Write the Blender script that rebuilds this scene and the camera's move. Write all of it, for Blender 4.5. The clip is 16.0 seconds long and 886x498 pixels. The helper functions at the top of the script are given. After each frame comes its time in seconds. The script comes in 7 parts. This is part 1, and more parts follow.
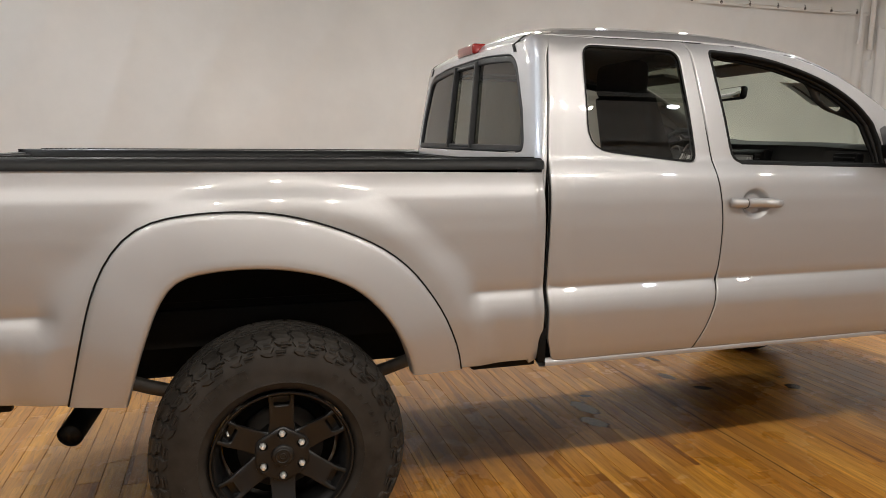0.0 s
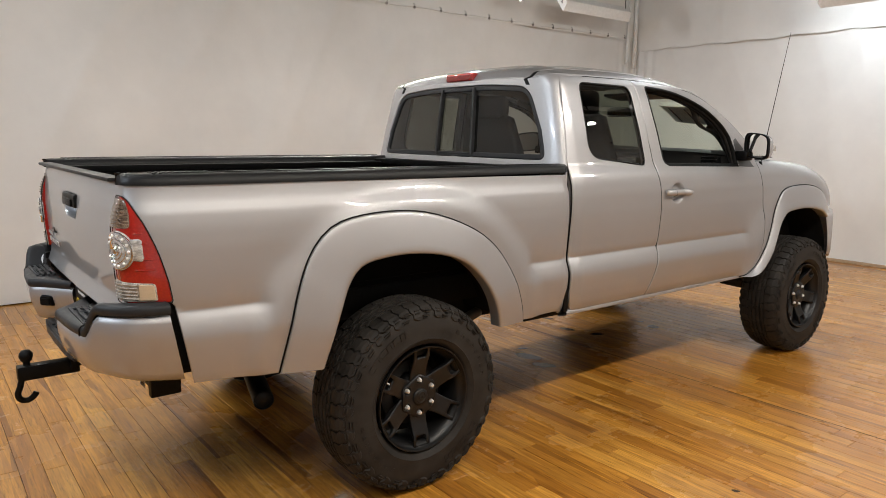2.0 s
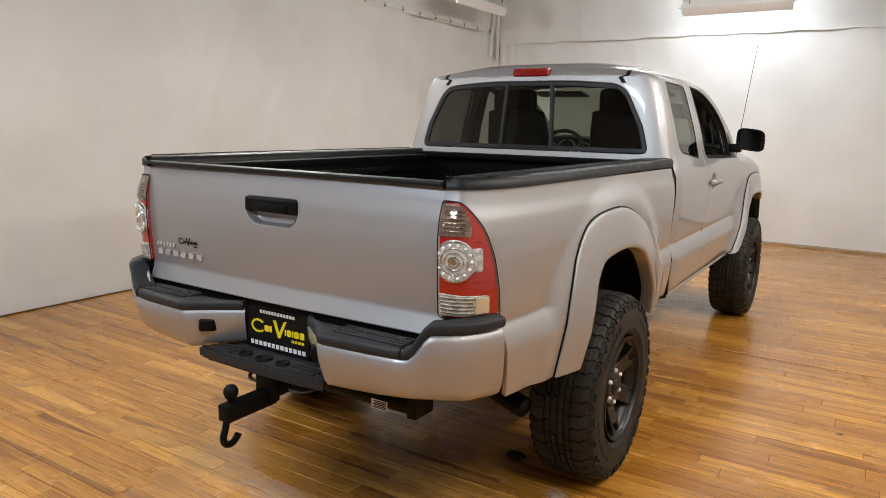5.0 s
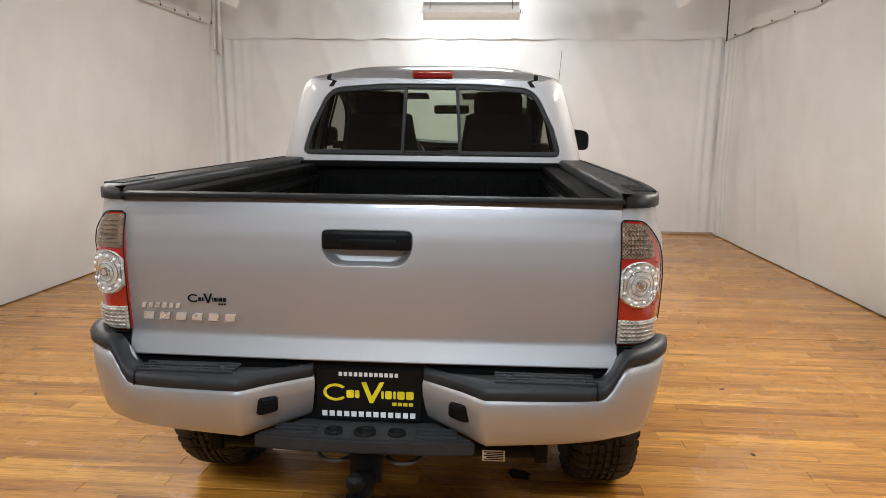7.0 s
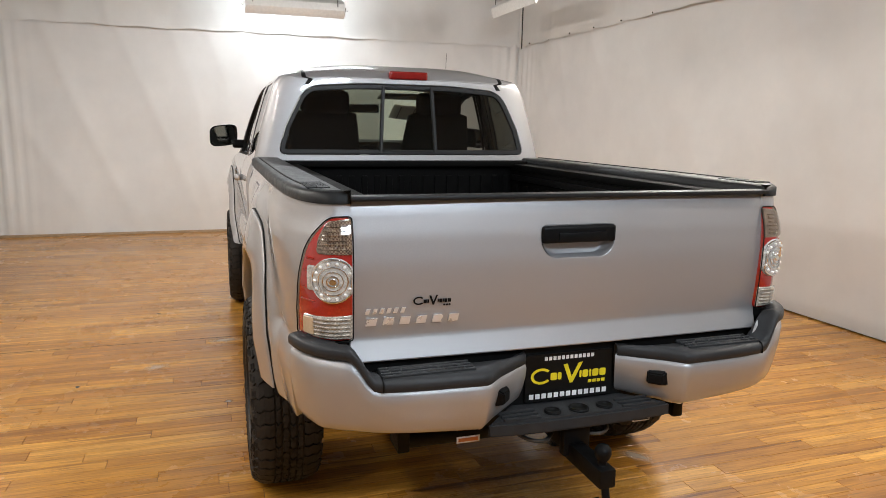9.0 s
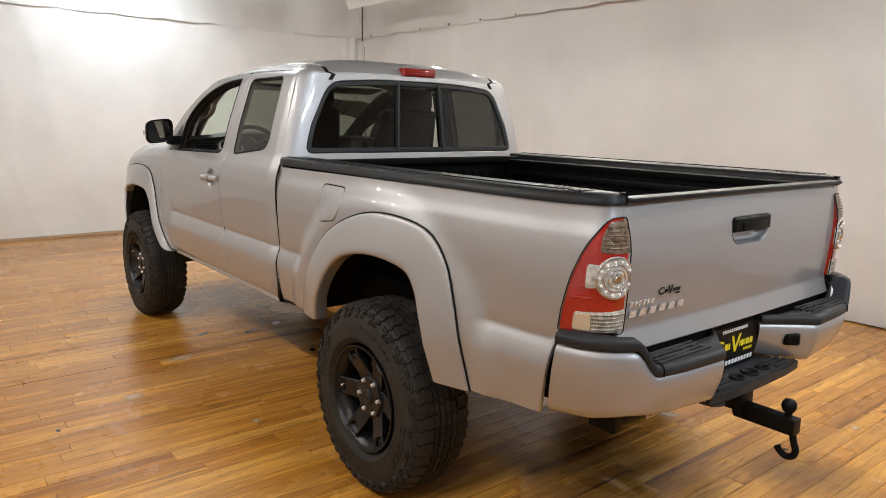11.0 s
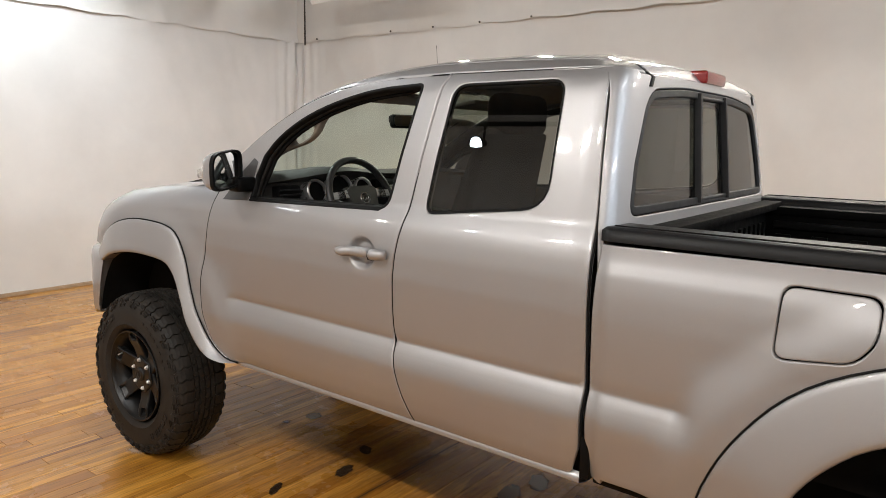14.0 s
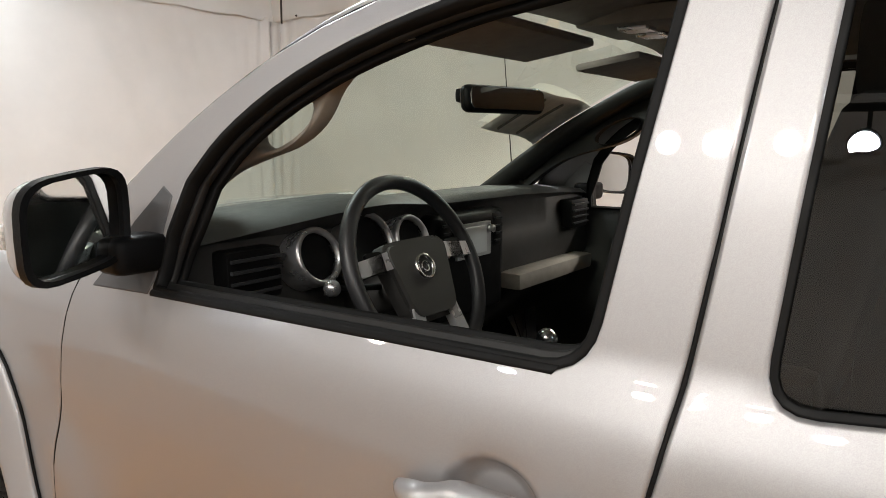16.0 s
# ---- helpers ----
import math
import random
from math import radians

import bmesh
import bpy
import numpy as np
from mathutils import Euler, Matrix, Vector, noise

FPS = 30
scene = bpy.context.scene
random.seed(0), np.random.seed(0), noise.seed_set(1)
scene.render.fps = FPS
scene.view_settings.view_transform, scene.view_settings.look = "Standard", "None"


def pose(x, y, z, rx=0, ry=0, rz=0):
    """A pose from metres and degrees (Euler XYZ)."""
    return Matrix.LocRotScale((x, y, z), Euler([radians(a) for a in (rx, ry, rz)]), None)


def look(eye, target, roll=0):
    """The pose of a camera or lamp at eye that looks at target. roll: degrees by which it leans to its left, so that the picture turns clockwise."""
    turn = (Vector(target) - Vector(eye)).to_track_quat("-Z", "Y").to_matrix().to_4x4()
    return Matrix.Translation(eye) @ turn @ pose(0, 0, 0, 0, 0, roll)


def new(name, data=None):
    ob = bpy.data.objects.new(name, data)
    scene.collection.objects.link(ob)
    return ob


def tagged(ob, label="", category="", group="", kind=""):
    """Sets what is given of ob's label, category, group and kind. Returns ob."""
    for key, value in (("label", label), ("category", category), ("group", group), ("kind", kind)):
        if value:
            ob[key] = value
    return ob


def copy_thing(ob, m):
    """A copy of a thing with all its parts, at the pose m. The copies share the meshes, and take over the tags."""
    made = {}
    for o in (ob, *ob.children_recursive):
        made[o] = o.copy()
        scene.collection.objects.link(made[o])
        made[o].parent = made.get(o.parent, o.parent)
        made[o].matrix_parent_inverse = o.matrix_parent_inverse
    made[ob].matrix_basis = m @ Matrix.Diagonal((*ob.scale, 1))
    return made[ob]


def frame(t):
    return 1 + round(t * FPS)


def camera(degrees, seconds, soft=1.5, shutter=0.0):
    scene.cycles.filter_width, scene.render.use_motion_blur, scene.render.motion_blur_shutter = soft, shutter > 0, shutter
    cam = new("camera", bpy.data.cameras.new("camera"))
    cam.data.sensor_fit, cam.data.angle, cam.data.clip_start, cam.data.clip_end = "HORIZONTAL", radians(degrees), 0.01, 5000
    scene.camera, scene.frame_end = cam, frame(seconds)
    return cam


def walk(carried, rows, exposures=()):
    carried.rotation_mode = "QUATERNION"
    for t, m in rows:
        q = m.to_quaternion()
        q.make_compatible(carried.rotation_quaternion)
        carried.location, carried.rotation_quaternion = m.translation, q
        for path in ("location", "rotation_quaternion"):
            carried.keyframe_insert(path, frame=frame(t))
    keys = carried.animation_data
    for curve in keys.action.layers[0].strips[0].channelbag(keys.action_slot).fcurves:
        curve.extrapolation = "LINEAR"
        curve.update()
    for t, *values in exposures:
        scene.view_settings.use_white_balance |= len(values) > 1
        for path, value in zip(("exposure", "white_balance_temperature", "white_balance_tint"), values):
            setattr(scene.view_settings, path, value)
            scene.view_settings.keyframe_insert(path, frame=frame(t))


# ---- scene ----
cam = camera(65.0, 16.0, 0.5)
PATH = [
    (0, (-0.134, -3.036, 1.394), (0.45, -1.148, 1.085), 0.5),
    (0.5, (-0.507, -3.089, 1.401), (0.338, -1.303, 1.091), 0.5),
    (1, (-0.861, -3.13, 1.45), (0.121, -1.416, 1.138), 0.3),
    (1.5, (-1.251, -3.097, 1.448), (-0.137, -1.467, 1.131), 0.7),
    (2, (-1.608, -3.117, 1.465), (-0.398, -1.558, 1.144), 0.6),
    (2.5, (-1.903, -3.081, 1.48), (-0.627, -1.574, 1.157), 0.6),
    (3, (-2.209, -2.965, 1.47), (-0.887, -1.499, 1.145), 0.6),
    (3.5, (-2.397, -2.77, 1.476), (-1.019, -1.359, 1.145), 0.6),
    (4, (-2.514, -2.471, 1.481), (-1.065, -1.132, 1.153), 0.6),
    (4.2, (-2.583, -2.342, 1.482), (-1.097, -1.045, 1.148), 0.8),
    (6.3, (-2.903, -0.82, 1.486), (-0.994, -0.334, 1.138), 0.6),
    (6.5, (-2.918, -0.677, 1.491), (-0.987, -0.288, 1.146), 0.5),
    (7, (-2.956, -0.34, 1.509), (-0.991, -0.205, 1.163), 0.6),
    (7.5, (-3.003, -0.021, 1.514), (-1.037, -0.139, 1.163), 0.7),
    (8, (-2.935, 0.345, 1.509), (-0.982, 0.1, 1.154), 0.9),
    (8.5, (-2.92, 0.664, 1.515), (-0.995, 0.255, 1.157), 0.9),
    (8.7, (-2.937, 0.815, 1.51), (-1.032, 0.319, 1.158), 0.9),
    (10.8, (-2.432, 2.262, 1.527), (-0.868, 1.093, 1.166), 1.2),
    (11, (-2.303, 2.365, 1.531), (-0.768, 1.136, 1.167), 1.2),
    (11.5, (-1.973, 2.624, 1.538), (-0.561, 1.255, 1.172), 1.2),
    (12, (-1.602, 2.791, 1.544), (-0.3, 1.318, 1.174), 1.0),
    (12.5, (-1.155, 2.81, 1.572), (0.085, 1.286, 1.201), 1.2),
    (13, (-0.734, 2.87, 1.583), (0.489, 1.327, 1.229), 1.1),
    (13.5, (-0.307, 2.75, 1.56), (0.905, 1.192, 1.235), 1.0),
    (14, (0.103, 2.565, 1.56), (1.316, 1.005, 1.247), 1.1),
    (14.5, (0.502, 2.354, 1.568), (1.715, 0.796, 1.255), 0.9),
    (15, (0.842, 2.043, 1.568), (2.045, 0.474, 1.26), 1.1),
    (15.5, (1.17, 1.737, 1.56), (2.359, 0.16, 1.245), 0.3),
    (16, (1.418, 1.44, 1.546), (2.588, -0.152, 1.232), 0.1),
]
walk(cam, [(t, look(eye, target, roll)) for t, eye, target, roll in PATH],
     exposures=[(0.0, 0.06), (4.0, 0.10), (7.0, 0.24), (8.7, 0.26), (11.0, 0.24), (14.0, 0.24), (15.5, 0.25), (16.0, 0.36)])

# ---------------------------------------------------------------- light
world = bpy.data.worlds.new("world")
scene.world = world
world.use_nodes = True
world.node_tree.nodes["Background"].inputs[0].default_value = (0.9, 0.95, 1.0, 1)
world.node_tree.nodes["Background"].inputs[1].default_value = 0.05

ROOM_X0, ROOM_X1, ROOM_Y0, ROOM_Y1, ROOM_Z = -6.2, 7.35, -3.62, 3.74, 3.75
SEAM = 2.74


def area_lamp(name, place, target, sx, sy, watts, colour):
    data = bpy.data.lights.new(name, "AREA")
    data.shape, data.size, data.size_y, data.energy, data.color = "RECTANGLE", sx, sy, watts, colour
    ob = new(name, data)
    ob.matrix_world = look(place, target)
    return ob


def spot_lamp(name, place, target, watts, colour, angle=110, radius=0.07):
    data = bpy.data.lights.new(name, "SPOT")
    data.energy, data.color, data.spot_size, data.spot_blend, data.shadow_soft_size = watts, colour, radians(angle), 0.6, radius
    ob = new(name, data)
    ob.matrix_world = look(place, target)
    return ob


# ---------------------------------------------------------------- materials
def material(name):
    m = bpy.data.materials.new(name)
    m.use_nodes = True
    nt = m.node_tree
    return m, nt, nt.nodes["Principled BSDF"]


def node(nt, kind, **values):
    n = nt.nodes.new(kind)
    for key, value in values.items():
        n.inputs[key.replace("_", " ")].default_value = value
    return n


def noise_node(nt, scale, detail=4.0, rough=0.55, stretch=(1, 1, 1), space="Object"):
    co = nt.nodes.new("ShaderNodeTexCoord")
    mp = nt.nodes.new("ShaderNodeMapping")
    mp.inputs["Scale"].default_value = stretch
    nt.links.new(co.outputs[space], mp.inputs["Vector"])
    n = node(nt, "ShaderNodeTexNoise", Scale=scale, Detail=detail, Roughness=rough)
    nt.links.new(mp.outputs["Vector"], n.inputs["Vector"])
    return n


def ramp(nt, source, stops):
    r = nt.nodes.new("ShaderNodeValToRGB")
    els = r.color_ramp.elements
    els[0].position, els[0].color = stops[0][0], (*stops[0][1], 1)
    els[1].position, els[1].color = stops[-1][0], (*stops[-1][1], 1)
    for p, c in stops[1:-1]:
        e = els.new(p)
        e.color = (*c, 1)
    nt.links.new(source, r.inputs["Fac"])
    return r.outputs["Color"]


def bump(nt, source, bsdf, strength, distance):
    b = node(nt, "ShaderNodeBump", Strength=strength, Distance=distance)
    nt.links.new(source, b.inputs["Height"])
    nt.links.new(b.outputs["Normal"], bsdf.inputs["Normal"])


def grey(v):
    return (v, v, v)


def simple(name, colour, rough=0.5, metal=0.0, vary=0.12, scale=30.0, bump_by=0.15, bump_scale=200.0, coat=0.0, specular=0.5):
    m, nt, b = material(name)
    n = noise_node(nt, scale)
    lo = tuple(c * (1 - vary) for c in colour)
    hi = tuple(min(1, c * (1 + vary)) for c in colour)
    nt.links.new(ramp(nt, n.outputs["Fac"], [(0.3, lo), (0.7, hi)]), b.inputs["Base Color"])
    r = ramp(nt, n.outputs["Fac"], [(0.3, grey(max(0, rough - 0.06))), (0.7, grey(min(1, rough + 0.06)))])
    nt.links.new(r, b.inputs["Roughness"])
    b.inputs["Metallic"].default_value, b.inputs["Coat Weight"].default_value = metal, coat
    b.inputs["Coat Roughness"].default_value = 0.04
    b.inputs["Specular IOR Level"].default_value = specular
    if bump_by:
        bump(nt, noise_node(nt, bump_scale, 3.0).outputs["Fac"], b, bump_by, 0.001)
    return m


def paint_material():
    m, nt, b = material("silver_paint")
    flake = node(nt, "ShaderNodeTexVoronoi", Scale=1600.0)
    co = nt.nodes.new("ShaderNodeTexCoord")
    nt.links.new(co.outputs["Object"], flake.inputs["Vector"])
    nt.links.new(ramp(nt, flake.outputs["Color"], [(0.0, (0.345, 0.341, 0.346)), (1.0, (0.44, 0.434, 0.440))]), b.inputs["Base Color"])
    dust = noise_node(nt, 3.0, 5.0)
    nt.links.new(ramp(nt, dust.outputs["Fac"], [(0.35, grey(0.47)), (0.7, grey(0.51))]), b.inputs["Roughness"])
    b.inputs["Metallic"].default_value = 0.68
    b.inputs["Coat Weight"].default_value, b.inputs["Coat Roughness"].default_value = 1.0, 0.018
    return m


def pane_material(name, tint, rough=0.0, base=0.06):
    m = bpy.data.materials.new(name)
    m.use_nodes = True
    nt = m.node_tree
    nt.nodes.remove(nt.nodes["Principled BSDF"])
    clear = nt.nodes.new("ShaderNodeBsdfTransparent")
    clear.inputs["Color"].default_value = (*tint, 1)
    gloss = nt.nodes.new("ShaderNodeBsdfGlossy")
    gloss.inputs["Roughness"].default_value = rough
    lw = node(nt, "ShaderNodeLayerWeight", Blend=0.5)
    pw = nt.nodes.new("ShaderNodeMath")
    pw.operation = "POWER"
    pw.inputs[1].default_value = 4.2
    nt.links.new(lw.outputs["Facing"], pw.inputs[0])
    fres = nt.nodes.new("ShaderNodeMath")
    fres.operation = "MULTIPLY_ADD"
    fres.inputs[1].default_value, fres.inputs[2].default_value = 0.90, base
    nt.links.new(pw.outputs[0], fres.inputs[0])
    mix = nt.nodes.new("ShaderNodeMixShader")
    nt.links.new(fres.outputs[0], mix.inputs["Fac"])
    nt.links.new(clear.outputs[0], mix.inputs[1])
    nt.links.new(gloss.outputs[0], mix.inputs[2])
    nt.links.new(mix.outputs[0], nt.nodes["Material Output"].inputs["Surface"])
    return m


def lens_material(name, colour, rough=0.05, cell=90.0, amount=0.5, dim=0.45):
    m, nt, b = material(name)
    b.inputs["Base Color"].default_value = (*colour, 1)
    b.inputs["Roughness"].default_value = rough
    b.inputs["Coat Weight"].default_value, b.inputs["Coat Roughness"].default_value = 1.0, 0.02
    co = nt.nodes.new("ShaderNodeTexCoord")
    v = node(nt, "ShaderNodeTexVoronoi", Scale=cell)
    nt.links.new(co.outputs["Object"], v.inputs["Vector"])
    lo = tuple(c * dim for c in colour)
    nt.links.new(ramp(nt, v.outputs["Distance"], [(0.1, colour), (0.7, lo)]), b.inputs["Base Color"])
    bump(nt, v.outputs["Distance"], b, amount, 0.002)
    return m


def grid_lens(name, low, high, scale, rough=0.08):
    """Moulded clear plastic: a fine grid of facets under a glossy face."""
    m, nt, b = material(name)
    co = nt.nodes.new("ShaderNodeTexCoord")
    ch = node(nt, "ShaderNodeTexChecker", Scale=scale)
    ch.inputs["Color1"].default_value, ch.inputs["Color2"].default_value = (*low, 1), (*high, 1)
    nt.links.new(co.outputs["Object"], ch.inputs["Vector"])
    n = noise_node(nt, 55.0, 3.0)
    mul = nt.nodes.new("ShaderNodeMix")
    mul.data_type, mul.blend_type = "RGBA", "MULTIPLY"
    mul.inputs["Factor"].default_value = 0.8
    nt.links.new(ch.outputs["Color"], mul.inputs["A"])
    nt.links.new(ramp(nt, n.outputs["Fac"], [(0.35, grey(0.45)), (0.65, grey(1.25))]), mul.inputs["B"])
    nt.links.new(mul.outputs["Result"], b.inputs["Base Color"])
    b.inputs["Roughness"].default_value = rough
    b.inputs["Coat Weight"].default_value, b.inputs["Coat Roughness"].default_value = 1.0, 0.02
    bump(nt, ch.outputs["Fac"], b, 0.25, 0.001)
    return m


def glow_material(name, colour, strength):
    m = bpy.data.materials.new(name)
    m.use_nodes = True
    nt = m.node_tree
    nt.nodes.remove(nt.nodes["Principled BSDF"])
    e = nt.nodes.new("ShaderNodeEmission")
    e.inputs["Color"].default_value, e.inputs["Strength"].default_value = (*colour, 1), strength
    nt.links.new(e.outputs[0], nt.nodes["Material Output"].inputs["Surface"])
    return m


def wood_material():
    m, nt, b = material("bamboo_plank")
    info = nt.nodes.new("ShaderNodeObjectInfo")
    geo = nt.nodes.new("ShaderNodeNewGeometry")
    mixr = nt.nodes.new("ShaderNodeMath")
    mixr.operation = "ADD"
    nt.links.new(info.outputs["Random"], mixr.inputs[0])
    nt.links.new(geo.outputs["Random Per Island"], mixr.inputs[1])
    fr = nt.nodes.new("ShaderNodeMath")
    fr.operation = "FRACT"
    nt.links.new(mixr.outputs[0], fr.inputs[0])
    tone = ramp(nt, fr.outputs[0], [(0.0, (0.43, 0.178, 0.023)), (0.3, (0.49, 0.214, 0.029)), (0.65, (0.545, 0.250, 0.037)), (0.9, (0.60, 0.290, 0.049)), (1.0, (0.64, 0.325, 0.064))])
    pos = nt.nodes.new("ShaderNodeNewGeometry")
    mp = nt.nodes.new("ShaderNodeMapping")
    mp.inputs["Scale"].default_value = (22.0, 1.9, 1.0)
    off = nt.nodes.new("ShaderNodeVectorMath")
    off.operation = "MULTIPLY_ADD"
    comb = nt.nodes.new("ShaderNodeCombineXYZ")
    nt.links.new(fr.outputs[0], comb.inputs["Y"])
    nt.links.new(comb.outputs[0], off.inputs[0])
    off.inputs[1].default_value = (0, 37, 0)
    nt.links.new(pos.outputs["Position"], off.inputs[2])
    nt.links.new(off.outputs[0], mp.inputs["Vector"])
    grain = node(nt, "ShaderNodeTexNoise", Scale=3.0, Detail=6.0, Roughness=0.6)
    nt.links.new(mp.outputs[0], grain.inputs["Vector"])
    g = ramp(nt, grain.outputs["Fac"], [(0.22, (0.34, 0.27, 0.20)), (0.37, (0.86, 0.83, 0.79)), (0.60, (1.12, 1.12, 1.12)), (0.74, (0.60, 0.51, 0.41))])
    mul = nt.nodes.new("ShaderNodeMix")
    mul.data_type, mul.blend_type = "RGBA", "MULTIPLY"
    mul.inputs["Factor"].default_value = 1.0
    nt.links.new(tone, mul.inputs["A"])
    nt.links.new(g, mul.inputs["B"])
    # strips inside a plank, and worn grey patches
    strips = nt.nodes.new("ShaderNodeMapping")
    strips.inputs["Scale"].default_value = (27.0, 1.1, 1.0)
    nt.links.new(off.outputs[0], strips.inputs["Vector"])
    sv = node(nt, "ShaderNodeTexVoronoi", Scale=1.0)
    nt.links.new(strips.outputs[0], sv.inputs["Vector"])
    st = ramp(nt, sv.outputs["Color"], [(0.05, (0.34, 0.26, 0.19)), (0.20, (0.78, 0.73, 0.68)), (0.6, (1.0, 1.0, 1.0)), (0.9, (1.28, 1.33, 1.38))])
    mul2 = nt.nodes.new("ShaderNodeMix")
    mul2.data_type, mul2.blend_type = "RGBA", "MULTIPLY"
    mul2.inputs["Factor"].default_value = 0.9
    nt.links.new(mul.outputs["Result"], mul2.inputs["A"])
    nt.links.new(st, mul2.inputs["B"])
    wear = node(nt, "ShaderNodeTexNoise", Scale=1.3, Detail=7.0, Roughness=0.62)
    nt.links.new(pos.outputs["Position"], wear.inputs["Vector"])
    wf = ramp(nt, wear.outputs["Fac"], [(0.5, grey(0.0)), (0.75, grey(0.5))])
    mul3 = nt.nodes.new("ShaderNodeMix")
    mul3.data_type = "RGBA"
    nt.links.new(wf, mul3.inputs["Factor"])
    dash = nt.nodes.new("ShaderNodeMapping")
    dash.inputs["Scale"].default_value = (120.0, 4.5, 1.0)
    nt.links.new(off.outputs[0], dash.inputs["Vector"])
    dn = node(nt, "ShaderNodeTexNoise", Scale=1.0, Detail=3.0, Roughness=0.7)
    nt.links.new(dash.outputs[0], dn.inputs["Vector"])
    dc = ramp(nt, dn.outputs["Fac"], [(0.30, (0.26, 0.20, 0.15)), (0.41, (0.88, 0.86, 0.83)), (0.6, (1.06, 1.06, 1.06)), (0.72, (1.30, 1.33, 1.36))])
    mul4 = nt.nodes.new("ShaderNodeMix")
    mul4.data_type, mul4.blend_type = "RGBA", "MULTIPLY"
    mul4.inputs["Factor"].default_value = 0.85
    nt.links.new(mul2.outputs["Result"], mul4.inputs["A"])
    nt.links.new(dc, mul4.inputs["B"])
    nt.links.new(mul4.outputs["Result"], mul3.inputs["A"])
    mul3.inputs["B"].default_value = (0.40, 0.20, 0.075, 1)
    nt.links.new(mul3.outputs["Result"], b.inputs["Base Color"])
    rr = ramp(nt, wear.outputs["Fac"], [(0.35, grey(0.30)), (0.7, grey(0.45))])
    nt.links.new(rr, b.inputs["Roughness"])
    b.inputs["Specular IOR Level"].default_value = 0.12
    b.inputs["Coat Weight"].default_value = 0.75
    cr = ramp(nt, wear.outputs["Fac"], [(0.35, grey(0.20)), (0.7, grey(0.34))])
    nt.links.new(cr, b.inputs["Coat Roughness"])
    bump(nt, grain.outputs["Fac"], b, 0.10, 0.002)
    wob = node(nt, "ShaderNodeTexNoise", Scale=9.0, Detail=2.0)
    nt.links.new(pos.outputs["Position"], wob.inputs["Vector"])
    cb = node(nt, "ShaderNodeBump", Strength=0.09, Distance=0.002)
    nt.links.new(wob.outputs["Fac"], cb.inputs["Height"])
    nt.links.new(cb.outputs["Normal"], b.inputs["Coat Normal"])
    return m


def cloth_material(name, colour):
    m, nt, b = material(name)
    n = noise_node(nt, 0.9, 6.0, 0.6)
    c = ramp(nt, n.outputs["Fac"], [(0.3, tuple(x * 0.86 for x in colour)), (0.7, colour)])
    nt.links.new(c, b.inputs["Base Color"])
    b.inputs["Roughness"].default_value = 0.62
    b.inputs["Specular IOR Level"].default_value = 0.3
    f = noise_node(nt, 2.2, 3.0, 0.5, (1, 1, 0.35))
    bump(nt, f.outputs["Fac"], b, 0.10, 0.05)
    return m


PAINT = paint_material()
BLACK = simple("black_plastic", (0.0045, 0.0045, 0.0047), 0.42, bump_by=0.3, bump_scale=500, specular=0.11)
BLACKGREY = simple("grey_black_plastic", (0.026, 0.0265, 0.028), 0.42, bump_by=0.35, bump_scale=450, specular=0.18)
BEDLINER = simple("bed_liner", (0.0025, 0.0025, 0.0025), 0.6, bump_by=0.3, bump_scale=300, specular=0.05)
RAILCAP = simple("rail_cap_plastic", (0.0105, 0.0105, 0.011), 0.42, bump_by=0.35, bump_scale=450, specular=0.2)
RUBBER = simple("rubber", (0.0235, 0.0205, 0.0178), 0.62, vary=0.4, scale=14, bump_by=0.35, bump_scale=260, specular=0.25)
SEAL = simple("black_seal", (0.005, 0.005, 0.005), 0.55, bump_by=0, specular=0.14)
CHANNEL = simple("rubber_channel", (0.012, 0.0115, 0.011), 0.5, bump_by=0.2, specular=0.3)
SAIL = simple("grey_plastic", (0.085, 0.085, 0.088), 0.5, bump_by=0.3, bump_scale=450, specular=0.3)
VOID = simple("dark_underbody", (0.008, 0.0075, 0.007), 0.85, vary=0.3, bump_by=0.2, bump_scale=60, specular=0.15)
STEEL = simple("dusty_steel", (0.07, 0.062, 0.055), 0.6, 0.5, vary=0.35, scale=12)
RIM = simple("matte_black_rim", (0.0065, 0.0065, 0.0068), 0.36, 0.0, vary=0.2, bump_by=0.1, specular=0.4)
CHROME = simple("chrome", (0.82, 0.82, 0.83), 0.12, 1.0, vary=0.04, bump_by=0)
NUT = simple("bright_nut", (0.85, 0.85, 0.84), 0.42, 0.6, vary=0.1, bump_by=0)
PRIVACY = pane_material("privacy_glass", (0.25, 0.258, 0.232), base=0.07)
SLIDER = pane_material("slider_glass", (0.56, 0.59, 0.54), base=0.06)
CLEAR = pane_material("green_glass", (0.83, 0.925, 0.83), base=0.05)
LENS_CLEAR = grid_lens("clear_lens", (0.44, 0.425, 0.40), (0.56, 0.545, 0.515), 230.0)
SMOKY = grid_lens("smoky_lens", (0.085, 0.050, 0.034), (0.25, 0.185, 0.13), 210.0)
RED = lens_material("red_lens", (0.40, 0.018, 0.011), 0.06, 140, 0.03, 0.80)
TAN = grid_lens("tan_lens", (0.32, 0.285, 0.24), (0.52, 0.47, 0.40), 170.0)
DARKRED = lens_material("dark_red_lens", (0.26, 0.012, 0.010), 0.08, 45, 0.05, 0.8)
AMBER = lens_material("amber_lens", (0.60, 0.46, 0.31), 0.08, 200, 0.04, 0.9)
MIRROR = simple("mirror", (0.9, 0.92, 0.92), 0.01, 1.0, vary=0, bump_by=0)
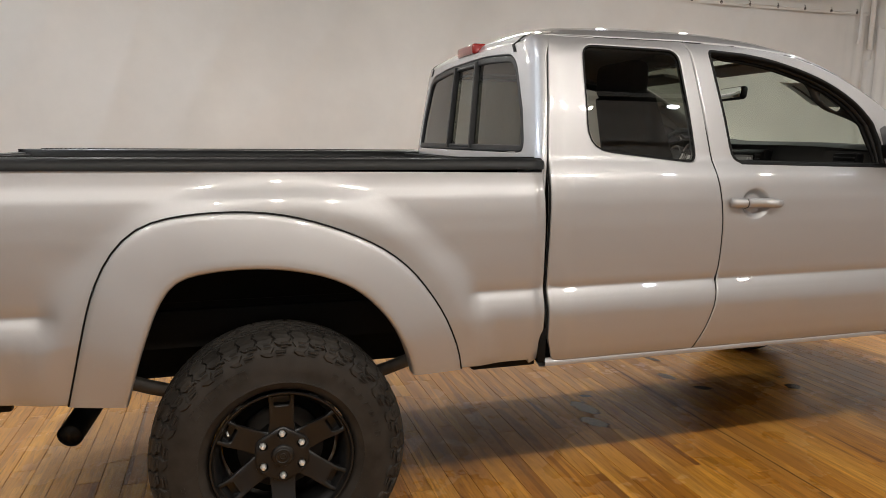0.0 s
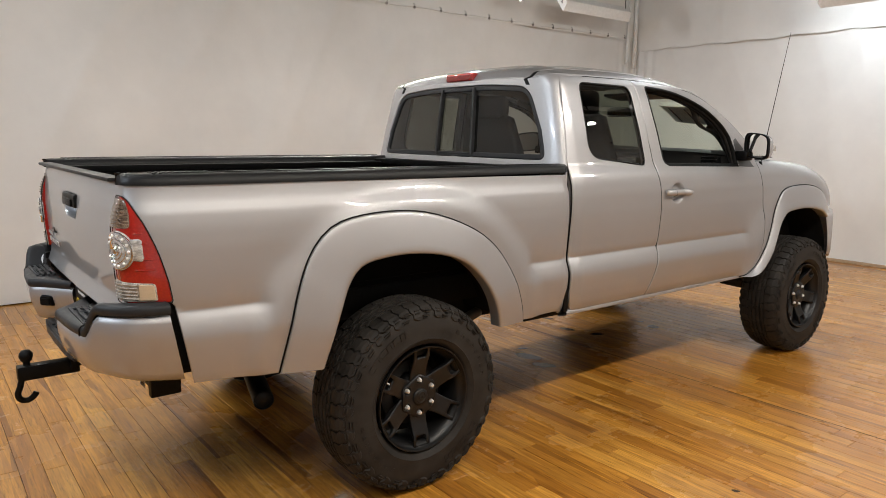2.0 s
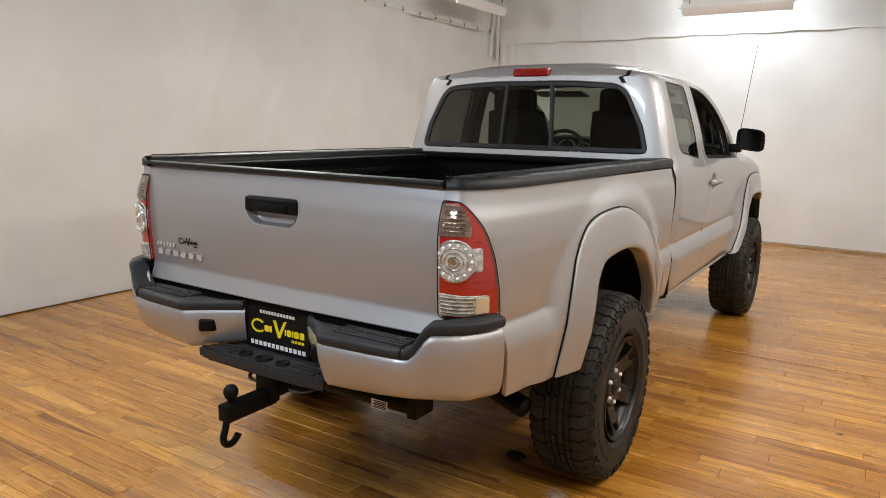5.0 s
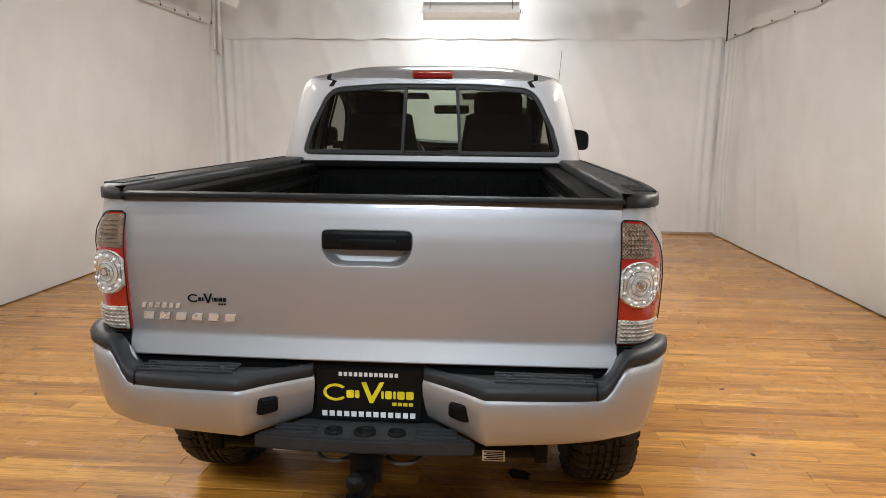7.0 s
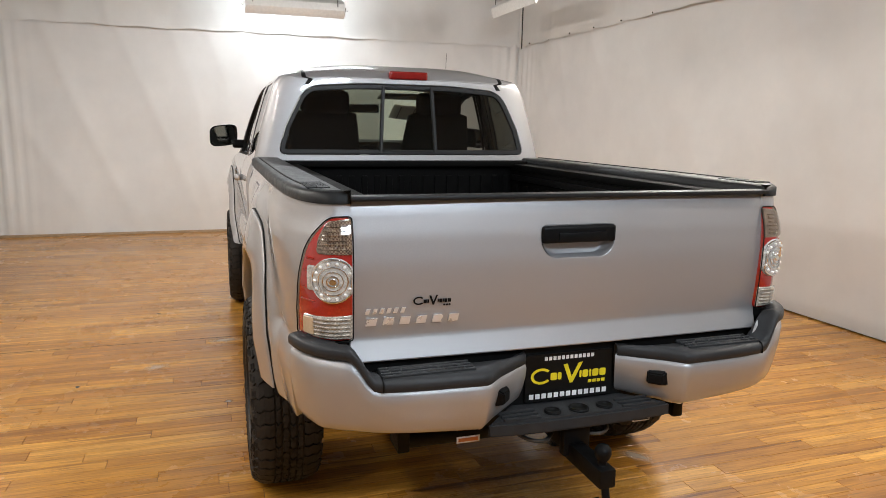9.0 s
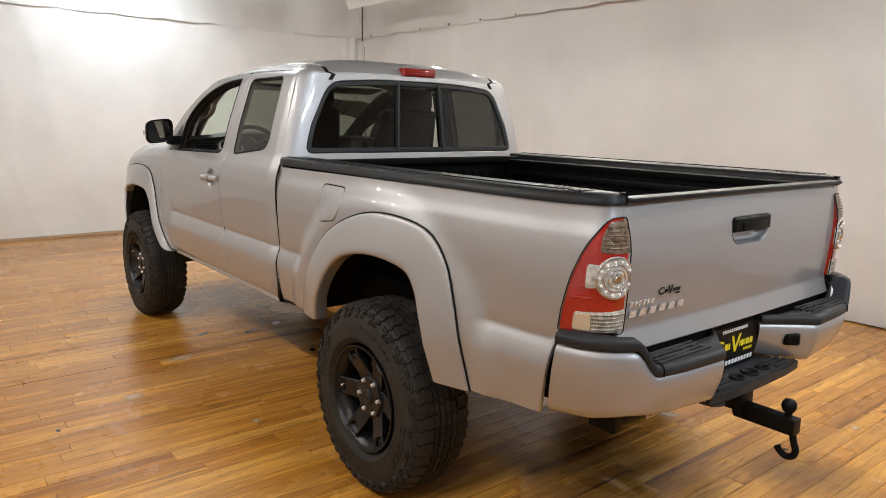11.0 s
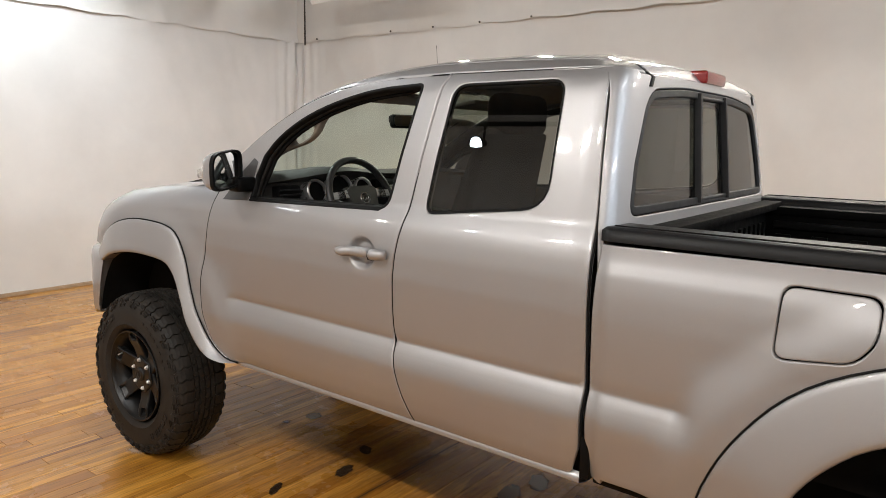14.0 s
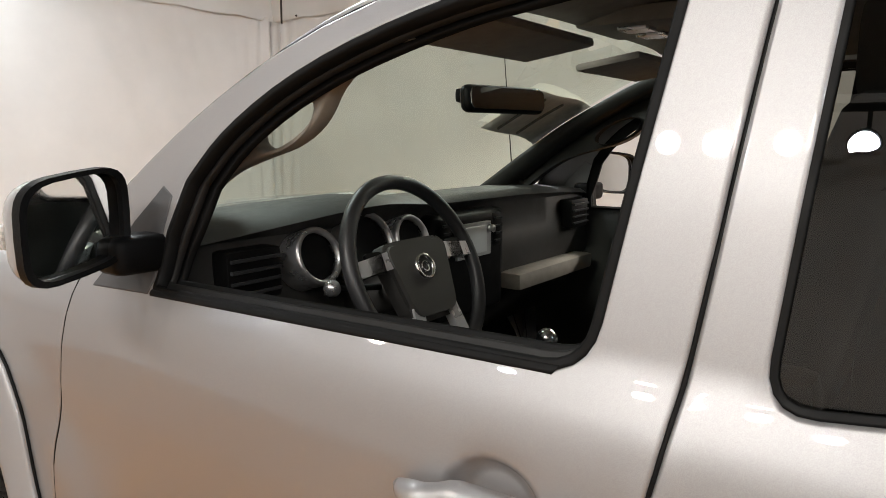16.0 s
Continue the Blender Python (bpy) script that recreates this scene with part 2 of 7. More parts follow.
FABRIC = simple("grey_seat_fabric", (0.022, 0.0215, 0.021), 0.9, vary=0.2, scale=60, bump_by=0.5, bump_scale=700)
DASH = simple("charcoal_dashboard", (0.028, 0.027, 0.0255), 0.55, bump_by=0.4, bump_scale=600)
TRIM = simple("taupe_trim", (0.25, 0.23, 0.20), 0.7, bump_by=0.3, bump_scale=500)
LINER = simple("headliner", (0.30, 0.275, 0.245), 0.9, bump_by=0.4, bump_scale=700)
SATIN = simple("satin_silver", (0.55, 0.55, 0.56), 0.3, 0.9, vary=0.05, bump_by=0)
BADGE = simple("badge_silver", (0.78, 0.78, 0.79), 0.30, 0.65, vary=0.05, bump_by=0)
WHITE = simple("white_enamel", (0.78, 0.78, 0.76), 0.35, vary=0.05)
PLANK = wood_material()
CLOTH = cloth_material("white_curtain", (0.81, 0.80, 0.775))
CLOTH_UP = cloth_material("white_curtain_upper", (0.82, 0.81, 0.78))
# darker sheet for the unseen end wall, so it throws back less light
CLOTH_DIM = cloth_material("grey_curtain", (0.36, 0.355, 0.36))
CEIL = simple("ceiling_paint", (0.13, 0.128, 0.124), 0.85, vary=0.08, scale=3)
TUBE = glow_material("fluorescent_tube", (0.9, 0.95, 1.0), 15.0)
BULB_W = glow_material("warm_flood", (1.0, 0.92, 0.81), 268.0)
BULB_L = glow_material("neutral_flood", (1.0, 0.93, 0.84), 175.0)
BULB_C = glow_material("cool_flood", (0.78, 0.90, 1.0), 155.0)


# ---------------------------------------------------------------- building helpers
def part(name, bm, mat, parent=None, label="", smooth=True, sharp=None):
    """Links a bmesh (or a mesh) as one object, under a thing where one is given."""
    if isinstance(bm, bmesh.types.BMesh):
        me = bpy.data.meshes.new(name)
        bm.to_mesh(me)
        bm.free()
    else:
        me = bm
    me.materials.clear()
    for m in mat if isinstance(mat, (list, tuple)) else [mat]:
        me.materials.append(m)
    if smooth:
        me.polygons.foreach_set("use_smooth", [True] * len(me.polygons))
        if sharp and not me.has_custom_normals:
            me.set_sharp_from_angle(angle=radians(sharp))
    ob = new(name, me)
    if parent is not None:
        ob.parent = parent
    if label:
        tagged(ob, label)
    return ob


def thing(name, label, category, place=(0, 0, 0), group="", kind=""):
    ob = new(name)
    ob.empty_display_size = 0.05
    ob.location = place
    return tagged(ob, label, category, group, kind)


def mesh_of(verts, faces):
    me = bpy.data.meshes.new("m")
    me.from_pydata([tuple(map(float, v)) for v in verts], [], faces)
    me.update()
    return me


def box(bm, lo, hi, bevel=0.0, seg=2):
    r = bmesh.ops.create_cube(bm, size=1.0)
    c = [(a + b) / 2 for a, b in zip(lo, hi)]
    s = [b - a for a, b in zip(lo, hi)]
    for v in r["verts"]:
        v.co = Vector([c[i] + v.co[i] * s[i] for i in range(3)])
    if bevel:
        es = list({e for v in r["verts"] for e in v.link_edges})
        bmesh.ops.bevel(bm, geom=es, offset=bevel, segments=seg, affect="EDGES", profile=0.6)
    return bm


def tube(bm, points, radius, n=10, cap=True):
    """A round bar along points; radius a number or one for each point."""
    pts = [Vector(p) for p in points]
    rad = radius if isinstance(radius, (list, tuple)) else [radius] * len(pts)
    rings = []
    up = Vector((0, 0, 1))
    dirs = [(b - a).normalized() for a, b in zip(pts, pts[1:])]
    if any(abs(d.z) > 0.9 for d in dirs):
        up = Vector((0, 1, 0)) if all(abs(d.y) < 0.9 for d in dirs) else Vector((1, 0.001, 0))
    for i, p in enumerate(pts):
        d = (pts[min(i + 1, len(pts) - 1)] - pts[max(i - 1, 0)]).normalized()
        a = d.cross(up if abs(d.dot(up)) < 0.98 else Vector((0.3, 0.5, 0.8))).normalized()
        b = d.cross(a).normalized()
        rings.append([bm.verts.new(p + rad[i] * (math.cos(t) * a + math.sin(t) * b)) for t in [2 * math.pi * k / n for k in range(n)]])
    for r, s in zip(rings, rings[1:]):
        for k in range(n):
            bm.faces.new((r[k], r[(k + 1) % n], s[(k + 1) % n], s[k]))
    if cap:
        bm.faces.new(rings[0])
        bm.faces.new(rings[-1][::-1])
    bmesh.ops.recalc_face_normals(bm, faces=bm.faces[:])
    return bm


def lathe(profile, axis="y", n=48, sweep=2 * math.pi):
    """Turns (radius, along) pairs round an axis through the origin."""
    verts, faces = [], []
    full = sweep > 6.28
    cols = n if full else n + 1
    for k in range(cols):
        a = sweep * k / n
        for r, h in profile:
            p = (r * math.cos(a), h, r * math.sin(a)) if axis == "y" else (r * math.cos(a), r * math.sin(a), h)
            verts.append(p)
    m = len(profile)
    for k in range(n):
        for j in range(m - 1):
            a, b = k * m + j, ((k + 1) % cols) * m + j
            faces.append((a, a + 1, b + 1, b))
    return mesh_of(verts, faces)


def loft(rows, close_u=False, close_v=False):
    """A skin over rows of points of equal length."""
    n = len(rows[0])
    verts = [p for r in rows for p in r]
    faces = []
    for i in range(len(rows) if close_u else len(rows) - 1):
        for j in range(n if close_v else n - 1):
            a, b = i * n, ((i + 1) % len(rows)) * n
            k = (j + 1) % n
            faces.append((a + j, a + k, b + k, b + j))
    return mesh_of(verts, faces)


def smooth_path(points, rounds=3, closed=False):
    p = [np.array(q, float) for q in points]
    for _ in range(rounds):
        out = [] if closed else [p[0]]
        pairs = list(zip(p, p[1:] + p[:1])) if closed else list(zip(p, p[1:]))
        for a, b in pairs:
            out += [a * 0.75 + b * 0.25, a * 0.25 + b * 0.75]
        if not closed:
            out.append(p[-1])
        p = out
    return p


def resample(points, n):
    p = np.array(points, float)
    s = np.concatenate([[0], np.cumsum(np.linalg.norm(np.diff(p, axis=0), axis=1))])
    t = np.linspace(0, s[-1], n)
    return np.stack([np.interp(t, s, p[:, i]) for i in range(p.shape[1])], 1)


def rounded(corners, n=5):
    """A closed outline with rounded corners: (u, v, radius) each."""
    out = []
    m = len(corners)
    for i, c in enumerate(corners):
        p = np.array(c[:2], float)
        r = c[2] if len(c) > 2 else 0
        if r <= 0:
            out.append(p)
            continue
        a = np.array(corners[i - 1][:2], float) - p
        b = np.array(corners[(i + 1) % m][:2], float) - p
        la, lb = np.linalg.norm(a), np.linalg.norm(b)
        k = min(r, la * 0.49, lb * 0.49)
        pa, pb = p + a / la * k, p + b / lb * k
        for t in np.linspace(0, 1, n + 1):
            out.append((1 - t) ** 2 * pa + 2 * t * (1 - t) * p + t * t * pb)
    return out


def densify(poly, step):
    out = []
    for a, b in zip(poly, list(poly[1:]) + [poly[0]]):
        k = max(1, int(np.ceil(np.linalg.norm(np.array(b) - a) / step)))
        out += [np.array(a) + (np.array(b) - a) * i / k for i in range(k)]
    return np.array(out)


def area2(poly):
    p = np.array(poly)
    q = np.roll(p, -1, 0)
    return float(np.sum(p[:, 0] * q[:, 1] - q[:, 0] * p[:, 1]) / 2)


def offset(poly, d):
    """Moves a counter-clockwise outline inwards by d."""
    p = np.array(poly)
    a, b = np.roll(p, 1, 0), np.roll(p, -1, 0)
    t = b - a
    t /= np.maximum(np.linalg.norm(t, axis=1, keepdims=True), 1e-9)
    return p + d * np.stack([-t[:, 1], t[:, 0]], 1)


def inside(pts, poly):
    p = np.array(poly)
    x, y = pts[:, 0], pts[:, 1]
    hit = np.zeros(len(pts), bool)
    for a, b in zip(p, np.roll(p, -1, 0)):
        c = ((a[1] > y) != (b[1] > y))
        with np.errstate(divide="ignore", invalid="ignore"):
            xi = (b[0] - a[0]) * (y - a[1]) / (b[1] - a[1] if b[1] != a[1] else 1e-12) + a[0]
        hit ^= c & (x < xi)
    return hit


def panel(outline, surf, holes=(), step=0.035, edge=0.004, drop=0.0025, depth=0.018, flip=False, extra_v=(), flange=True, extra=()):
    """A sheet-metal panel over a surface surf(u, v) -> (x, y, z), with softened edges turned inwards along its outline and holes."""
    from mathutils.geometry import delaunay_2d_cdt
    loops = []
    for i, lp in enumerate([outline, *holes]):
        lp = densify(lp, step)
        if (area2(lp) > 0) != (i == 0):
            lp = lp[::-1]
        loops.append(lp)
    inner = [offset(lp, edge) for lp in loops]
    lo, hi = inner[0].min(0), inner[0].max(0)
    us = np.arange(lo[0] + step * 0.5, hi[0], step)
    vs = np.array(sorted([*np.arange(lo[1] + step * 0.5, hi[1], step), *[v for v in extra_v if lo[1] < v < hi[1]]]))
    g = np.array([(u, v) for v in vs for u in us])
    if len(extra):
        ex = np.array(extra)
        far = np.sqrt(((g[:, None, :] - ex[None]) ** 2).sum(2)).min(1) > 0.012
        g = np.concatenate([g[far], ex])
    if len(g):
        keep = inside(g, inner[0])
        for h in inner[1:]:
            keep &= ~inside(g, h)
        allp = np.concatenate(inner)
        g = g[keep]
        if len(g):
            d = np.sqrt(((g[:, None, :] - allp[None, :, :]) ** 2).sum(2)).min(1)
            g = g[d > step * 0.35]
    pts, edges = [], []
    for lp in inner:
        k = len(pts)
        pts += [Vector(map(float, p)) for p in lp]
        edges += [(k + i, k + (i + 1) % len(lp)) for i in range(len(lp))]
    pts += [Vector(map(float, p)) for p in g]
    co, _, faces, _, _, _ = delaunay_2d_cdt(pts, edges, [], 0, 1e-6)
    co = np.array([tuple(c) for c in co])
    cen = np.array([co[list(f)].mean(0) for f in faces])
    ok = inside(cen, inner[0])
    for h in inner[1:]:
        ok &= ~inside(cen, h)
    verts = [np.array(surf(u, v), float) for u, v in co]
    tris = []
    for f, k in zip(faces, ok):
        if k:
            a, b, c = co[f[0]], co[f[1]], co[f[2]]
            ccw = (b[0] - a[0]) * (c[1] - a[1]) - (b[1] - a[1]) * (c[0] - a[0]) > 0
            f = list(f)
            tris.append(f if ccw != flip else f[::-1])

    def normal(u, v):
        e = 4e-3
        a = np.array(surf(u + e, v), float) - np.array(surf(u - e, v), float)
        b = np.array(surf(u, v + e), float) - np.array(surf(u, v - e), float)
        n = np.cross(a, b)
        n /= max(np.linalg.norm(n), 1e-12)
        return -n if flip else n

    norms = [normal(u, v) for u, v in co]
    if flange:
        for lp, il in zip(loops, inner):
            k0 = len(verts)
            for p, q in zip(lp, il):
                n = normal(*q)
                a, b = np.array(surf(*q), float), np.array(surf(*p), float)
                out = b - a
                out /= max(np.linalg.norm(out), 1e-9)
                verts += [a, b - drop * n, b - depth * n]
                norms += [n, (n * 0.55 + out * 0.83), out]
            m = len(lp)
            for i in range(m):
                j = (i + 1) % m
                for s in (0, 1):
                    f = [k0 + 3 * i + s, k0 + 3 * i + s + 1, k0 + 3 * j + s + 1, k0 + 3 * j + s]
                    tris.append(f if not flip else f[::-1])
    me = mesh_of(verts, tris)
    me.polygons.foreach_set("use_smooth", [True] * len(me.polygons))
    me.normals_split_custom_set_from_vertices([Vector(map(float, n)).normalized() for n in norms])
    return me


def slab(outline, place, thickness, mat_axis="x"):
    """A flat plate: outline in two coordinates, pushed out along the third by thickness. place(u, v, w)."""
    pts = [tuple(p) for p in outline]
    bm = bmesh.new()
    a = [bm.verts.new(place(u, v, 0)) for u, v in pts]
    b = [bm.verts.new(place(u, v, thickness)) for u, v in pts]
    n = len(pts)
    bm.faces.new(a[::-1])
    bm.faces.new(b)
    for i in range(n):
        bm.faces.new((a[i], a[(i + 1) % n], b[(i + 1) % n], b[i]))
    bmesh.ops.recalc_face_normals(bm, faces=bm.faces[:])
    return bm


# ---------------------------------------------------------------- the room
def curtain(name, run, z0, z1, place, folds, seed, mat, proud=0.0, label="", wrinkle=1.0, sag=0.0, gather=0.0):
    """A hanging sheet along one wall. place(s, out, z) gives the world point, out towards the room."""
    rng = np.random.RandomState(seed)
    s0, s1 = run
    ns, nz = int((s1 - s0) / 0.035), max(6, int((z1 - z0) / 0.09))
    ph = rng.uniform(0, 6.28, 9)
    rows = []
    for j in range(nz + 1):
        z = z0 + (z1 - z0) * j / nz
        row = []
        for i in range(ns + 1):
            s = s0 + (s1 - s0) * i / ns
            o = proud
            for k in range(5):
                f = (1.1, 2.3, 4.1, 6.3, 9.7)[k]
                a = (0.016, 0.014, 0.010, 0.007, 0.0035)[k] * folds
                o += a * math.sin(f * s + ph[k] + 0.5 * math.sin(1.1 * z + ph[k + 3])) * (0.55 + 0.45 * math.sin(0.7 * s + ph[8] + z))
            o += 0.030 * wrinkle * noise.noise(Vector((s * 0.8 + seed, z * 0.5, seed)))
            o += 0.012 * wrinkle * abs(noise.noise(Vector((s * 2.6 + z * 0.9 + seed, z * 0.7 - s * 0.5, seed + 5))))
            o += 0.022 * wrinkle * max(0.0, 1 - 2.2 * abs(noise.noise(Vector((s * 1.1 - z * 0.5 + seed, z * 0.22 + s * 0.15, seed + 9))))) ** 3
            # gathered folds where the sheet runs into a corner
            e = min(s - s0, s1 - s)
            o += gather * 0.045 * math.exp(-(e / 0.30) ** 2) * (0.8 + math.sin(e * 46 + 0.6 * math.sin(z * 1.7 + ph[2])))
            o *= 0.35 + 0.65 * min(1.0, max(0.0, z) / 0.9)
            if sag:
                # puckered, sagging lower edge between its studs
                d = math.exp(-(z - z0) / 0.16)
                o += 0.022 * d * (noise.noise(Vector((s * 4.2 + seed, z * 5.0, 2.0))) + 0.4)
                lift = sag * math.exp(-(z - z0) / 0.3) * (abs(math.sin(s * math.pi / 0.62)) ** 0.7 - 0.6 + 0.5 * noise.noise(Vector((s * 0.9, seed, 0))))
                row.append(place(s, max(o, -0.02) + 0.03, z - lift))
                continue
            row.append(place(s, max(o, -0.02) + 0.03, z))
        rows.append(row)
    ob = part(name, loft(rows), mat)
    return tagged(ob, label or "white fabric curtain hung flat over the wall", "wall", kind="structure")


left = lambda s, o, z: (s, ROOM_Y1 - o, z)
right = lambda s, o, z: (s, ROOM_Y0 + o, z)
front = lambda s, o, z: (ROOM_X1 - o, s, z)
back = lambda s, o, z: (ROOM_X0 + o, s, z)

SEAM_L = 2.92
curtain("wall_north", (ROOM_X0, ROOM_X1 - 0.02), 0.012, SEAM_L, left, 1.0, 3, CLOTH, label="white curtain covering the long side wall", gather=0.5)
curtain("trim_hem", (ROOM_X0, ROOM_X1 - 0.02), 0.010, 0.15, left, 1.0, 3, CLOTH, 0.010, "folded hem along the foot of the long curtain")
curtain("wall_north_upper", (ROOM_X0, ROOM_X1 - 0.02), SEAM_L - 0.03, ROOM_Z, left, 0.5, 13, CLOTH_UP, 0.03, "upper white sheet above the hooked seam")
curtain("wall_south", (ROOM_X0, ROOM_X1 - 0.02), 0.012, SEAM + 0.03, right, 0.9, 5, CLOTH, label="white curtain covering the opposite side wall", gather=0.8)
curtain("wall_south_upper", (ROOM_X0, ROOM_X1 - 0.02), SEAM, ROOM_Z, right, 0.8, 15, CLOTH_UP, 0.045, "upper white sheet sagging over the seam", 1.0, 0.022)
curtain("wall_east", (ROOM_Y0, ROOM_Y1), 0.035, SEAM + 0.03, front, 1.1, 7, CLOTH, label="white curtain covering the end wall", gather=1.0)
curtain("wall_east_upper", (ROOM_Y0, ROOM_Y1), SEAM, ROOM_Z, front, 0.7, 17, CLOTH_UP, 0.04, "upper white sheet on the end wall", 1.0, 0.020)
# closes the room out of view; grey keeps bumper and tailgate reflections dark
curtain("wall_west", (ROOM_Y0, ROOM_Y1), 0.0, ROOM_Z, back, 0.9, 9, CLOTH_DIM, label="unseen near end wall, greyed to dim its reflections")

# solid walls behind the sheets
for nm, lo, hi in (("wall_block_north", (ROOM_X0 - 0.2, ROOM_Y1 + 0.02, -0.1), (ROOM_X1 + 0.2, ROOM_Y1 + 0.2, ROOM_Z + 0.1)),
                   ("wall_block_south", (ROOM_X0 - 0.2, ROOM_Y0 - 0.2, -0.1), (ROOM_X1 + 0.2, ROOM_Y0 - 0.02, ROOM_Z + 0.1)),
                   ("wall_block_east", (ROOM_X1 + 0.02, ROOM_Y0 - 0.02, -0.1), (ROOM_X1 + 0.2, ROOM_Y1 + 0.02, ROOM_Z + 0.1)),
                   ("wall_block_west", (ROOM_X0 - 0.2, ROOM_Y0 - 0.02, -0.1), (ROOM_X0 - 0.02, ROOM_Y1 + 0.02, ROOM_Z + 0.1))):
    tagged(part(nm, box(bmesh.new(), lo, hi), WHITE, smooth=False), "plain wall behind the white curtains", "wall", kind="structure")
tagged(part("ceiling", box(bmesh.new(), (ROOM_X0 - 0.2, ROOM_Y0 - 0.2, ROOM_Z + 0.1), (ROOM_X1 + 0.2, ROOM_Y1 + 0.2, ROOM_Z + 0.25)), CEIL, smooth=False),
       "plain dark grey ceiling of the photo bay", "ceiling", kind="structure")
bm = bmesh.new()
box(bm, (ROOM_X1 - 0.055, ROOM_Y0 + 0.03, 0), (ROOM_X1, ROOM_Y1 - 0.03, 0.035), 0.004)
tagged(part("baseboard", bm, simple("pale_wood_trim", (0.42, 0.30, 0.19), 0.5), sharp=40), "thin pale wooden strip along the end wall", "baseboard", kind="structure")

floor = part("floor", box(bmesh.new(), (ROOM_X0 - 0.05, ROOM_Y0 - 0.05, -0.12), (ROOM_X1 + 0.05, ROOM_Y1 + 0.05, -0.006)),
             simple("floor_joint", (0.018, 0.009, 0.004), 0.9), smooth=False)
tagged(floor, "glossy golden bamboo plank floor, worn in places", "floor", kind="structure")


# ---------------------------------------------------------------- the pickup truck
def table(pairs, sigma):
    z = np.array([p[0] for p in pairs])
    y = np.array([p[1] for p in pairs])
    g = np.arange(z[0] - 0.1, z[-1] + 0.1, 0.001)
    v = np.interp(g, z, y)
    k = np.arange(-int(4 * sigma / 0.001), int(4 * sigma / 0.001) + 1) * 0.001
    w = np.exp(-(k / sigma) ** 2 / 2)
    return g, np.convolve(np.pad(v, len(k) // 2, mode="edge"), w / w.sum(), "valid")


def step01(t):
    t = min(1.0, max(0.0, t))
    return t * t * (3 - 2 * t)


PROF = table([(0.54, 0.822), (0.6, 0.845), (0.64, 0.861), (0.7, 0.873), (0.78, 0.883), (0.799, 0.8835), (0.829, 0.8785), (0.856, 0.8685), (0.875, 0.8585), (0.883, 0.852), (0.891, 0.8572),
              (0.909, 0.8608), (0.96, 0.8648), (1, 0.868), (1.1, 0.876), (1.18, 0.877), (1.235, 0.871), (1.275, 0.860), (1.305, 0.845), (1.33, 0.830),
              (1.5, 0.790), (1.7, 0.729), (1.735, 0.714), (1.76, 0.694), (1.78, 0.667), (1.8, 0.634)], 0.0042)
BEDPROF = table([(0.54, 0.83), (0.6, 0.845), (0.64, 0.860), (0.7, 0.870), (0.78, 0.880), (0.799, 0.8805), (0.829, 0.8765), (0.856, 0.868), (0.875, 0.8590), (0.883, 0.855), (0.892, 0.858),
                 (0.914, 0.8615), (1, 0.868), (1.1, 0.873), (1.17, 0.872), (1.21, 0.866), (1.25, 0.852), (1.28, 0.846), (1.32, 0.842)], 0.0048)


def look_up(tab, z):
    return float(np.interp(z, tab[0], tab[1]))


REF = 0.872
PLAN = resample(smooth_path([(1.2, 0.872), (0.3, 0.872), (-0.45, 0.872), (-0.80, 0.861), (-0.95, 0.839), (-1.03, 0.809), (-1.072, 0.773), (-1.086, 0.742), (-1.088, 0.69)], 4), 400)
PLAN_S = np.concatenate([[0], np.cumsum(np.linalg.norm(np.diff(PLAN, axis=0), axis=1))])


def plan_at(u):
    """The bed's outline from above, by length: u is x along the straight side and runs on round the rear corner."""
    s = 1.2 - u
    x, y = np.interp(s, PLAN_S, PLAN[:, 0]), np.interp(s, PLAN_S, PLAN[:, 1])
    e = 0.01
    dx = np.interp(s + e, PLAN_S, PLAN[:, 0]) - np.interp(s - e, PLAN_S, PLAN[:, 0])
    dy = np.interp(s + e, PLAN_S, PLAN[:, 1]) - np.interp(s - e, PLAN_S, PLAN[:, 1])
    d = math.hypot(dx, dy) or 1.0
    return x, y, dy / d, -dx / d


def crease_fade(x):
    """How strongly the side crease stands out: it fades towards the wheel arches."""
    return min(step01((abs(x - 0.0) - 0.60) / 0.08), step01((3.246 - 0.66 - x) / 0.08))


def bed_y(u, z):
    a, flat = look_up(BEDPROF, z), np.interp(z, [0.6, 0.8, 0.9, 1.02], [0.850, 0.871, 0.8705, 0.8692])
    f = crease_fade(u)
    o = (a if z > 1.02 else f * a + (1 - f) * flat) - REF
    r = math.hypot(u, (z - 0.52) * 1.0)
    o += 0.022 * step01((0.78 - r) / 0.12)
    o -= 0.012 * step01((u - 0.86) / 0.05)
    return o


def bed_surf(sign):
    def f(u, z):
        x, y, nx, ny = plan_at(u)
        o = bed_y(u, z)
        return (x + nx * o, sign * (y + ny * o), z)
    return f


def cab_y(x, z):
    a = look_up(PROF, z)
    flat = np.interp(z, [0.6, 0.8, 0.9, 1.02], [0.850, 0.873, 0.8715, 0.8696])
    f = crease_fade(x)
    y = a if z > 1.02 else f * a + (1 - f) * flat
    y -= 0.012 * step01((0.99 - x) / 0.06)
    c = math.hypot((x - 1.772) / 0.068, (z - 1.168) / 0.060)
    if c < 1:
        y -= 0.024 * step01((1 - c) / 0.42)
    if x > 2.5:
        y += 0.018 * step01((0.80 - math.hypot(x - 3.246, z - 0.50)) / 0.13)
        y -= 0.10 * max(0.0, (x - 3.35) / 0.6) ** 2
    return y


def cab_surf(sign):
    return lambda x, z: (x, sign * cab_y(x, z), z)


truck = thing("pickup_truck", "lifted silver extended-cab pickup truck with matte black wheels", "pickup truck")


def arch(outer, n=40):
    return resample(smooth_path(outer, 3), n)


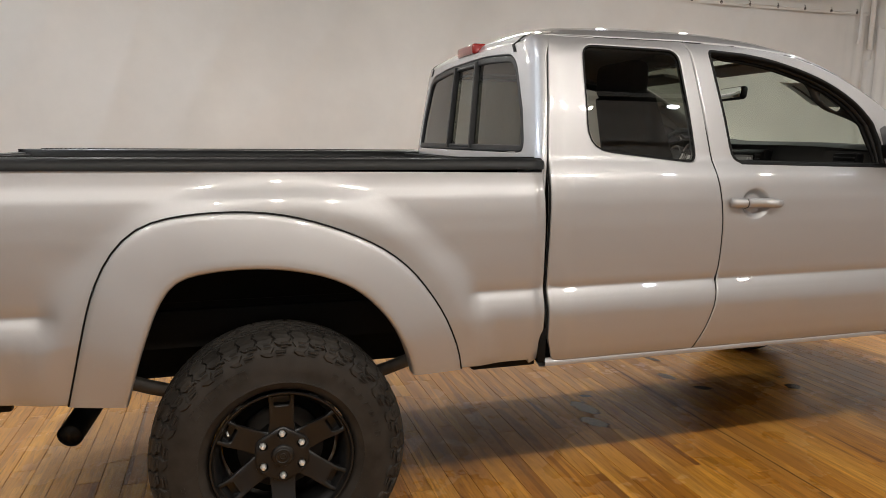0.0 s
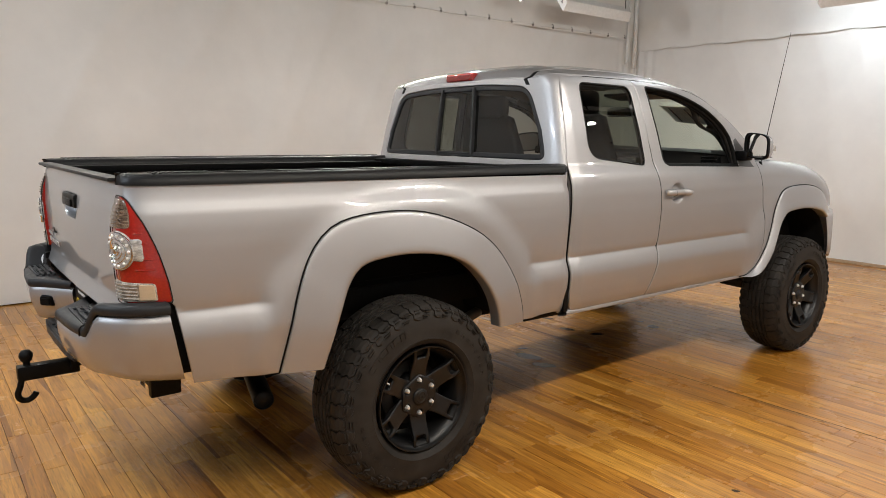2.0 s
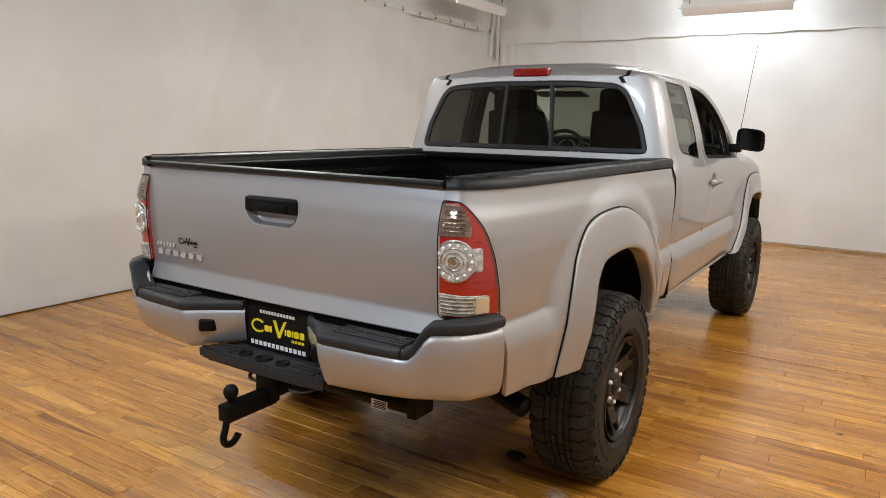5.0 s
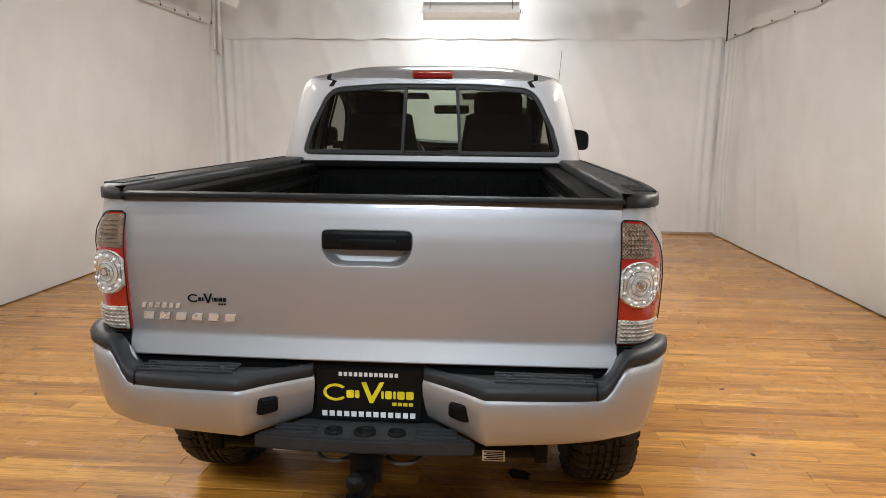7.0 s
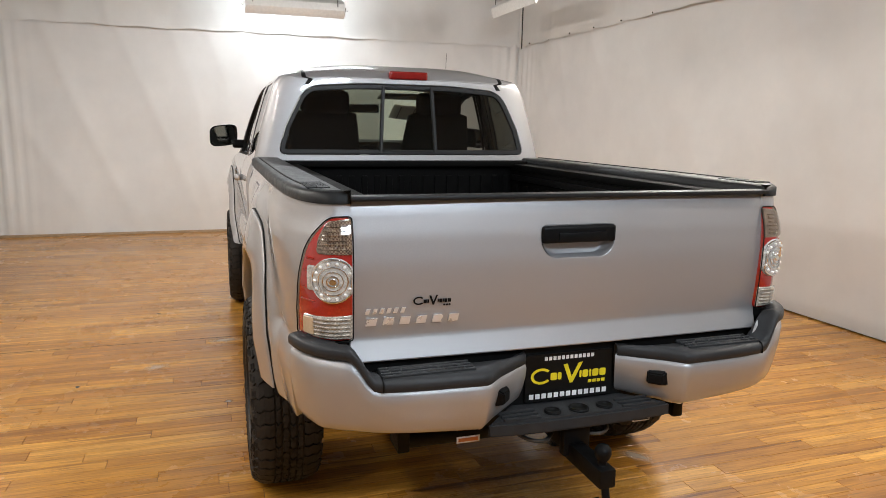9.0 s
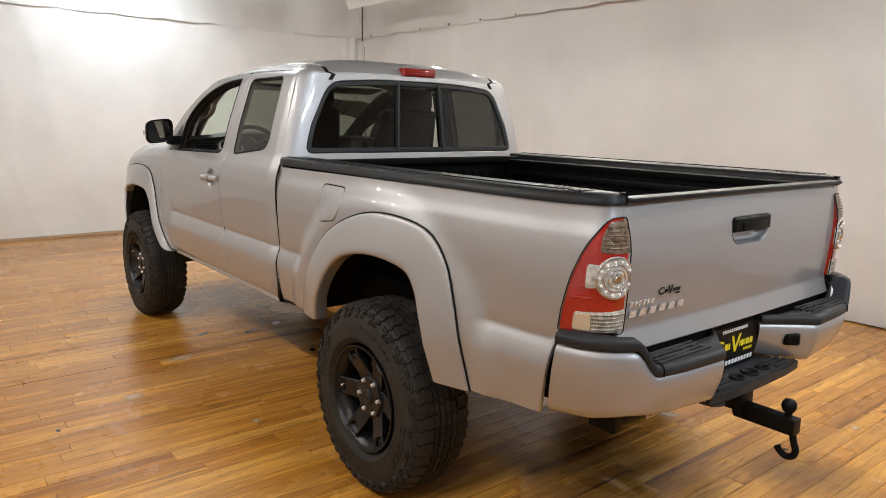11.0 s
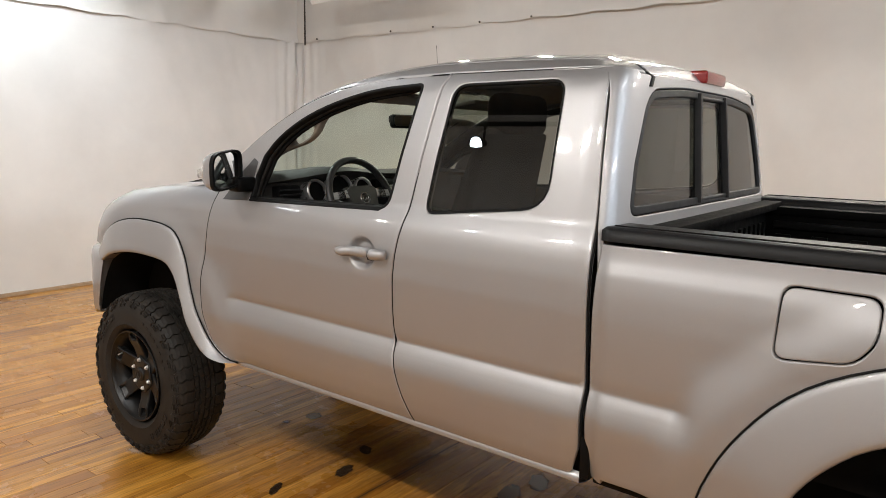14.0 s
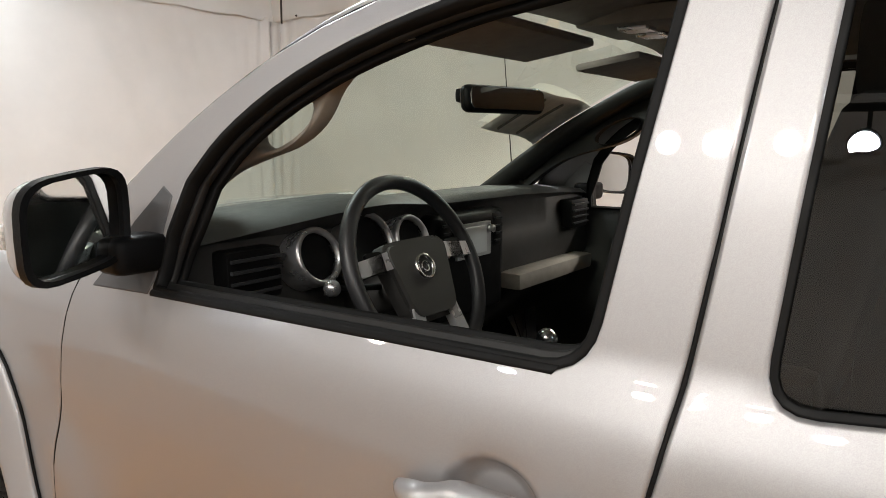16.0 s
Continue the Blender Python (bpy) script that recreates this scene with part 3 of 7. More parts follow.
REAR_OUT = [(-0.600, 0.618), (-0.565, 0.76), (-0.515, 0.97), (-0.44, 1.10), (-0.33, 1.165), (-0.07, 1.182), (0.14, 1.14), (0.375, 1.035), (0.515, 0.865), (0.587, 0.705), (0.60, 0.625)]
REAR_IN = [(-0.440, 0.612), (-0.385, 0.80), (-0.325, 0.95), (-0.25, 1.00), (-0.03, 1.015), (0.20, 0.965), (0.34, 0.84), (0.41, 0.70), (0.425, 0.632)]
FRONT_OUT = [(2.52, 0.606), (2.60, 0.615), (2.70, 0.68), (2.79, 0.85), (2.84, 1.05), (2.90, 1.135), (3.02, 1.165), (3.30, 1.165), (3.52, 1.095), (3.655, 0.965)]
FRONT_IN = [(2.60, 0.602), (2.70, 0.62), (2.765, 0.70), (2.83, 0.86), (2.88, 0.97), (2.96, 1.005), (3.20, 1.015), (3.40, 0.985), (3.50, 0.955), (3.565, 0.925)]


def flare(sign, out, inn, surf_y):
    """A painted fender flare lofted between the arch on the body and its lip over the tyre."""
    o, i = arch(out), arch(inn)
    rows = []
    for t, push in ((0.0, -0.012), (0.0, 0.003), (0.008, 0.008), (0.03, 0.011), (0.12, 0.0155), (0.30, 0.023), (0.55, 0.032), (0.78, 0.0395), (0.90, 0.0425), (0.96, 0.042), (0.992, 0.038), (1.005, 0.028), (1.0, -0.02)):
        row = []
        for k, (a, b) in enumerate(zip(o, i)):
            p = a + (b - a) * t
            base = surf_y(*a)
            row.append((p[0], sign * (base + push), p[1]))
        rows.append(row if sign < 0 else row[::-1])
    me = loft(rows)
    bm = bmesh.new()
    bm.from_mesh(me)
    # close the two ends
    bm.verts.ensure_lookup_table()
    n = len(o)
    for e in (0, n - 1):
        vs = [bm.verts[r * n + e] for r in range(len(rows))]
        try:
            bm.faces.new(vs)
        except ValueError:
            pass
    bmesh.ops.recalc_face_normals(bm, faces=bm.faces[:])
    return bm


def bed_offset(x, z):
    p = plan_at(x)
    return p[1] + bed_y(x, z)


LIGHT_OUT = [(-0.950, 0.918, 0.012), (-0.962, 0.99, 0), (-0.988, 1.09, 0.04), (-1.032, 1.195, 0.05), (-1.095, 1.262, 0.03), (-1.172, 1.264, 0.012), (-1.172, 0.918, 0.012)]
BED_OUT = [(0.905, 1.308, 0.02), (0.912, 1.10, 0), (0.914, 0.90, 0), (0.914, 0.632, 0.02), (0.86, 0.606, 0.02)]
for sign in (-1, 1):
    mid = [a + (b - a) * 0.30 for a, b in zip(arch(REAR_OUT), arch(REAR_IN))][::-1]
    lights = [np.array(p) for p in rounded(LIGHT_OUT)]
    # the panel stops where the lamp begins
    outline = rounded(BED_OUT) + mid + [np.array(p) for p in ((-0.895, 0.632), (-0.945, 0.905))] + lights[1:-9] + [np.array((-1.172, 1.268)), np.array((-1.172, 1.308))]
    hole = []
    if sign > 0:
        hole = [rounded([(0.245, 1.245, 0.03), (0.245, 1.15, 0.03), (0.285, 1.095, 0.03), (0.452, 1.075, 0.03), (0.445, 1.247, 0.03)])]
    part("bed_side", panel(outline, bed_surf(sign), hole, 0.03, flip=sign > 0, extra_v=(0.846, 0.860, 0.871, 0.877, 0.883, 0.889, 0.896, 0.905, 1.22, 1.24, 1.26)), PAINT, truck,
               "silver painted side of the cargo bed", sharp=50)
    if sign > 0:
        door = [(0.249, 1.241, 0.03), (0.249, 1.152, 0.03), (0.288, 1.099, 0.03), (0.448, 1.079, 0.03), (0.441, 1.243, 0.03)]
        part("fuel_door", panel(rounded(door), bed_surf(sign), (), 0.03, flip=True), PAINT, truck, "silver fuel filler door", sharp=50)
        bm = bmesh.new()
        box(bm, (0.243, 0.862, 1.148), (0.262, 0.886, 1.172), 0.004)
        part("fuel_door_recess", bm, BLACKGREY, truck)
    part("fender_flare", flare(sign, REAR_OUT, REAR_IN, bed_offset), PAINT, truck, sharp=50)
    # light seam bead between flare and bed
    bead = [(p[0], sign * (bed_offset(*p) + 0.002), p[1]) for p in [a + (a - b) * 0.012 for a, b in zip(arch(REAR_OUT), arch(REAR_IN))]]
    part("flare_seal", tube(bmesh.new(), bead, 0.0034, 6), SEAL, truck)

    # tail lamp: lens pieces on a dark housing
    lamp = part("tail_light", panel(rounded(LIGHT_OUT), bed_surf(sign), (), 0.02, 0.006, 0.004, 0.05, flip=sign > 0), RED, truck, "red and clear tail light", sharp=50)

    def proud(by, sign=sign):
        def f(u, z):
            x, y, nx, ny = plan_at(u)
            o = bed_y(u, z) + by
            return (x + nx * o, sign * (y + ny * o), z)
        return f
    cu, cz = -1.119, 1.092
    ring = [(cu + 0.0625 * math.cos(a), cz + 0.0645 * math.sin(a)) for a in np.linspace(0, 2 * math.pi, 33)[:-1]]
    ring = [np.array((max(u, -1.1715), v)) for u, v in ring]
    part("clear_lens", panel(ring, proud(0.010), (), 0.012, 0.008, 0.006, 0.014, flip=sign > 0), LENS_CLEAR, lamp, "round clear lens")
    def ring_of(r):
        return [np.array((max(cu + r * math.cos(a), -1.166), cz + r * 1.03 * math.sin(a))) for a in np.linspace(0, 2 * math.pi, 33)[:-1]]
    for r0, r1, lift in ((0.0605, 0.056, 0.0125), (0.040, 0.037, 0.0125), (0.027, 0.0245, 0.0135), (0.016, 0.013, 0.0145)):
        part("lens_ring", panel(ring_of(r0), proud(lift), [ring_of(r1)], 0.012, 0.001, 0.001, 0.006, flip=sign > 0), CHROME, lamp)
    part("lamp_bulb", panel(ring_of(0.009), proud(0.016), (), 0.006, 0.002, 0.002, 0.006, flip=sign > 0), CHROME, lamp)
    for k in range(14):
        a = 2 * math.pi * k / 14
        u, v = cu + 0.0480 * math.cos(a), cz + 0.0495 * math.sin(a)
        if u > -1.164:
            x, y, z = proud(0.011)(u, v)
            bm = bmesh.new()
            bmesh.ops.create_uvsphere(bm, u_segments=8, v_segments=5, radius=0.0052, matrix=Matrix.Translation((x, y, z)))
            part("led", bm, NUT, lamp)
    up = rounded([(-1.1715, 1.163, 0.004), (-1.070, 1.166, 0.012), (-1.072, 1.215, 0.02), (-1.096, 1.254, 0.012), (-1.1715, 1.260, 0.004)])
    part("upper_lens", panel(up, proud(0.006), (), 0.015, 0.004, 0.003, 0.008, flip=sign > 0), SMOKY, lamp, "smoky clear upper lens")
    for v in np.linspace(1.180, 1.240, 6):
        part("lens_rib", tube(bmesh.new(), [proud(0.008)(u, v) for u in np.linspace(-1.158, -1.090, 6)], 0.0022, 6), SMOKY, lamp)
    neck = rounded([(-1.075, 1.062, 0.006), (-1.030, 1.058, 0.012), (-1.034, 1.132, 0.012), (-1.075, 1.130, 0.006)])
    part("lens_neck", panel(neck, proud(0.005), (), 0.015, 0.004, 0.003, 0.007, flip=sign > 0), LENS_CLEAR, lamp)
    tan = rounded([(-1.052, 0.930, 0.006), (-0.999, 0.930, 0.008), (-1.004, 0.981, 0.01), (-1.052, 0.983, 0.006)])
    part("lens_block", panel(tan, proud(0.008), (), 0.015, 0.003, 0.002, 0.005, flip=sign > 0), AMBER, lamp)
    rimline = [proud(0.003)(u, v) for u, v in offset(densify(rounded(LIGHT_OUT) if area2(rounded(LIGHT_OUT)) > 0 else rounded(LIGHT_OUT)[::-1], 0.03), -0.002)]
    part("lamp_gasket", tube(bmesh.new(), rimline + rimline[:1], 0.0018, 6), SEAL, lamp)
    low = rounded([(-1.1715, 0.923, 0.004), (-0.995, 0.926, 0.01), (-1.000, 0.985, 0.012), (-1.1715, 0.992, 0.004)])
    part("lower_lens", panel(low, proud(0.005), (), 0.015, 0.004, 0.003, 0.008, flip=sign > 0), TAN, lamp, "ribbed clear reversing lens")
    for v in np.linspace(0.936, 0.982, 5):
        pts = [proud(0.007)(u, v) for u in np.linspace(-1.164, -1.055, 14)]
        part("lens_rib", tube(bmesh.new(), pts, 0.003, 6), TAN, lamp)
    for v in (1.03, 1.065, 1.115, 1.15):
        u1 = float(np.interp(v, [0.99, 1.09, 1.185], [-0.985, -1.010, -1.042]))
        pts = [proud(0.001)(u, v) for u in np.linspace(-1.060, u1, 8)]
        part("lens_rib", tube(bmesh.new(), pts, 0.0025, 6), RED, lamp)

# tailgate
GATE = table([(0.84, -1.100), (0.908, -1.076), (0.918, -1.074), (1.0, -1.081), (1.12, -1.088), (1.2, -1.085), (1.28, -1.074), (1.305, -1.066), (1.33, -1.057)], 0.004)
gate_surf = lambda y, z: (look_up(GATE, z) + 0.012 * (y / 0.7) ** 2, y, z)
cup = rounded([(-0.125, 1.225, 0.02), (0.125, 1.225, 0.02), (0.125, 1.165, 0.03), (0.095, 1.128, 0.03), (-0.095, 1.128, 0.03), (-0.125, 1.165, 0.03)])
gate = part("tailgate", panel(rounded([(-0.700, 0.852, 0.012), (0.700, 0.852, 0.012), (0.700, 1.308, 0.012), (-0.700, 1.308, 0.012)]), gate_surf, [cup], 0.035, flip=True,
                              extra_v=(0.905, 0.915, 0.922)), PAINT, truck, "silver tailgate", sharp=50)
rows = []
for t in np.linspace(0, 1, 9):
    d = 0.035 * math.sin(math.pi * min(1, t * 1.0) / 2)
    sc = 1 - 0.22 * t
    rows.append([gate_surf(p[0] * sc, 1.177 + (p[1] - 1.177) * sc - 0.008 * t)[0:1] + (p[0] * sc, 1.177 + (p[1] - 1.177) * sc - 0.004 * t) for p in cup])
    rows[-1] = [(x + d, y, z) for x, y, z in rows[-1]]
bm = bmesh.new()
bm.from_mesh(loft(rows, close_v=True))
bm.verts.ensure_lookup_table()
bm.faces.new([bm.verts[len(rows[0]) * 8 + k] for k in range(len(cup))])
bmesh.ops.recalc_face_normals(bm, faces=bm.faces[:])
part("handle_recess", bm, PAINT, gate)
bm = bmesh.new()
box(bm, (-1.094, -0.124, 1.172), (-1.060, 0.124, 1.224), 0.010, 3)
part("tailgate_handle", bm, BLACK, gate, "black plastic tailgate handle", sharp=50)
bm = bmesh.new()
box(bm, (-1.102, -0.085, 1.176), (-1.090, 0.075, 1.205), 0.004)
part("handle_pull", bm, BLACK, gate, sharp=50)
bm = bmesh.new()
box(bm, (-1.092, -0.697, 1.308), (-1.035, 0.697, 1.322), 0.006)
part("tailgate_cap", bm, RAILCAP, gate, "black plastic tailgate top strip", sharp=50)
bm = bmesh.new()
box(bm, (-1.045, -0.695, 0.853), (-1.015, 0.695, 1.315), 0.006)
part("inner_skin", bm, BLACK, gate, sharp=50)


badge_at = lambda u, v, w: (gate_surf(0.66 - u, 0.94 + v)[0] - 0.003 - w, 0.66 - u, 0.94 + v)
# badges: plain raised bars of the size of the chrome lettering
for u0, u1, v0, v1, n in ((0.0, 0.122, 0.049, 0.064, 6), (0.0, 0.291, 0.014, 0.036, 6)):
    pitch = (u1 - u0) / n
    for k in range(n):
        a, b = u0 + pitch * (k + 0.08), u0 + pitch * (k + 0.72)
        outer = [(a, v0), (b - 0.002, v0), (b + 0.003, v1), (a + 0.005, v1)]
        part("chrome_badge", slab(outer, badge_at, 0.0035), BADGE, gate, smooth=False)
# the dealer's mark in black: an open ring, a wedge and low rounded bars
ring0 = [(0.158 + 0.017 * math.cos(a), 0.080 + 0.0125 * math.sin(a)) for a in np.linspace(0.7, 5.6, 16)] + [(0.158 + 0.012 * math.cos(a), 0.080 + 0.008 * math.sin(a)) for a in np.linspace(5.6, 0.7, 16)]
part("dealer_mark", slab(ring0, badge_at, 0.0006), SEAL, gate, smooth=False)
part("dealer_mark", slab([(0.188, 0.094), (0.194, 0.095), (0.201, 0.075), (0.209, 0.095), (0.215, 0.096), (0.203, 0.066), (0.199, 0.066)], badge_at, 0.0006), SEAL, gate, smooth=False)
for a, wd in ((0.172, 0.009), (0.183, 0.005), (0.214, 0.003), (0.219, 0.008), (0.229, 0.003), (0.234, 0.009), (0.245, 0.009)):
    part("dealer_mark", slab([(a, 0.072), (a + wd, 0.072), (a + wd, 0.083), (a, 0.083)], badge_at, 0.0006), SEAL, gate, smooth=False)
for k in range(3):
    part("dealer_mark", slab([(0.231 + k * 0.008, 0.062), (0.237 + k * 0.008, 0.062), (0.237 + k * 0.008, 0.067), (0.231 + k * 0.008, 0.067)], badge_at, 0.0006), SEAL, gate, smooth=False)

# rail caps and bed liner
for sign in (-1, 1):
    rim = []
    for u in np.linspace(0.905, -1.172, 60):
        x, y, nx, ny = plan_at(u)
        o = bed_y(u, 1.305) + 0.008
        rim.append(np.array((x + nx * o, sign * (y + ny * o))))
    rim += [np.array((x, sign * 0.703)) for x in np.linspace(-1.07, 0.895, 20)]
    cap = part("bed_rail_cap", panel(rim, lambda x, y: (x, y, 1.337), (), 0.04, 0.014, 0.010, 0.038), RAILCAP, truck, "textured black plastic bed rail cap", sharp=50)
    groove = [(x, sign * (plan_at(x)[1] + bed_y(x, 1.305) - 0.028), 1.3375) for x in np.linspace(0.88, -0.98, 30)]
    part("rail_groove", tube(bmesh.new(), groove, 0.0035, 6), SEAL, cap)
    for x0 in np.arange(-0.98, -0.78, 0.02):
        bm = bmesh.new()
        box(bm, (x0, min(sign * 0.735, sign * 0.80), 1.334), (x0 + 0.010, max(sign * 0.735, sign * 0.80), 1.3405), 0.002)
        part("grip_rib", bm, RAILCAP, cap, smooth=False)
    bm = bmesh.new()
    box(bm, (-1.03, sign * 0.640 - 0.02, 0.86), (0.86, sign * 0.640 + 0.02, 1.30), 0.008)
    for x in np.arange(-0.95, 0.84, 0.14):
        box(bm, (x, sign * 0.617 - 0.006, 0.88), (x + 0.06, sign * 0.617 + 0.006, 1.19), 0.004)
    box(bm, (-1.03, min(sign * 0.61, sign * 0.71), 1.27), (0.86, max(sign * 0.61, sign * 0.71), 1.305), 0.008)
    part("bed_wall", bm, BEDLINER, truck, "black bed liner side wall", sharp=40)
    # tie-down rail along the inside
    bm = bmesh.new()
    box(bm, (-0.8, sign * 0.615 - 0.012, 1.215), (0.8, sign * 0.615 + 0.012, 1.245), 0.004)
    part("cargo_rail", bm, BLACK, truck, sharp=40)
    # wheel house inside the bed
    bm = bmesh.new()
    box(bm, (-0.42, min(sign * 0.50, sign * 0.63), 0.86), (0.42, max(sign * 0.50, sign * 0.63), 1.03), 0.05, 3)
    part("wheel_house", bm, BEDLINER, truck, sharp=40)
    # dark wheel liners
    for cx in (0.0, 3.246):
        rows = []
        for a in np.linspace(math.radians(12), math.radians(168), 25):
            px, pz = cx + (0.47 if cx > 1 and a < 1.57 else 0.56) * math.cos(a), 0.53 + 0.53 * math.sin(a)
            rows.append([(px, sign * yy, pz) for yy in (0.850 if cx > 1 and a < 1.2 else 0.868, 0.80, 0.5)])
        bm = bmesh.new()
        bm.from_mesh(loft(rows))
        bmesh.ops.recalc_face_normals(bm, faces=bm.faces[:])
        part("wheel_liner", bm, VOID, truck)
bm = bmesh.new()
box(bm, (-1.03, -0.64, 0.835), (0.86, 0.64, 0.865))
bed_floor = part("bed_floor", bm, BEDLINER, truck, "ribbed black bed liner floor", sharp=40)
for y in np.arange(-0.58, 0.6, 0.098):
    part("floor_rib", box(bmesh.new(), (-1.0, y, 0.862), (0.84, y + 0.05, 0.874), 0.004), BEDLINER, bed_floor, smooth=False)
bm = bmesh.new()
box(bm, (0.835, -0.70, 0.86), (0.872, 0.70, 1.315), 0.01)
box(bm, (0.79, -0.70, 1.290), (0.872, 0.70, 1.322), 0.008)
bed_front = part("bed_front_wall", bm, BEDLINER, truck, "black bed liner front wall", sharp=40)
for y in np.arange(-0.6, 0.6, 0.07):
    part("liner_rib", box(bmesh.new(), (0.826, y, 0.9), (0.84, y + 0.034, 1.24), 0.004), BEDLINER, bed_front, smooth=False)

# rear bumper: painted skin swept round the corner, then in towards the number plate
BUMP = resample(smooth_path([(-0.964, 0.849), (-1.03, 0.834), (-1.10, 0.791), (-1.165, 0.704), (-1.195, 0.58), (-1.205, 0.42), (-1.208, 0.335)], 3), 40)
IN = [(-1.20, 0.322), (-1.155, 0.275), (-1.09, 0.185), (-1.072, 0.160)]
plan = np.concatenate([BUMP, resample(IN, 10)])


def bump_bottom(k, n):
    y = plan[k][1]
    return float(np.interp(y, [0.16, 0.30, 0.56, 0.72, 0.79, 0.85], [0.668, 0.648, 0.660, 0.668, 0.662, 0.646]))


skin = []
for sign in (-1, 1):
    rows = []
    for k, (x, y) in enumerate(plan):
        a, b = plan[max(0, k - 1)], plan[min(len(plan) - 1, k + 1)]
        t = (b - a) / np.linalg.norm(b - a)
        n = np.array((t[1], -t[0])) * 1.0
        if n[0] > 0.2 or (abs(n[0]) < 0.2 and n[1] < 0):
            n = -n
        zb = bump_bottom(k, len(plan))
        zt = 0.803 + 0.080 * step01((y - 0.645) / 0.075) if k < 40 else 0.803
        row = []
        for f, o in ((0.0, -0.06), (0.0, -0.036), (0.04, -0.026), (0.14, -0.016), (0.35, -0.005), (0.65, 0.005), (0.88, 0.007), (0.97, 0.002), (1.0, -0.014), (1.0, -0.06)):
            row.append((x + n[0] * o + 0.04 * (1 - f) * step01((y - 0.80) / 0.04), sign * (y + n[1] * o), zb + (zt - zb) * f))
        rows.append(row)
    skin.append(rows)
rows = skin[0] + skin[1][::-1]
bm = bmesh.new()
for r in skin:
    bm.from_mesh(loft(r))
bmesh.ops.recalc_face_normals(bm, faces=bm.faces[:])
bumper = part("rear_bumper", bm, PAINT, truck, "silver rear bumper with black step pads", sharp=60)
for sign in (-1, 1):
    # upper step pad that climbs at the corner
    rows = []
    for k in range(len(plan)):
        x, y = plan[k]
        rise = 0.088 * step01((y - 0.645) / 0.075)
        zt = 0.814 + rise
        ix = max(-1.09, x + 0.012) if y < 0.74 else np.interp(y, [0.74, 0.80, 0.857], [-1.09, -1.05, -0.964])
        iy = y if y < 0.74 else np.interp(y, [0.74, 0.858], [0.735, 0.74])
        t = np.array((ix - x, iy - y))
        row = [(x, sign * y, zt - 0.012)]
        o = np.array((x, y)) - np.array((ix, iy))
        o = o / max(np.linalg.norm(o), 1e-6)
        row = []
        for d, dz in ((0.002, -0.018), (0.010, -0.012), (0.011, 0.006), (0.006, 0.016), (-0.010, 0.021)):
            row.append((x + o[0] * d, sign * (y + o[1] * d), zt + dz))
        for f, dz in ((0.3, 0.022), (0.6, 0.018), (0.95, 0.012), (1.0, -0.05)):
            row.append((x + t[0] * f, sign * (y + t[1] * f), zt + dz))
        rows.append(row)
    bm = bmesh.new()
    bm.from_mesh(loft(rows))
    bmesh.ops.recalc_face_normals(bm, faces=bm.faces[:])
    part("step_pad", bm, BLACKGREY, bumper, "dark grey ribbed step pad", sharp=60)
    for x in (-1.18, -1.158, -1.136, -1.114):
        part("tread_rib", box(bmesh.new(), (x, min(sign * 0.36, sign * 0.630), 0.832), (x + 0.011, max(sign * 0.36, sign * 0.630), 0.841), 0.003), BLACKGREY, bumper, sharp=40)
    seam = [(x, sign * 0.632, z) for x, z in ((-1.088, 0.826), (-1.13, 0.833), (-1.17, 0.8365), (-1.187, 0.833), (-1.194, 0.822), (-1.194, 0.800))]
    part("pad_seam", tube(bmesh.new(), seam, 0.0028, 6), SEAL, bumper)
    # raised outlines on the pad
    for pts0 in ([(-1.172, 0.39), (-1.172, 0.60), (-1.118, 0.60), (-1.118, 0.43), (-1.150, 0.39)], [(-1.160, 0.45), (-1.160, 0.57), (-1.130, 0.57), (-1.130, 0.47)]):
        loop0 = [(x, sign * y, 0.8385) for x, y in pts0 + pts0[:1]]
        part("pad_relief", tube(bmesh.new(), loop0, 0.0038, 6), BLACKGREY, bumper)
    # sensor block on the slanted inner face
    bm = bmesh.new()
    r = box(bm, (-0.020, -0.042, -0.034), (0.024, 0.042, 0.034))
    for v in bm.verts:
        if v.co.x < 0:
            v.co.y, v.co.z = v.co.y * 0.55 + 0.006, v.co.z * 0.50 - 0.006
    bmesh.ops.bevel(bm, geom=bm.edges[:], offset=0.004, segments=2, affect="EDGES")
    bmesh.ops.transform(bm, matrix=pose(-1.152, sign * 0.268, 0.744, 0, 0, sign * 45), verts=bm.verts[:])
    part("sensor_cover", bm, BLACK, bumper, "black cover plate", sharp=50)
# lower middle step
bm = slab([(-0.995, -0.165), (-1.05, -0.20), (-1.165, -0.315), (-1.178, -0.2), (-1.182, 0.0), (-1.178, 0.2), (-1.165, 0.315), (-1.05, 0.20), (-0.995, 0.165)], lambda u, v, w: (u, v, 0.613 + w), 0.045)
bmesh.ops.bevel(bm, geom=bm.edges[:], offset=0.008, segments=2, affect="EDGES")
part("lower_step", bm, BLACKGREY, bumper, "dark grey lower step", sharp=50)
for y in (-0.09, 0.0, 0.09):
    r = 0.032 if y == 0 else 0.026
    me = lathe([(r, 0.657), (r, 0.665), (r - 0.005, 0.666), (r - 0.007, 0.660), (0.0, 0.660)], "z", 20)
    ob = part("step_dimple", me, BLACK, bumper)
    ob.location = (-1.135, y, 0)
for y0, y1 in ((-0.26, -0.14), (0.14, 0.26)):
    for x in (-1.165, -1.14, -1.115):
        part("tread_rib", box(bmesh.new(), (x, y0, 0.655), (x + 0.012, y1, 0.665), 0.003), BLACKGREY, bumper, sharp=40)
bm = bmesh.new()
box(bm, (-1.054, -0.33, 0.60), (-1.00, 0.33, 0.862), 0.004)
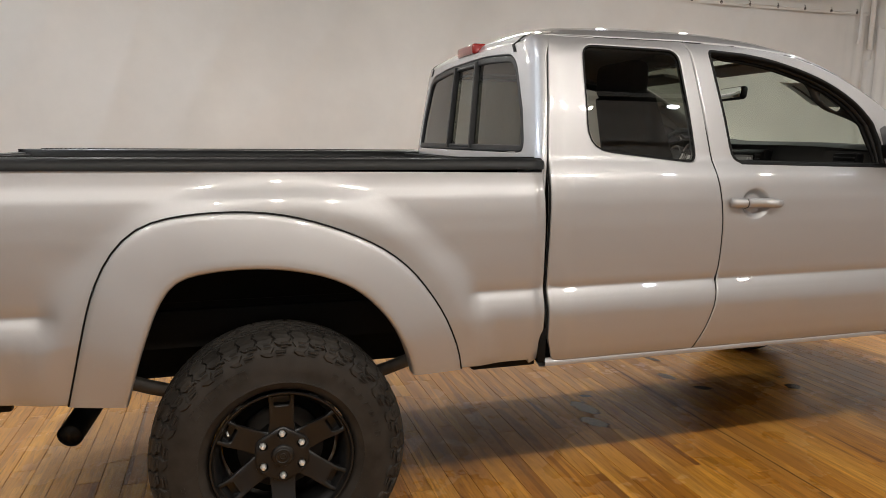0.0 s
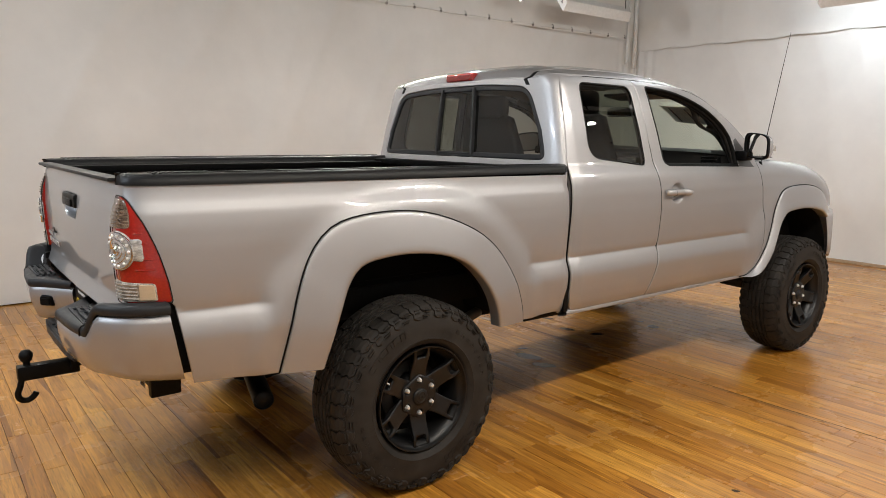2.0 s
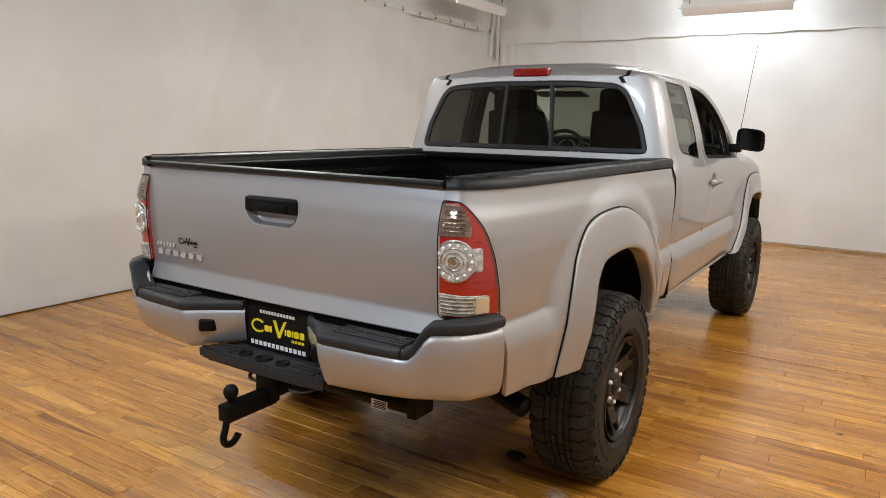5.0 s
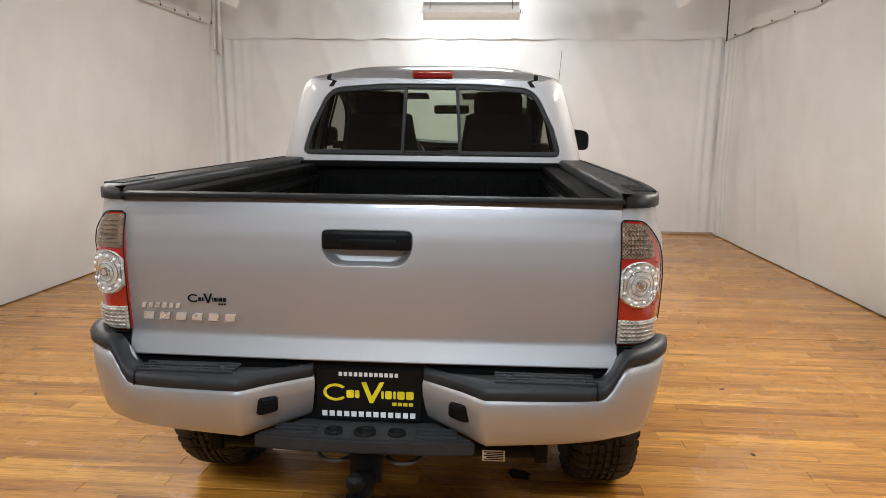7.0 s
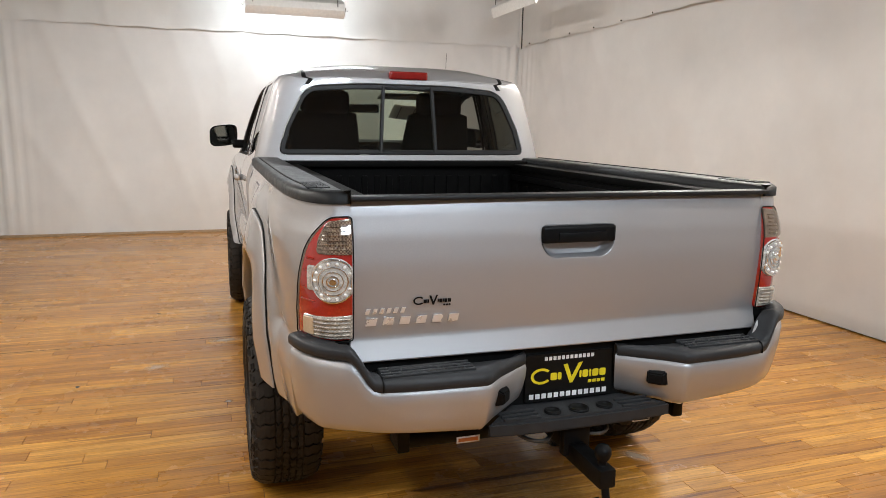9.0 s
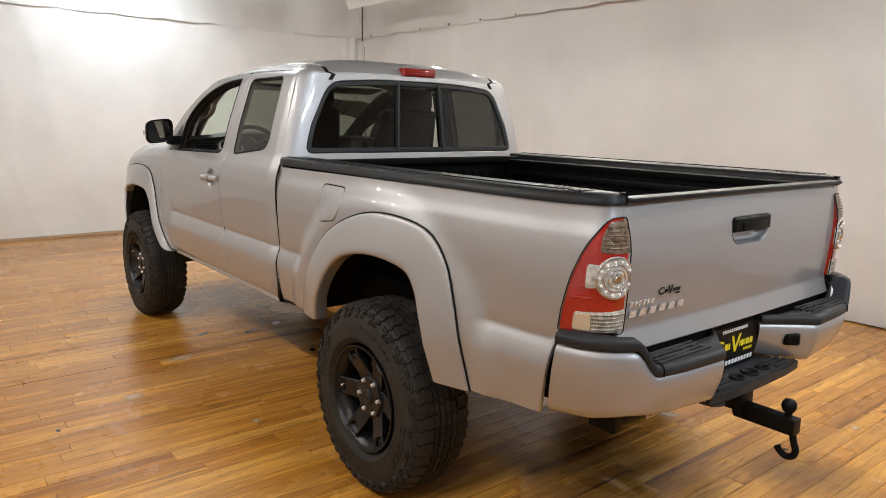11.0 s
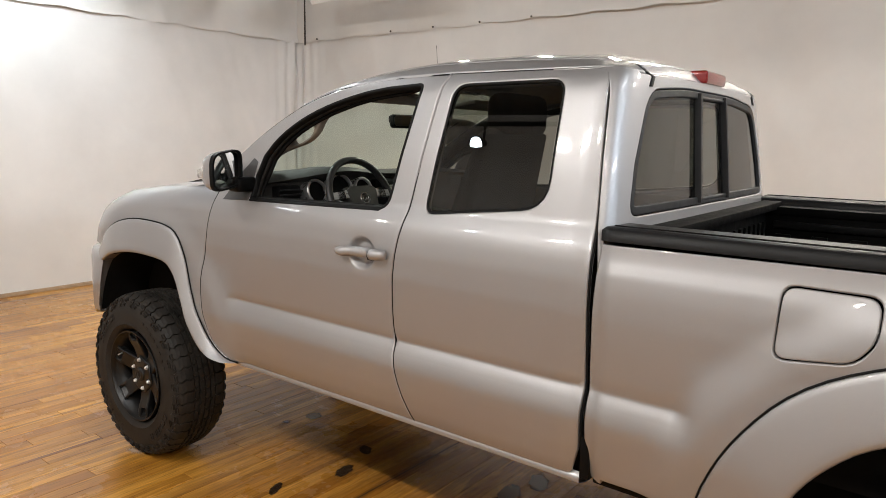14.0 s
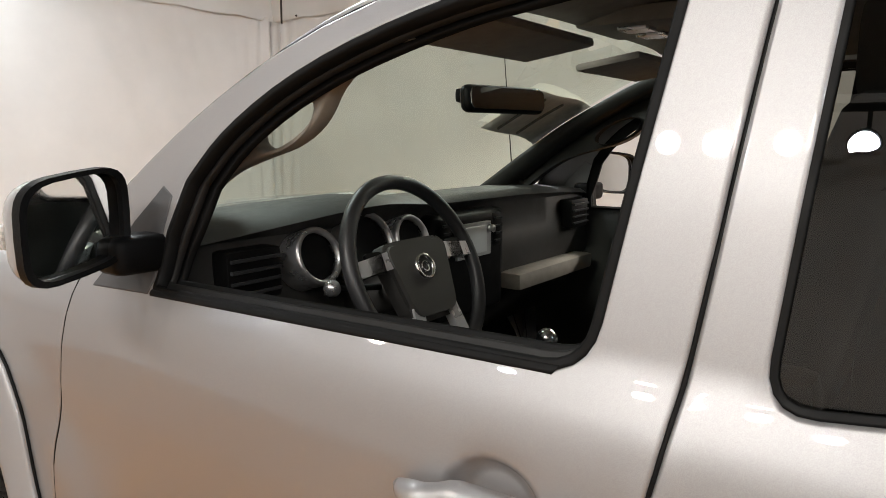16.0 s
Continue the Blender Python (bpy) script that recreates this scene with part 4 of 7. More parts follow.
box(bm, (-1.06, -0.70, 0.79), (-1.0, -0.165, 0.868), 0.004)
box(bm, (-1.06, 0.165, 0.79), (-1.0, 0.70, 0.868), 0.004)
part("plate_recess", bm, SEAL, bumper, sharp=50)
for sign in (-1, 1):
    bm = bmesh.new()
    box(bm, (-1.06, min(sign * 0.70, sign * 0.79), 0.80), (-0.90, max(sign * 0.70, sign * 0.79), 0.915), 0.004)
    box(bm, (-0.97, min(sign * 0.72, sign * 0.800), 0.690), (-0.895, max(sign * 0.72, sign * 0.800), 0.912), 0.004)
    part("corner_filler", bm, SEAL, bumper, sharp=50)

# dealer number plate
plate = part("number_plate", slab(rounded([(-0.152, 0.675, 0.012), (0.152, 0.675, 0.012), (0.152, 0.829, 0.012), (-0.152, 0.829, 0.012)]), lambda u, v, w: (-1.062 - w, u, v - 0.010), 0.004),
             simple("black_plate", (0.006, 0.006, 0.006), 0.4, specular=0.15), truck, "black dealer plate with yellow lettering shapes", smooth=False)
YELLOW = simple("plate_yellow", (0.75, 0.60, 0.02), 0.4)
PWHITE = simple("plate_white", (0.8, 0.8, 0.8), 0.4)
on_plate = lambda u, v, w: (-1.0662 - w, -u, v - 0.010)
for k in range(12):
    a = -0.088 + k * 0.0148
    part("plate_bar", slab([(a, 0.808), (a + 0.010, 0.808), (a + 0.010, 0.820), (a, 0.820)], on_plate, 0.001), PWHITE, plate, smooth=False)
# the dealer's mark as plain yellow shapes
arc = [(-0.098 + 0.036 * math.cos(a), 0.758 + 0.026 * math.sin(a)) for a in np.linspace(0.7, 5.6, 18)]
arc += [(-0.098 + 0.027 * math.cos(a), 0.758 + 0.018 * math.sin(a)) for a in np.linspace(5.6, 0.7, 18)]
part("plate_mark", slab(arc, on_plate, 0.001), YELLOW, plate, smooth=False)
part("plate_mark", slab([(-0.022, 0.790), (-0.008, 0.792), (0.008, 0.748), (0.032, 0.792), (0.046, 0.794), (0.012, 0.728), (0.002, 0.728)], on_plate, 0.001), YELLOW, plate, smooth=False)
for a, w in ((-0.066, 0.022), (-0.041, 0.013), (0.036, 0.007), (0.047, 0.020), (0.071, 0.007), (0.082, 0.022), (0.108, 0.022)):
    part("plate_mark", slab(rounded([(a, 0.742, 0.005), (a + w, 0.742, 0.005), (a + w, 0.766, 0.005), (a, 0.766, 0.005)], 2), on_plate, 0.001), YELLOW, plate, smooth=False)
for k in range(4):
    a = 0.068 + k * 0.016
    part("plate_mark", slab([(a, 0.722), (a + 0.012, 0.722), (a + 0.012, 0.732), (a, 0.732)], on_plate, 0.001), YELLOW, plate, smooth=False)
for k in range(13):
    a = -0.138 + k * 0.0215
    part("plate_bar", slab([(a, 0.685), (a + 0.015, 0.685), (a + 0.015, 0.701), (a, 0.701)], on_plate, 0.001), PWHITE, plate, smooth=False)

# tow hitch
hitch = part("tow_hitch", box(box(bmesh.new(), (-1.13, -0.036, 0.515), (-0.86, 0.036, 0.587), 0.006), (-1.135, -0.046, 0.505), (-1.105, 0.046, 0.597), 0.006), BLACK, truck, "black steel tow hitch with ball and hook", sharp=50)
bm = bmesh.new()
box(bm, (-1.32, -0.026, 0.488), (-1.10, 0.026, 0.545), 0.005)
part("ball_mount", bm, BLACK, hitch, sharp=50)
me = lathe([(0.0, 0.54), (0.024, 0.54), (0.024, 0.555), (0.013, 0.560), (0.013, 0.575), (0.020, 0.582), (0.0255, 0.598), (0.024, 0.611), (0.016, 0.622), (0.0, 0.625)], "z", 20)
ob = part("tow_ball", me, BLACK, hitch)
ob.location = (-1.285, 0, -0.016)
hk = [(-1.300, 0, 0.525), (-1.312, 0, 0.46), (-1.325, 0, 0.435), (-1.318, 0, 0.408), (-1.292, 0, 0.398), (-1.268, 0, 0.412), (-1.258, 0, 0.428)]
part("tow_hook", tube(bmesh.new(), smooth_path(hk, 2), 0.012, 10), BLACK, hitch)
bm = bmesh.new()
tube(bm, [(-0.905, -0.50, 0.525), (-0.905, 0.50, 0.525)], 0.036, 14)
box(bm, (-0.955, -0.530, 0.495), (-0.845, -0.49, 0.66), 0.006)
box(bm, (-0.955, 0.49, 0.495), (-0.845, 0.53, 0.66), 0.006)
part("hitch_receiver", bm, BLACK, hitch, sharp=50)
loop = [(-1.06, 0.05, 0.55), (-1.10, 0.09, 0.545), (-1.08, 0.15, 0.55), (-0.98, 0.17, 0.56)]
for s in (-1, 1):
    part("chain_loop", tube(bmesh.new(), smooth_path([(a, s * b, c) for a, b, c in loop], 2), 0.007, 8), STEEL, hitch)
part("hitch_label", slab([(0.22, 0.0), (0.30, 0.0), (0.30, 0.022), (0.22, 0.022)], lambda u, v, w: (-0.942 - w, u + 0.03, 0.498 + v), 0.0012), PWHITE, hitch, smooth=False)
part("hitch_label", slab([(0.226, 0.005), (0.294, 0.005), (0.294, 0.017), (0.226, 0.017)], lambda u, v, w: (-0.9435 - w, u + 0.03, 0.498 + v), 0.0012), simple("label_orange", (0.5, 0.16, 0.04), 0.5), hitch, smooth=False)
part("hitch_label", slab([(-0.40, 0.0), (-0.33, 0.0), (-0.33, 0.035), (-0.40, 0.035)], lambda u, v, w: (-0.942 - w, u, 0.492 + v), 0.0012), PWHITE, hitch, smooth=False)
for k in range(5):
    part("label_bar", slab([(-0.395, 0.004 + 0.006 * k), (-0.335 - 0.008 * (k % 2), 0.004 + 0.006 * k), (-0.335 - 0.008 * (k % 2), 0.007 + 0.006 * k), (-0.395, 0.007 + 0.006 * k)],
                           lambda u, v, w: (-0.9435 - w, u, 0.492 + v), 0.0008), SEAL, hitch, smooth=False)

# cab: rear wall with window, roof, pillars, windscreen
CABW = table([(1.25, 0.838), (1.33, 0.827), (1.50, 0.786), (1.70, 0.725), (1.735, 0.710), (1.76, 0.692), (1.78, 0.665), (1.80, 0.634)], 0.008)
CORNER = resample(smooth_path([(0.0, 0.0), (0.0, 0.30), (0.004, 0.60), (0.009, 0.70), (0.018, 0.765), (0.034, 0.808), (0.058, 0.826), (0.12, 0.831), (0.30, 0.833)], 3), 200)
CORNER_S = np.concatenate([[0], np.cumsum(np.linalg.norm(np.diff(CORNER, axis=0), axis=1))])


def rear_surf(u, z):
    s = abs(u)
    dx, y = np.interp(s, CORNER_S, CORNER[:, 0]), np.interp(s, CORNER_S, CORNER[:, 1])
    k = look_up(CABW, z) / 0.826
    lean = 0.866 + 0.09 * (z - 1.30)
    return (lean + dx, math.copysign(y * k, u), z)


END = float(np.interp(0.056, CORNER[:, 0], CORNER_S))
glass = rounded([(-0.720, 1.352, 0.05), (0.720, 1.352, 0.05), (0.705, 1.50, 0), (0.645, 1.715, 0.085), (0.3, 1.738, 0.1), (-0.3, 1.738, 0.1), (-0.645, 1.715, 0.085), (-0.705, 1.50, 0)])
side_edge = [(END, 1.16), (END, 1.69), (END + 0.006, 1.725), (END + 0.024, 1.755), (END + 0.05, 1.7695), (END + 0.20, 1.7715), (END + 0.20, 1.7755), (END, 1.775), (END - 0.08, 1.768), (0.72, 1.757), (0.4, 1.764), (0.0, 1.768)]
full = side_edge + [(-u, v) for u, v in side_edge[::-1][1:]]
part("cab_rear", panel([np.array(p) for p in full], rear_surf, [glass], 0.03, flip=True), PAINT, truck, "silver rear wall of the cab", sharp=50)


def rear_in(by):
    def f(u, z):
        x, y, z2 = rear_surf(u, z)
        return (x + by, y, z2)
    return f


gl = [offset(densify(glass, 0.03) if area2(glass) > 0 else densify(glass, 0.03)[::-1], 0.004)]
rim_hole = offset(gl[0], 0.024)
rear_window = part("rear_window_frame", panel(gl[0], rear_in(0.003), [rim_hole], 0.03, 0.004, 0.002, 0.02, flip=True), BLACKGREY, truck, "black sliding rear window frame", sharp=50)
g0 = offset(gl[0], 0.012)
for lo, hi, mat, lab in ((-9, -0.165, PRIVACY, "dark tinted rear pane"), (-0.165, 0.155, SLIDER, "lighter sliding rear pane"), (0.155, 9, PRIVACY, "dark tinted rear pane")):
    clip = [np.array((min(max(p[0], lo), hi), p[1])) for p in g0]
    clip = [p for i, p in enumerate(clip) if np.linalg.norm(p - clip[i - 1]) > 1e-4]
    keep = [p for i, p in enumerate(clip) if not (abs(p[0] - clip[i - 1][0]) < 1e-9 and abs(p[0] - clip[(i + 1) % len(clip)][0]) < 1e-9)]
    part("rear_pane", panel(keep, rear_in(0.012), (), 0.06, flip=True, flange=False), mat, rear_window, lab)
for y in (-0.165, 0.155):
    pts0 = [rear_in(-0.002)(y, z) for z in np.linspace(1.362, 1.728, 9)]
    bm = bmesh.new()
    for a, b in ((-0.009, 0.009),):
        bm2 = loft([[(p[0], p[1] + a, p[2]) for p in pts0], [(p[0] - 0.006, p[1] + a * 0.8, p[2]) for p in pts0], [(p[0] - 0.006, p[1] + b * 0.8, p[2]) for p in pts0], [(p[0], p[1] + b, p[2]) for p in pts0], [(p[0] + 0.02, p[1] + b, p[2]) for p in pts0], [(p[0] + 0.02, p[1] + a, p[2]) for p in pts0]], close_u=True)
        bm.from_mesh(bm2)
    bmesh.ops.recalc_face_normals(bm, faces=bm.faces[:])
    part("slider_post", bm, BLACKGREY, rear_window, sharp=50)
for z in (1.372, 1.715):
    pts0 = [rear_in(0.006)(y, z) for y in np.linspace(-0.16, 0.15, 9)]
    part("slider_rail", tube(bmesh.new(), pts0, 0.007, 6), BLACKGREY, rear_window)

ROOF_C = table([(0.85, 1.70), (0.908, 1.752), (0.925, 1.785), (0.95, 1.806), (1.0, 1.824), (1.1, 1.850), (1.4, 1.868), (1.7, 1.866), (1.95, 1.842), (2.10, 1.806), (2.45, 1.652), (2.80, 1.465), (3.05, 1.315), (3.2, 1.23)], 0.012)
ROOF_E = table([(0.80, 1.70), (0.905, 1.745), (0.93, 1.768), (0.96, 1.776), (1.0, 1.777), (1.2, 1.778), (1.55, 1.780), (1.8, 1.772), (2.05, 1.741), (2.15, 1.713), (2.25, 1.676), (2.35, 1.625), (2.45, 1.564), (2.53, 1.506), (2.62, 1.436), (2.76, 1.318), (2.9, 1.22)], 0.02)


def half_width(x):
    wide = float(np.interp(x, [2.0, 2.3, 2.6, 2.8, 3.0], [0.709, 0.727, 0.765, 0.79, 0.80]))
    return min(wide, look_up(PROF, max(look_up(ROOF_E, x), 1.70))) if x > 0.98 else look_up(PROF, 1.777)


def roof_surf(x, y):
    k = min(1.0, abs(y) / half_width(x))
    c, e = look_up(ROOF_C, x), look_up(ROOF_E, x)
    return (x, y, e + (c - e) * (1 - k ** 3.9))


def roof_edge(x, f):
    return f * half_width(x)


roof_line = [(x, -roof_edge(x, 0.832)) for x in np.linspace(0.914, 2.06, 24)] + [(2.10, y) for y in np.linspace(-0.592, 0.592, 9)] + [(x, roof_edge(x, 0.832)) for x in np.linspace(2.06, 0.914, 24)]
part("roof", panel([np.array(p) for p in roof_line], roof_surf, (), 0.045, extra=[(x, y) for x in (0.922, 0.93, 0.94, 0.955) for y in np.arange(-0.56, 0.57, 0.04)]), PAINT, truck, "silver cab roof", sharp=50)
for sign in (-1, 1):
    a = [(x, sign * roof_edge(x, 0.853 + 0.015 * step01((x - 1.9) / 0.3))) for x in np.linspace(0.917, 2.10, 20)] + [(x, sign * roof_edge(x, f)) for x, f in ((2.25, 0.868), (2.4, 0.875), (2.6, 0.885), (2.8, 0.90), (2.93, 0.905))]
    b = [(x, sign * roof_edge(x, 0.995)) for x in np.linspace(2.76, 0.975, 34)] + [(0.955, sign * roof_edge(0.955, 0.985)), (0.938, sign * roof_edge(0.938, 0.965)), (0.926, sign * roof_edge(0.926, 0.93)), (0.920, sign * roof_edge(0.92, 0.88))]
    part("roof_rail", panel([np.array(p) for p in a + b], roof_surf, (), 0.04), PAINT, truck, "silver roof rail and windscreen pillar", sharp=50)
    mids = [Vector(roof_surf(x, sign * roof_edge(x, 0.8425 + 0.0175 * step01((x - 1.9) / 0.3)))) for x in [*np.linspace(2.08, 0.97, 36), 0.95, 0.935, 0.925, 0.918]]
    mids += [Vector(rear_surf(sign * u, z)) - Vector((0.002, 0, 0)) for u, z in ((0.628, 1.752), (0.632, 1.738), (0.637, 1.722))]
    rows = []
    for k, p in enumerate(mids):
        d = (mids[min(k + 1, len(mids) - 1)] - mids[max(k - 1, 0)]).normalized()
        up = Vector((0, 1, 0)).cross(d).normalized()
        up = up if up.z > 0 else -up
        wide = 0.0075 + 0.0050 * step01((1.05 - p.x) / 0.12)
        low = 0.008 * step01((p.x - 0.93) / 0.10)
        rows.append([tuple(p + Vector((0, a * wide, 0)) + up * (b - low)) for a, b in ((-1, -0.008), (-1, -0.001), (-0.6, 0.0018), (0.6, 0.0018), (1, -0.001), (1, -0.008))])
    bm = bmesh.new()
    bm.from_mesh(loft(rows, close_v=True))
    bmesh.ops.recalc_face_normals(bm, faces=bm.faces[:])
    part("roof_moulding", bm, SEAL, truck, "black roof seam moulding", sharp=50)
ws = [(2.112, y) for y in np.linspace(-0.597, 0.597, 9)] + [(x, roof_edge(x, f)) for x, f in ((2.25, 0.858), (2.4, 0.865), (2.6, 0.875), (2.8, 0.89), (2.93, 0.895))]
ws += [(3.0, 0.5), (3.03, 0.2), (3.03, -0.2), (3.0, -0.5)] + [(x, -roof_edge(x, f)) for x, f in ((2.93, 0.895), (2.8, 0.89), (2.6, 0.875), (2.4, 0.865), (2.25, 0.858))]
part("windscreen", panel([np.array(p) for p in ws], roof_surf, (), 0.06, flange=False), CLEAR, truck, "pale green windscreen glass")
# third brake light
bm = bmesh.new()
box(bm, (0.895, -0.120, 1.764), (0.96, 0.102, 1.809), 0.014, 4)
part("third_brake_light", bm, DARKRED, truck, "red high-mounted brake light", sharp=50)

# doors
GAP = [(1.547, 1.776), (1.562, 1.70), (1.597, 1.31), (1.632, 1.12), (1.638, 0.95), (1.628, 0.885), (1.626, 0.85), (1.60, 0.72), (1.548, 0.612)]
GAPS = resample(smooth_path(GAP, 2), 26)
A_TOP = [(1.545, 1.773), (1.68, 1.7715), (1.80, 1.766), (1.92, 1.755), (2.05, 1.732), (2.15, 1.703), (2.25, 1.665), (2.35, 1.614), (2.45, 1.553), (2.53, 1.495), (2.60, 1.439)]
CUP = [(1.772 + r * 0.068 * math.cos(a), 1.168 + r * 0.060 * math.sin(a)) for r in (0.25, 0.5, 0.68, 0.82, 0.92, 1.02) for a in np.linspace(0, 2 * math.pi, 29)[:-1]]
for sign in (-1, 1):
    lines = (0.846, 0.860, 0.871, 0.877, 0.883, 0.889, 0.896, 0.905, 0.92)
    out = rounded([(0.955, 0.612, 0.02), (0.933, 0.70, 0), (0.928, 0.90, 0), (0.928, 1.27, 0.03), (0.946, 1.50, 0), (0.963, 1.69, 0.03), (0.972, 1.772, 0.07)] + [(p[0] - 0.0025, p[1], 0) for p in GAPS])
    win = rounded([(1.085, 1.365, 0.09), (1.533, 1.318, 0.045), (1.503, 1.738, 0.05), (1.098, 1.742, 0.05)])
    rear_door = part("rear_access_door", panel(out, cab_surf(sign), [win], 0.03, 0.005, 0.003, 0.03, flip=sign > 0, extra_v=lines), PAINT, truck, "silver rear access door", sharp=50)

    def sunk(by, sign=sign):
        return lambda x, z: (x, sign * (cab_y(x, z) - by), z)
    w0 = densify(win, 0.03)
    w0 = w0 if area2(w0) > 0 else w0[::-1]
    part("window_seal", panel(offset(w0, -0.001), sunk(0.003), [offset(w0, 0.007)], 0.03, 0.002, 0.001, 0.01, flip=sign > 0), SEAL, rear_door)
    part("tinted_pane", panel(offset(w0, 0.004), sunk(0.005), (), 0.06, flip=sign > 0, flange=False), PRIVACY, rear_door, "dark tinted fixed window")

    out = [np.array(p) for p in GAPS[::-1] + np.array((0.0025, 0))] + [np.array(p) for p in A_TOP]
    out += [np.array(p) for p in smooth_path([(2.645, 1.375), (2.655, 1.29), (2.70, 1.10), (2.735, 0.92), (2.715, 0.75), (2.66, 0.655), (2.56, 0.610)], 2)]
    win = rounded([(1.690, 1.320, 0.05), (2.435, 1.306, 0.02), (2.425, 1.40, 0)] + [(*p, 0) for p in smooth_path([(2.395, 1.480), (2.325, 1.563), (2.175, 1.650), (1.955, 1.715), (1.80, 1.737)], 2)] + [(1.636, 1.747, 0.03)])
    front_door = part("front_door", panel(out, cab_surf(sign), [win], 0.03, 0.005, 0.003, 0.03, flip=sign > 0, extra_v=lines, extra=CUP), PAINT, truck, "silver front door with the window down", sharp=50)
    w0 = densify(win, 0.03)
    w0 = w0 if area2(w0) > 0 else w0[::-1]
    part("window_seal", panel(offset(w0, -0.003), sunk(-0.001), [offset(w0, 0.009)], 0.03, 0.004, 0.003, 0.022, flip=sign > 0), SEAL, front_door, "black window channel")
    # stepped rubber channel, broad along the top and the pillar, narrow below and behind
    inward = offset(w0, 1.0) - w0
    broad = np.array([step01((p[1] - 1.345) / 0.06) * step01((p[0] - 1.665) / 0.08) for p in w0])[:, None]
    part("inner_channel", panel(offset(w0, -0.004), sunk(0.022), [w0 + inward * (0.010 + 0.008 * broad)], 0.03, 0.003, 0.002, 0.012, flip=sign > 0), CHANNEL, front_door, "black rubber window channel")
    part("inner_channel", panel(offset(w0, -0.004), sunk(0.040), [w0 + inward * (0.012 + 0.016 * broad)], 0.03, 0.003, 0.002, 0.012, flip=sign > 0), SEAL, front_door)
    strip = [np.array(p) for p in ((1.725, 1.3145), (2.43, 1.300), (2.43, 1.311), (1.718, 1.3255))]
    part("belt_moulding", panel(strip, sunk(-0.003), (), 0.04, 0.004, 0.003, 0.012, flip=sign > 0), SEAL, front_door)
    lines3 = [[tuple(p) for p in GAPS], [(0.9255, 0.66), (0.9245, 0.9), (0.9245, 1.27), (0.943, 1.50), (0.960, 1.69), (0.963, 1.725), (0.975, 1.752), (1.0, 1.7735), (1.3, 1.7755), (1.53, 1.7755)] + [(x, z + 0.005) for x, z in A_TOP[1:]],
              [tuple(p) for p in smooth_path([(2.652, 1.33), (2.658, 1.29), (2.703, 1.10), (2.738, 0.92), (2.718, 0.75), (2.662, 0.655), (2.563, 0.610)], 2)]]
    for ln in lines3:
        pts0 = [(x, sign * (cab_y(x, z) - 0.0065 - 0.004 * step01((z - 1.42) / 0.05)), z - 0.003 * step01((z - 1.42) / 0.05)) for x, z in resample(ln, 40)]
        part("shut_line_seal", tube(bmesh.new(), pts0, 0.0038, 6), SEAL, truck)
    # black corner sail behind the mirror
    sail = [np.array(p) for p in ((2.436, 1.302), (2.600, 1.296), (2.575, 1.345), (2.520, 1.410), (2.452, 1.470), (2.424, 1.455), (2.434, 1.40))]
    part("mirror_sail", panel(sail, sunk(-0.003), (), 0.03, 0.003, 0.002, 0.006, flip=sign > 0), SAIL, front_door, "grey plastic mirror base", sharp=50)
    # door handle in its cup
    hx0, hx1 = 1.650, 1.888
    rows = []
    for x in np.linspace(hx0, hx1, 22):
        t = (x - hx0) / (hx1 - hx0)
        c = 1.171 - 0.006 * (t - 0.5)
        h = 0.0185 * (1 - abs(2 * t - 1) ** 5 * (0.15 if t < 0.5 else 0.75))
        base = cab_y(x, c)
        lift = 0.024 * (1 - abs(2 * t - 1) ** 6) + 0.016
        row = [(x, sign * (base + lift * f), c + h * g) for f, g in ((0.55, -1), (0.9, -0.8), (1.05, -0.2), (1.02, 0.4), (0.85, 0.9), (0.5, 1.0), (0.35, 0.5), (0.35, -0.5))]
        rows.append(row)
    bm = bmesh.new()
    bm.from_mesh(loft(rows, close_v=True))
    n = len(rows[0])
    bm.verts.ensure_lookup_table()
    bm.faces.new([bm.verts[k] for k in range(n)])
    bm.faces.new([bm.verts[len(bm.verts) - n + k] for k in range(n)])
    bmesh.ops.recalc_face_normals(bm, faces=bm.faces[:])
    handle = part("door_handle", bm, PAINT, front_door, "silver pull handle", sharp=60)
    sy = cab_y(1.705, 1.171)
    band = [(1.705, sign * (sy + d), 1.1715 + z) for d, z in ((0.018, -0.019), (0.036, -0.014), (0.0405, -0.003), (0.0395, 0.008), (0.033, 0.0165), (0.018, 0.0185))]
    part("handle_seam", tube(bmesh.new(), band, 0.0014, 6), SEAL, handle)
    ly = cab_y(1.678, 1.172)
    bm = bmesh.new()
    tube(bm, [(1.678, sign * (ly + 0.012), 1.172), (1.678, sign * (ly + 0.0300), 1.172)], 0.0085, 16)
    part("lock_cylinder", bm, STEEL, handle, "round key lock", sharp=40)

# front wings, bonnet and nose
FTOP = table([(2.55, 1.335), (2.9, 1.335), (3.2, 1.315), (3.45, 1.285), (3.65, 1.235), (3.80, 1.17), (3.95, 1.06)], 0.03)
FPROF = table([(-0.9, 0.84), (-0.70, 0.85), (-0.45, 0.873), (-0.16, 0.877), (-0.09, 0.868), (-0.05, 0.848), (-0.02, 0.815), (0.0, 0.775), (0.02, 0.72)], 0.006)


def wing_y(x, z):
    y = cab_y(x, min(z, 1.14))
    k = step01((z - 1.05) / 0.09)
    if k > 0:
        y = (1 - k) * y + k * (look_up(FPROF, z - look_up(FTOP, x)) + 0.018 * step01((0.80 - math.hypot(x - 3.246, z - 0.50)) / 0.13) - 0.10 * max(0.0, (x - 3.35) / 0.6) ** 2)
    return y


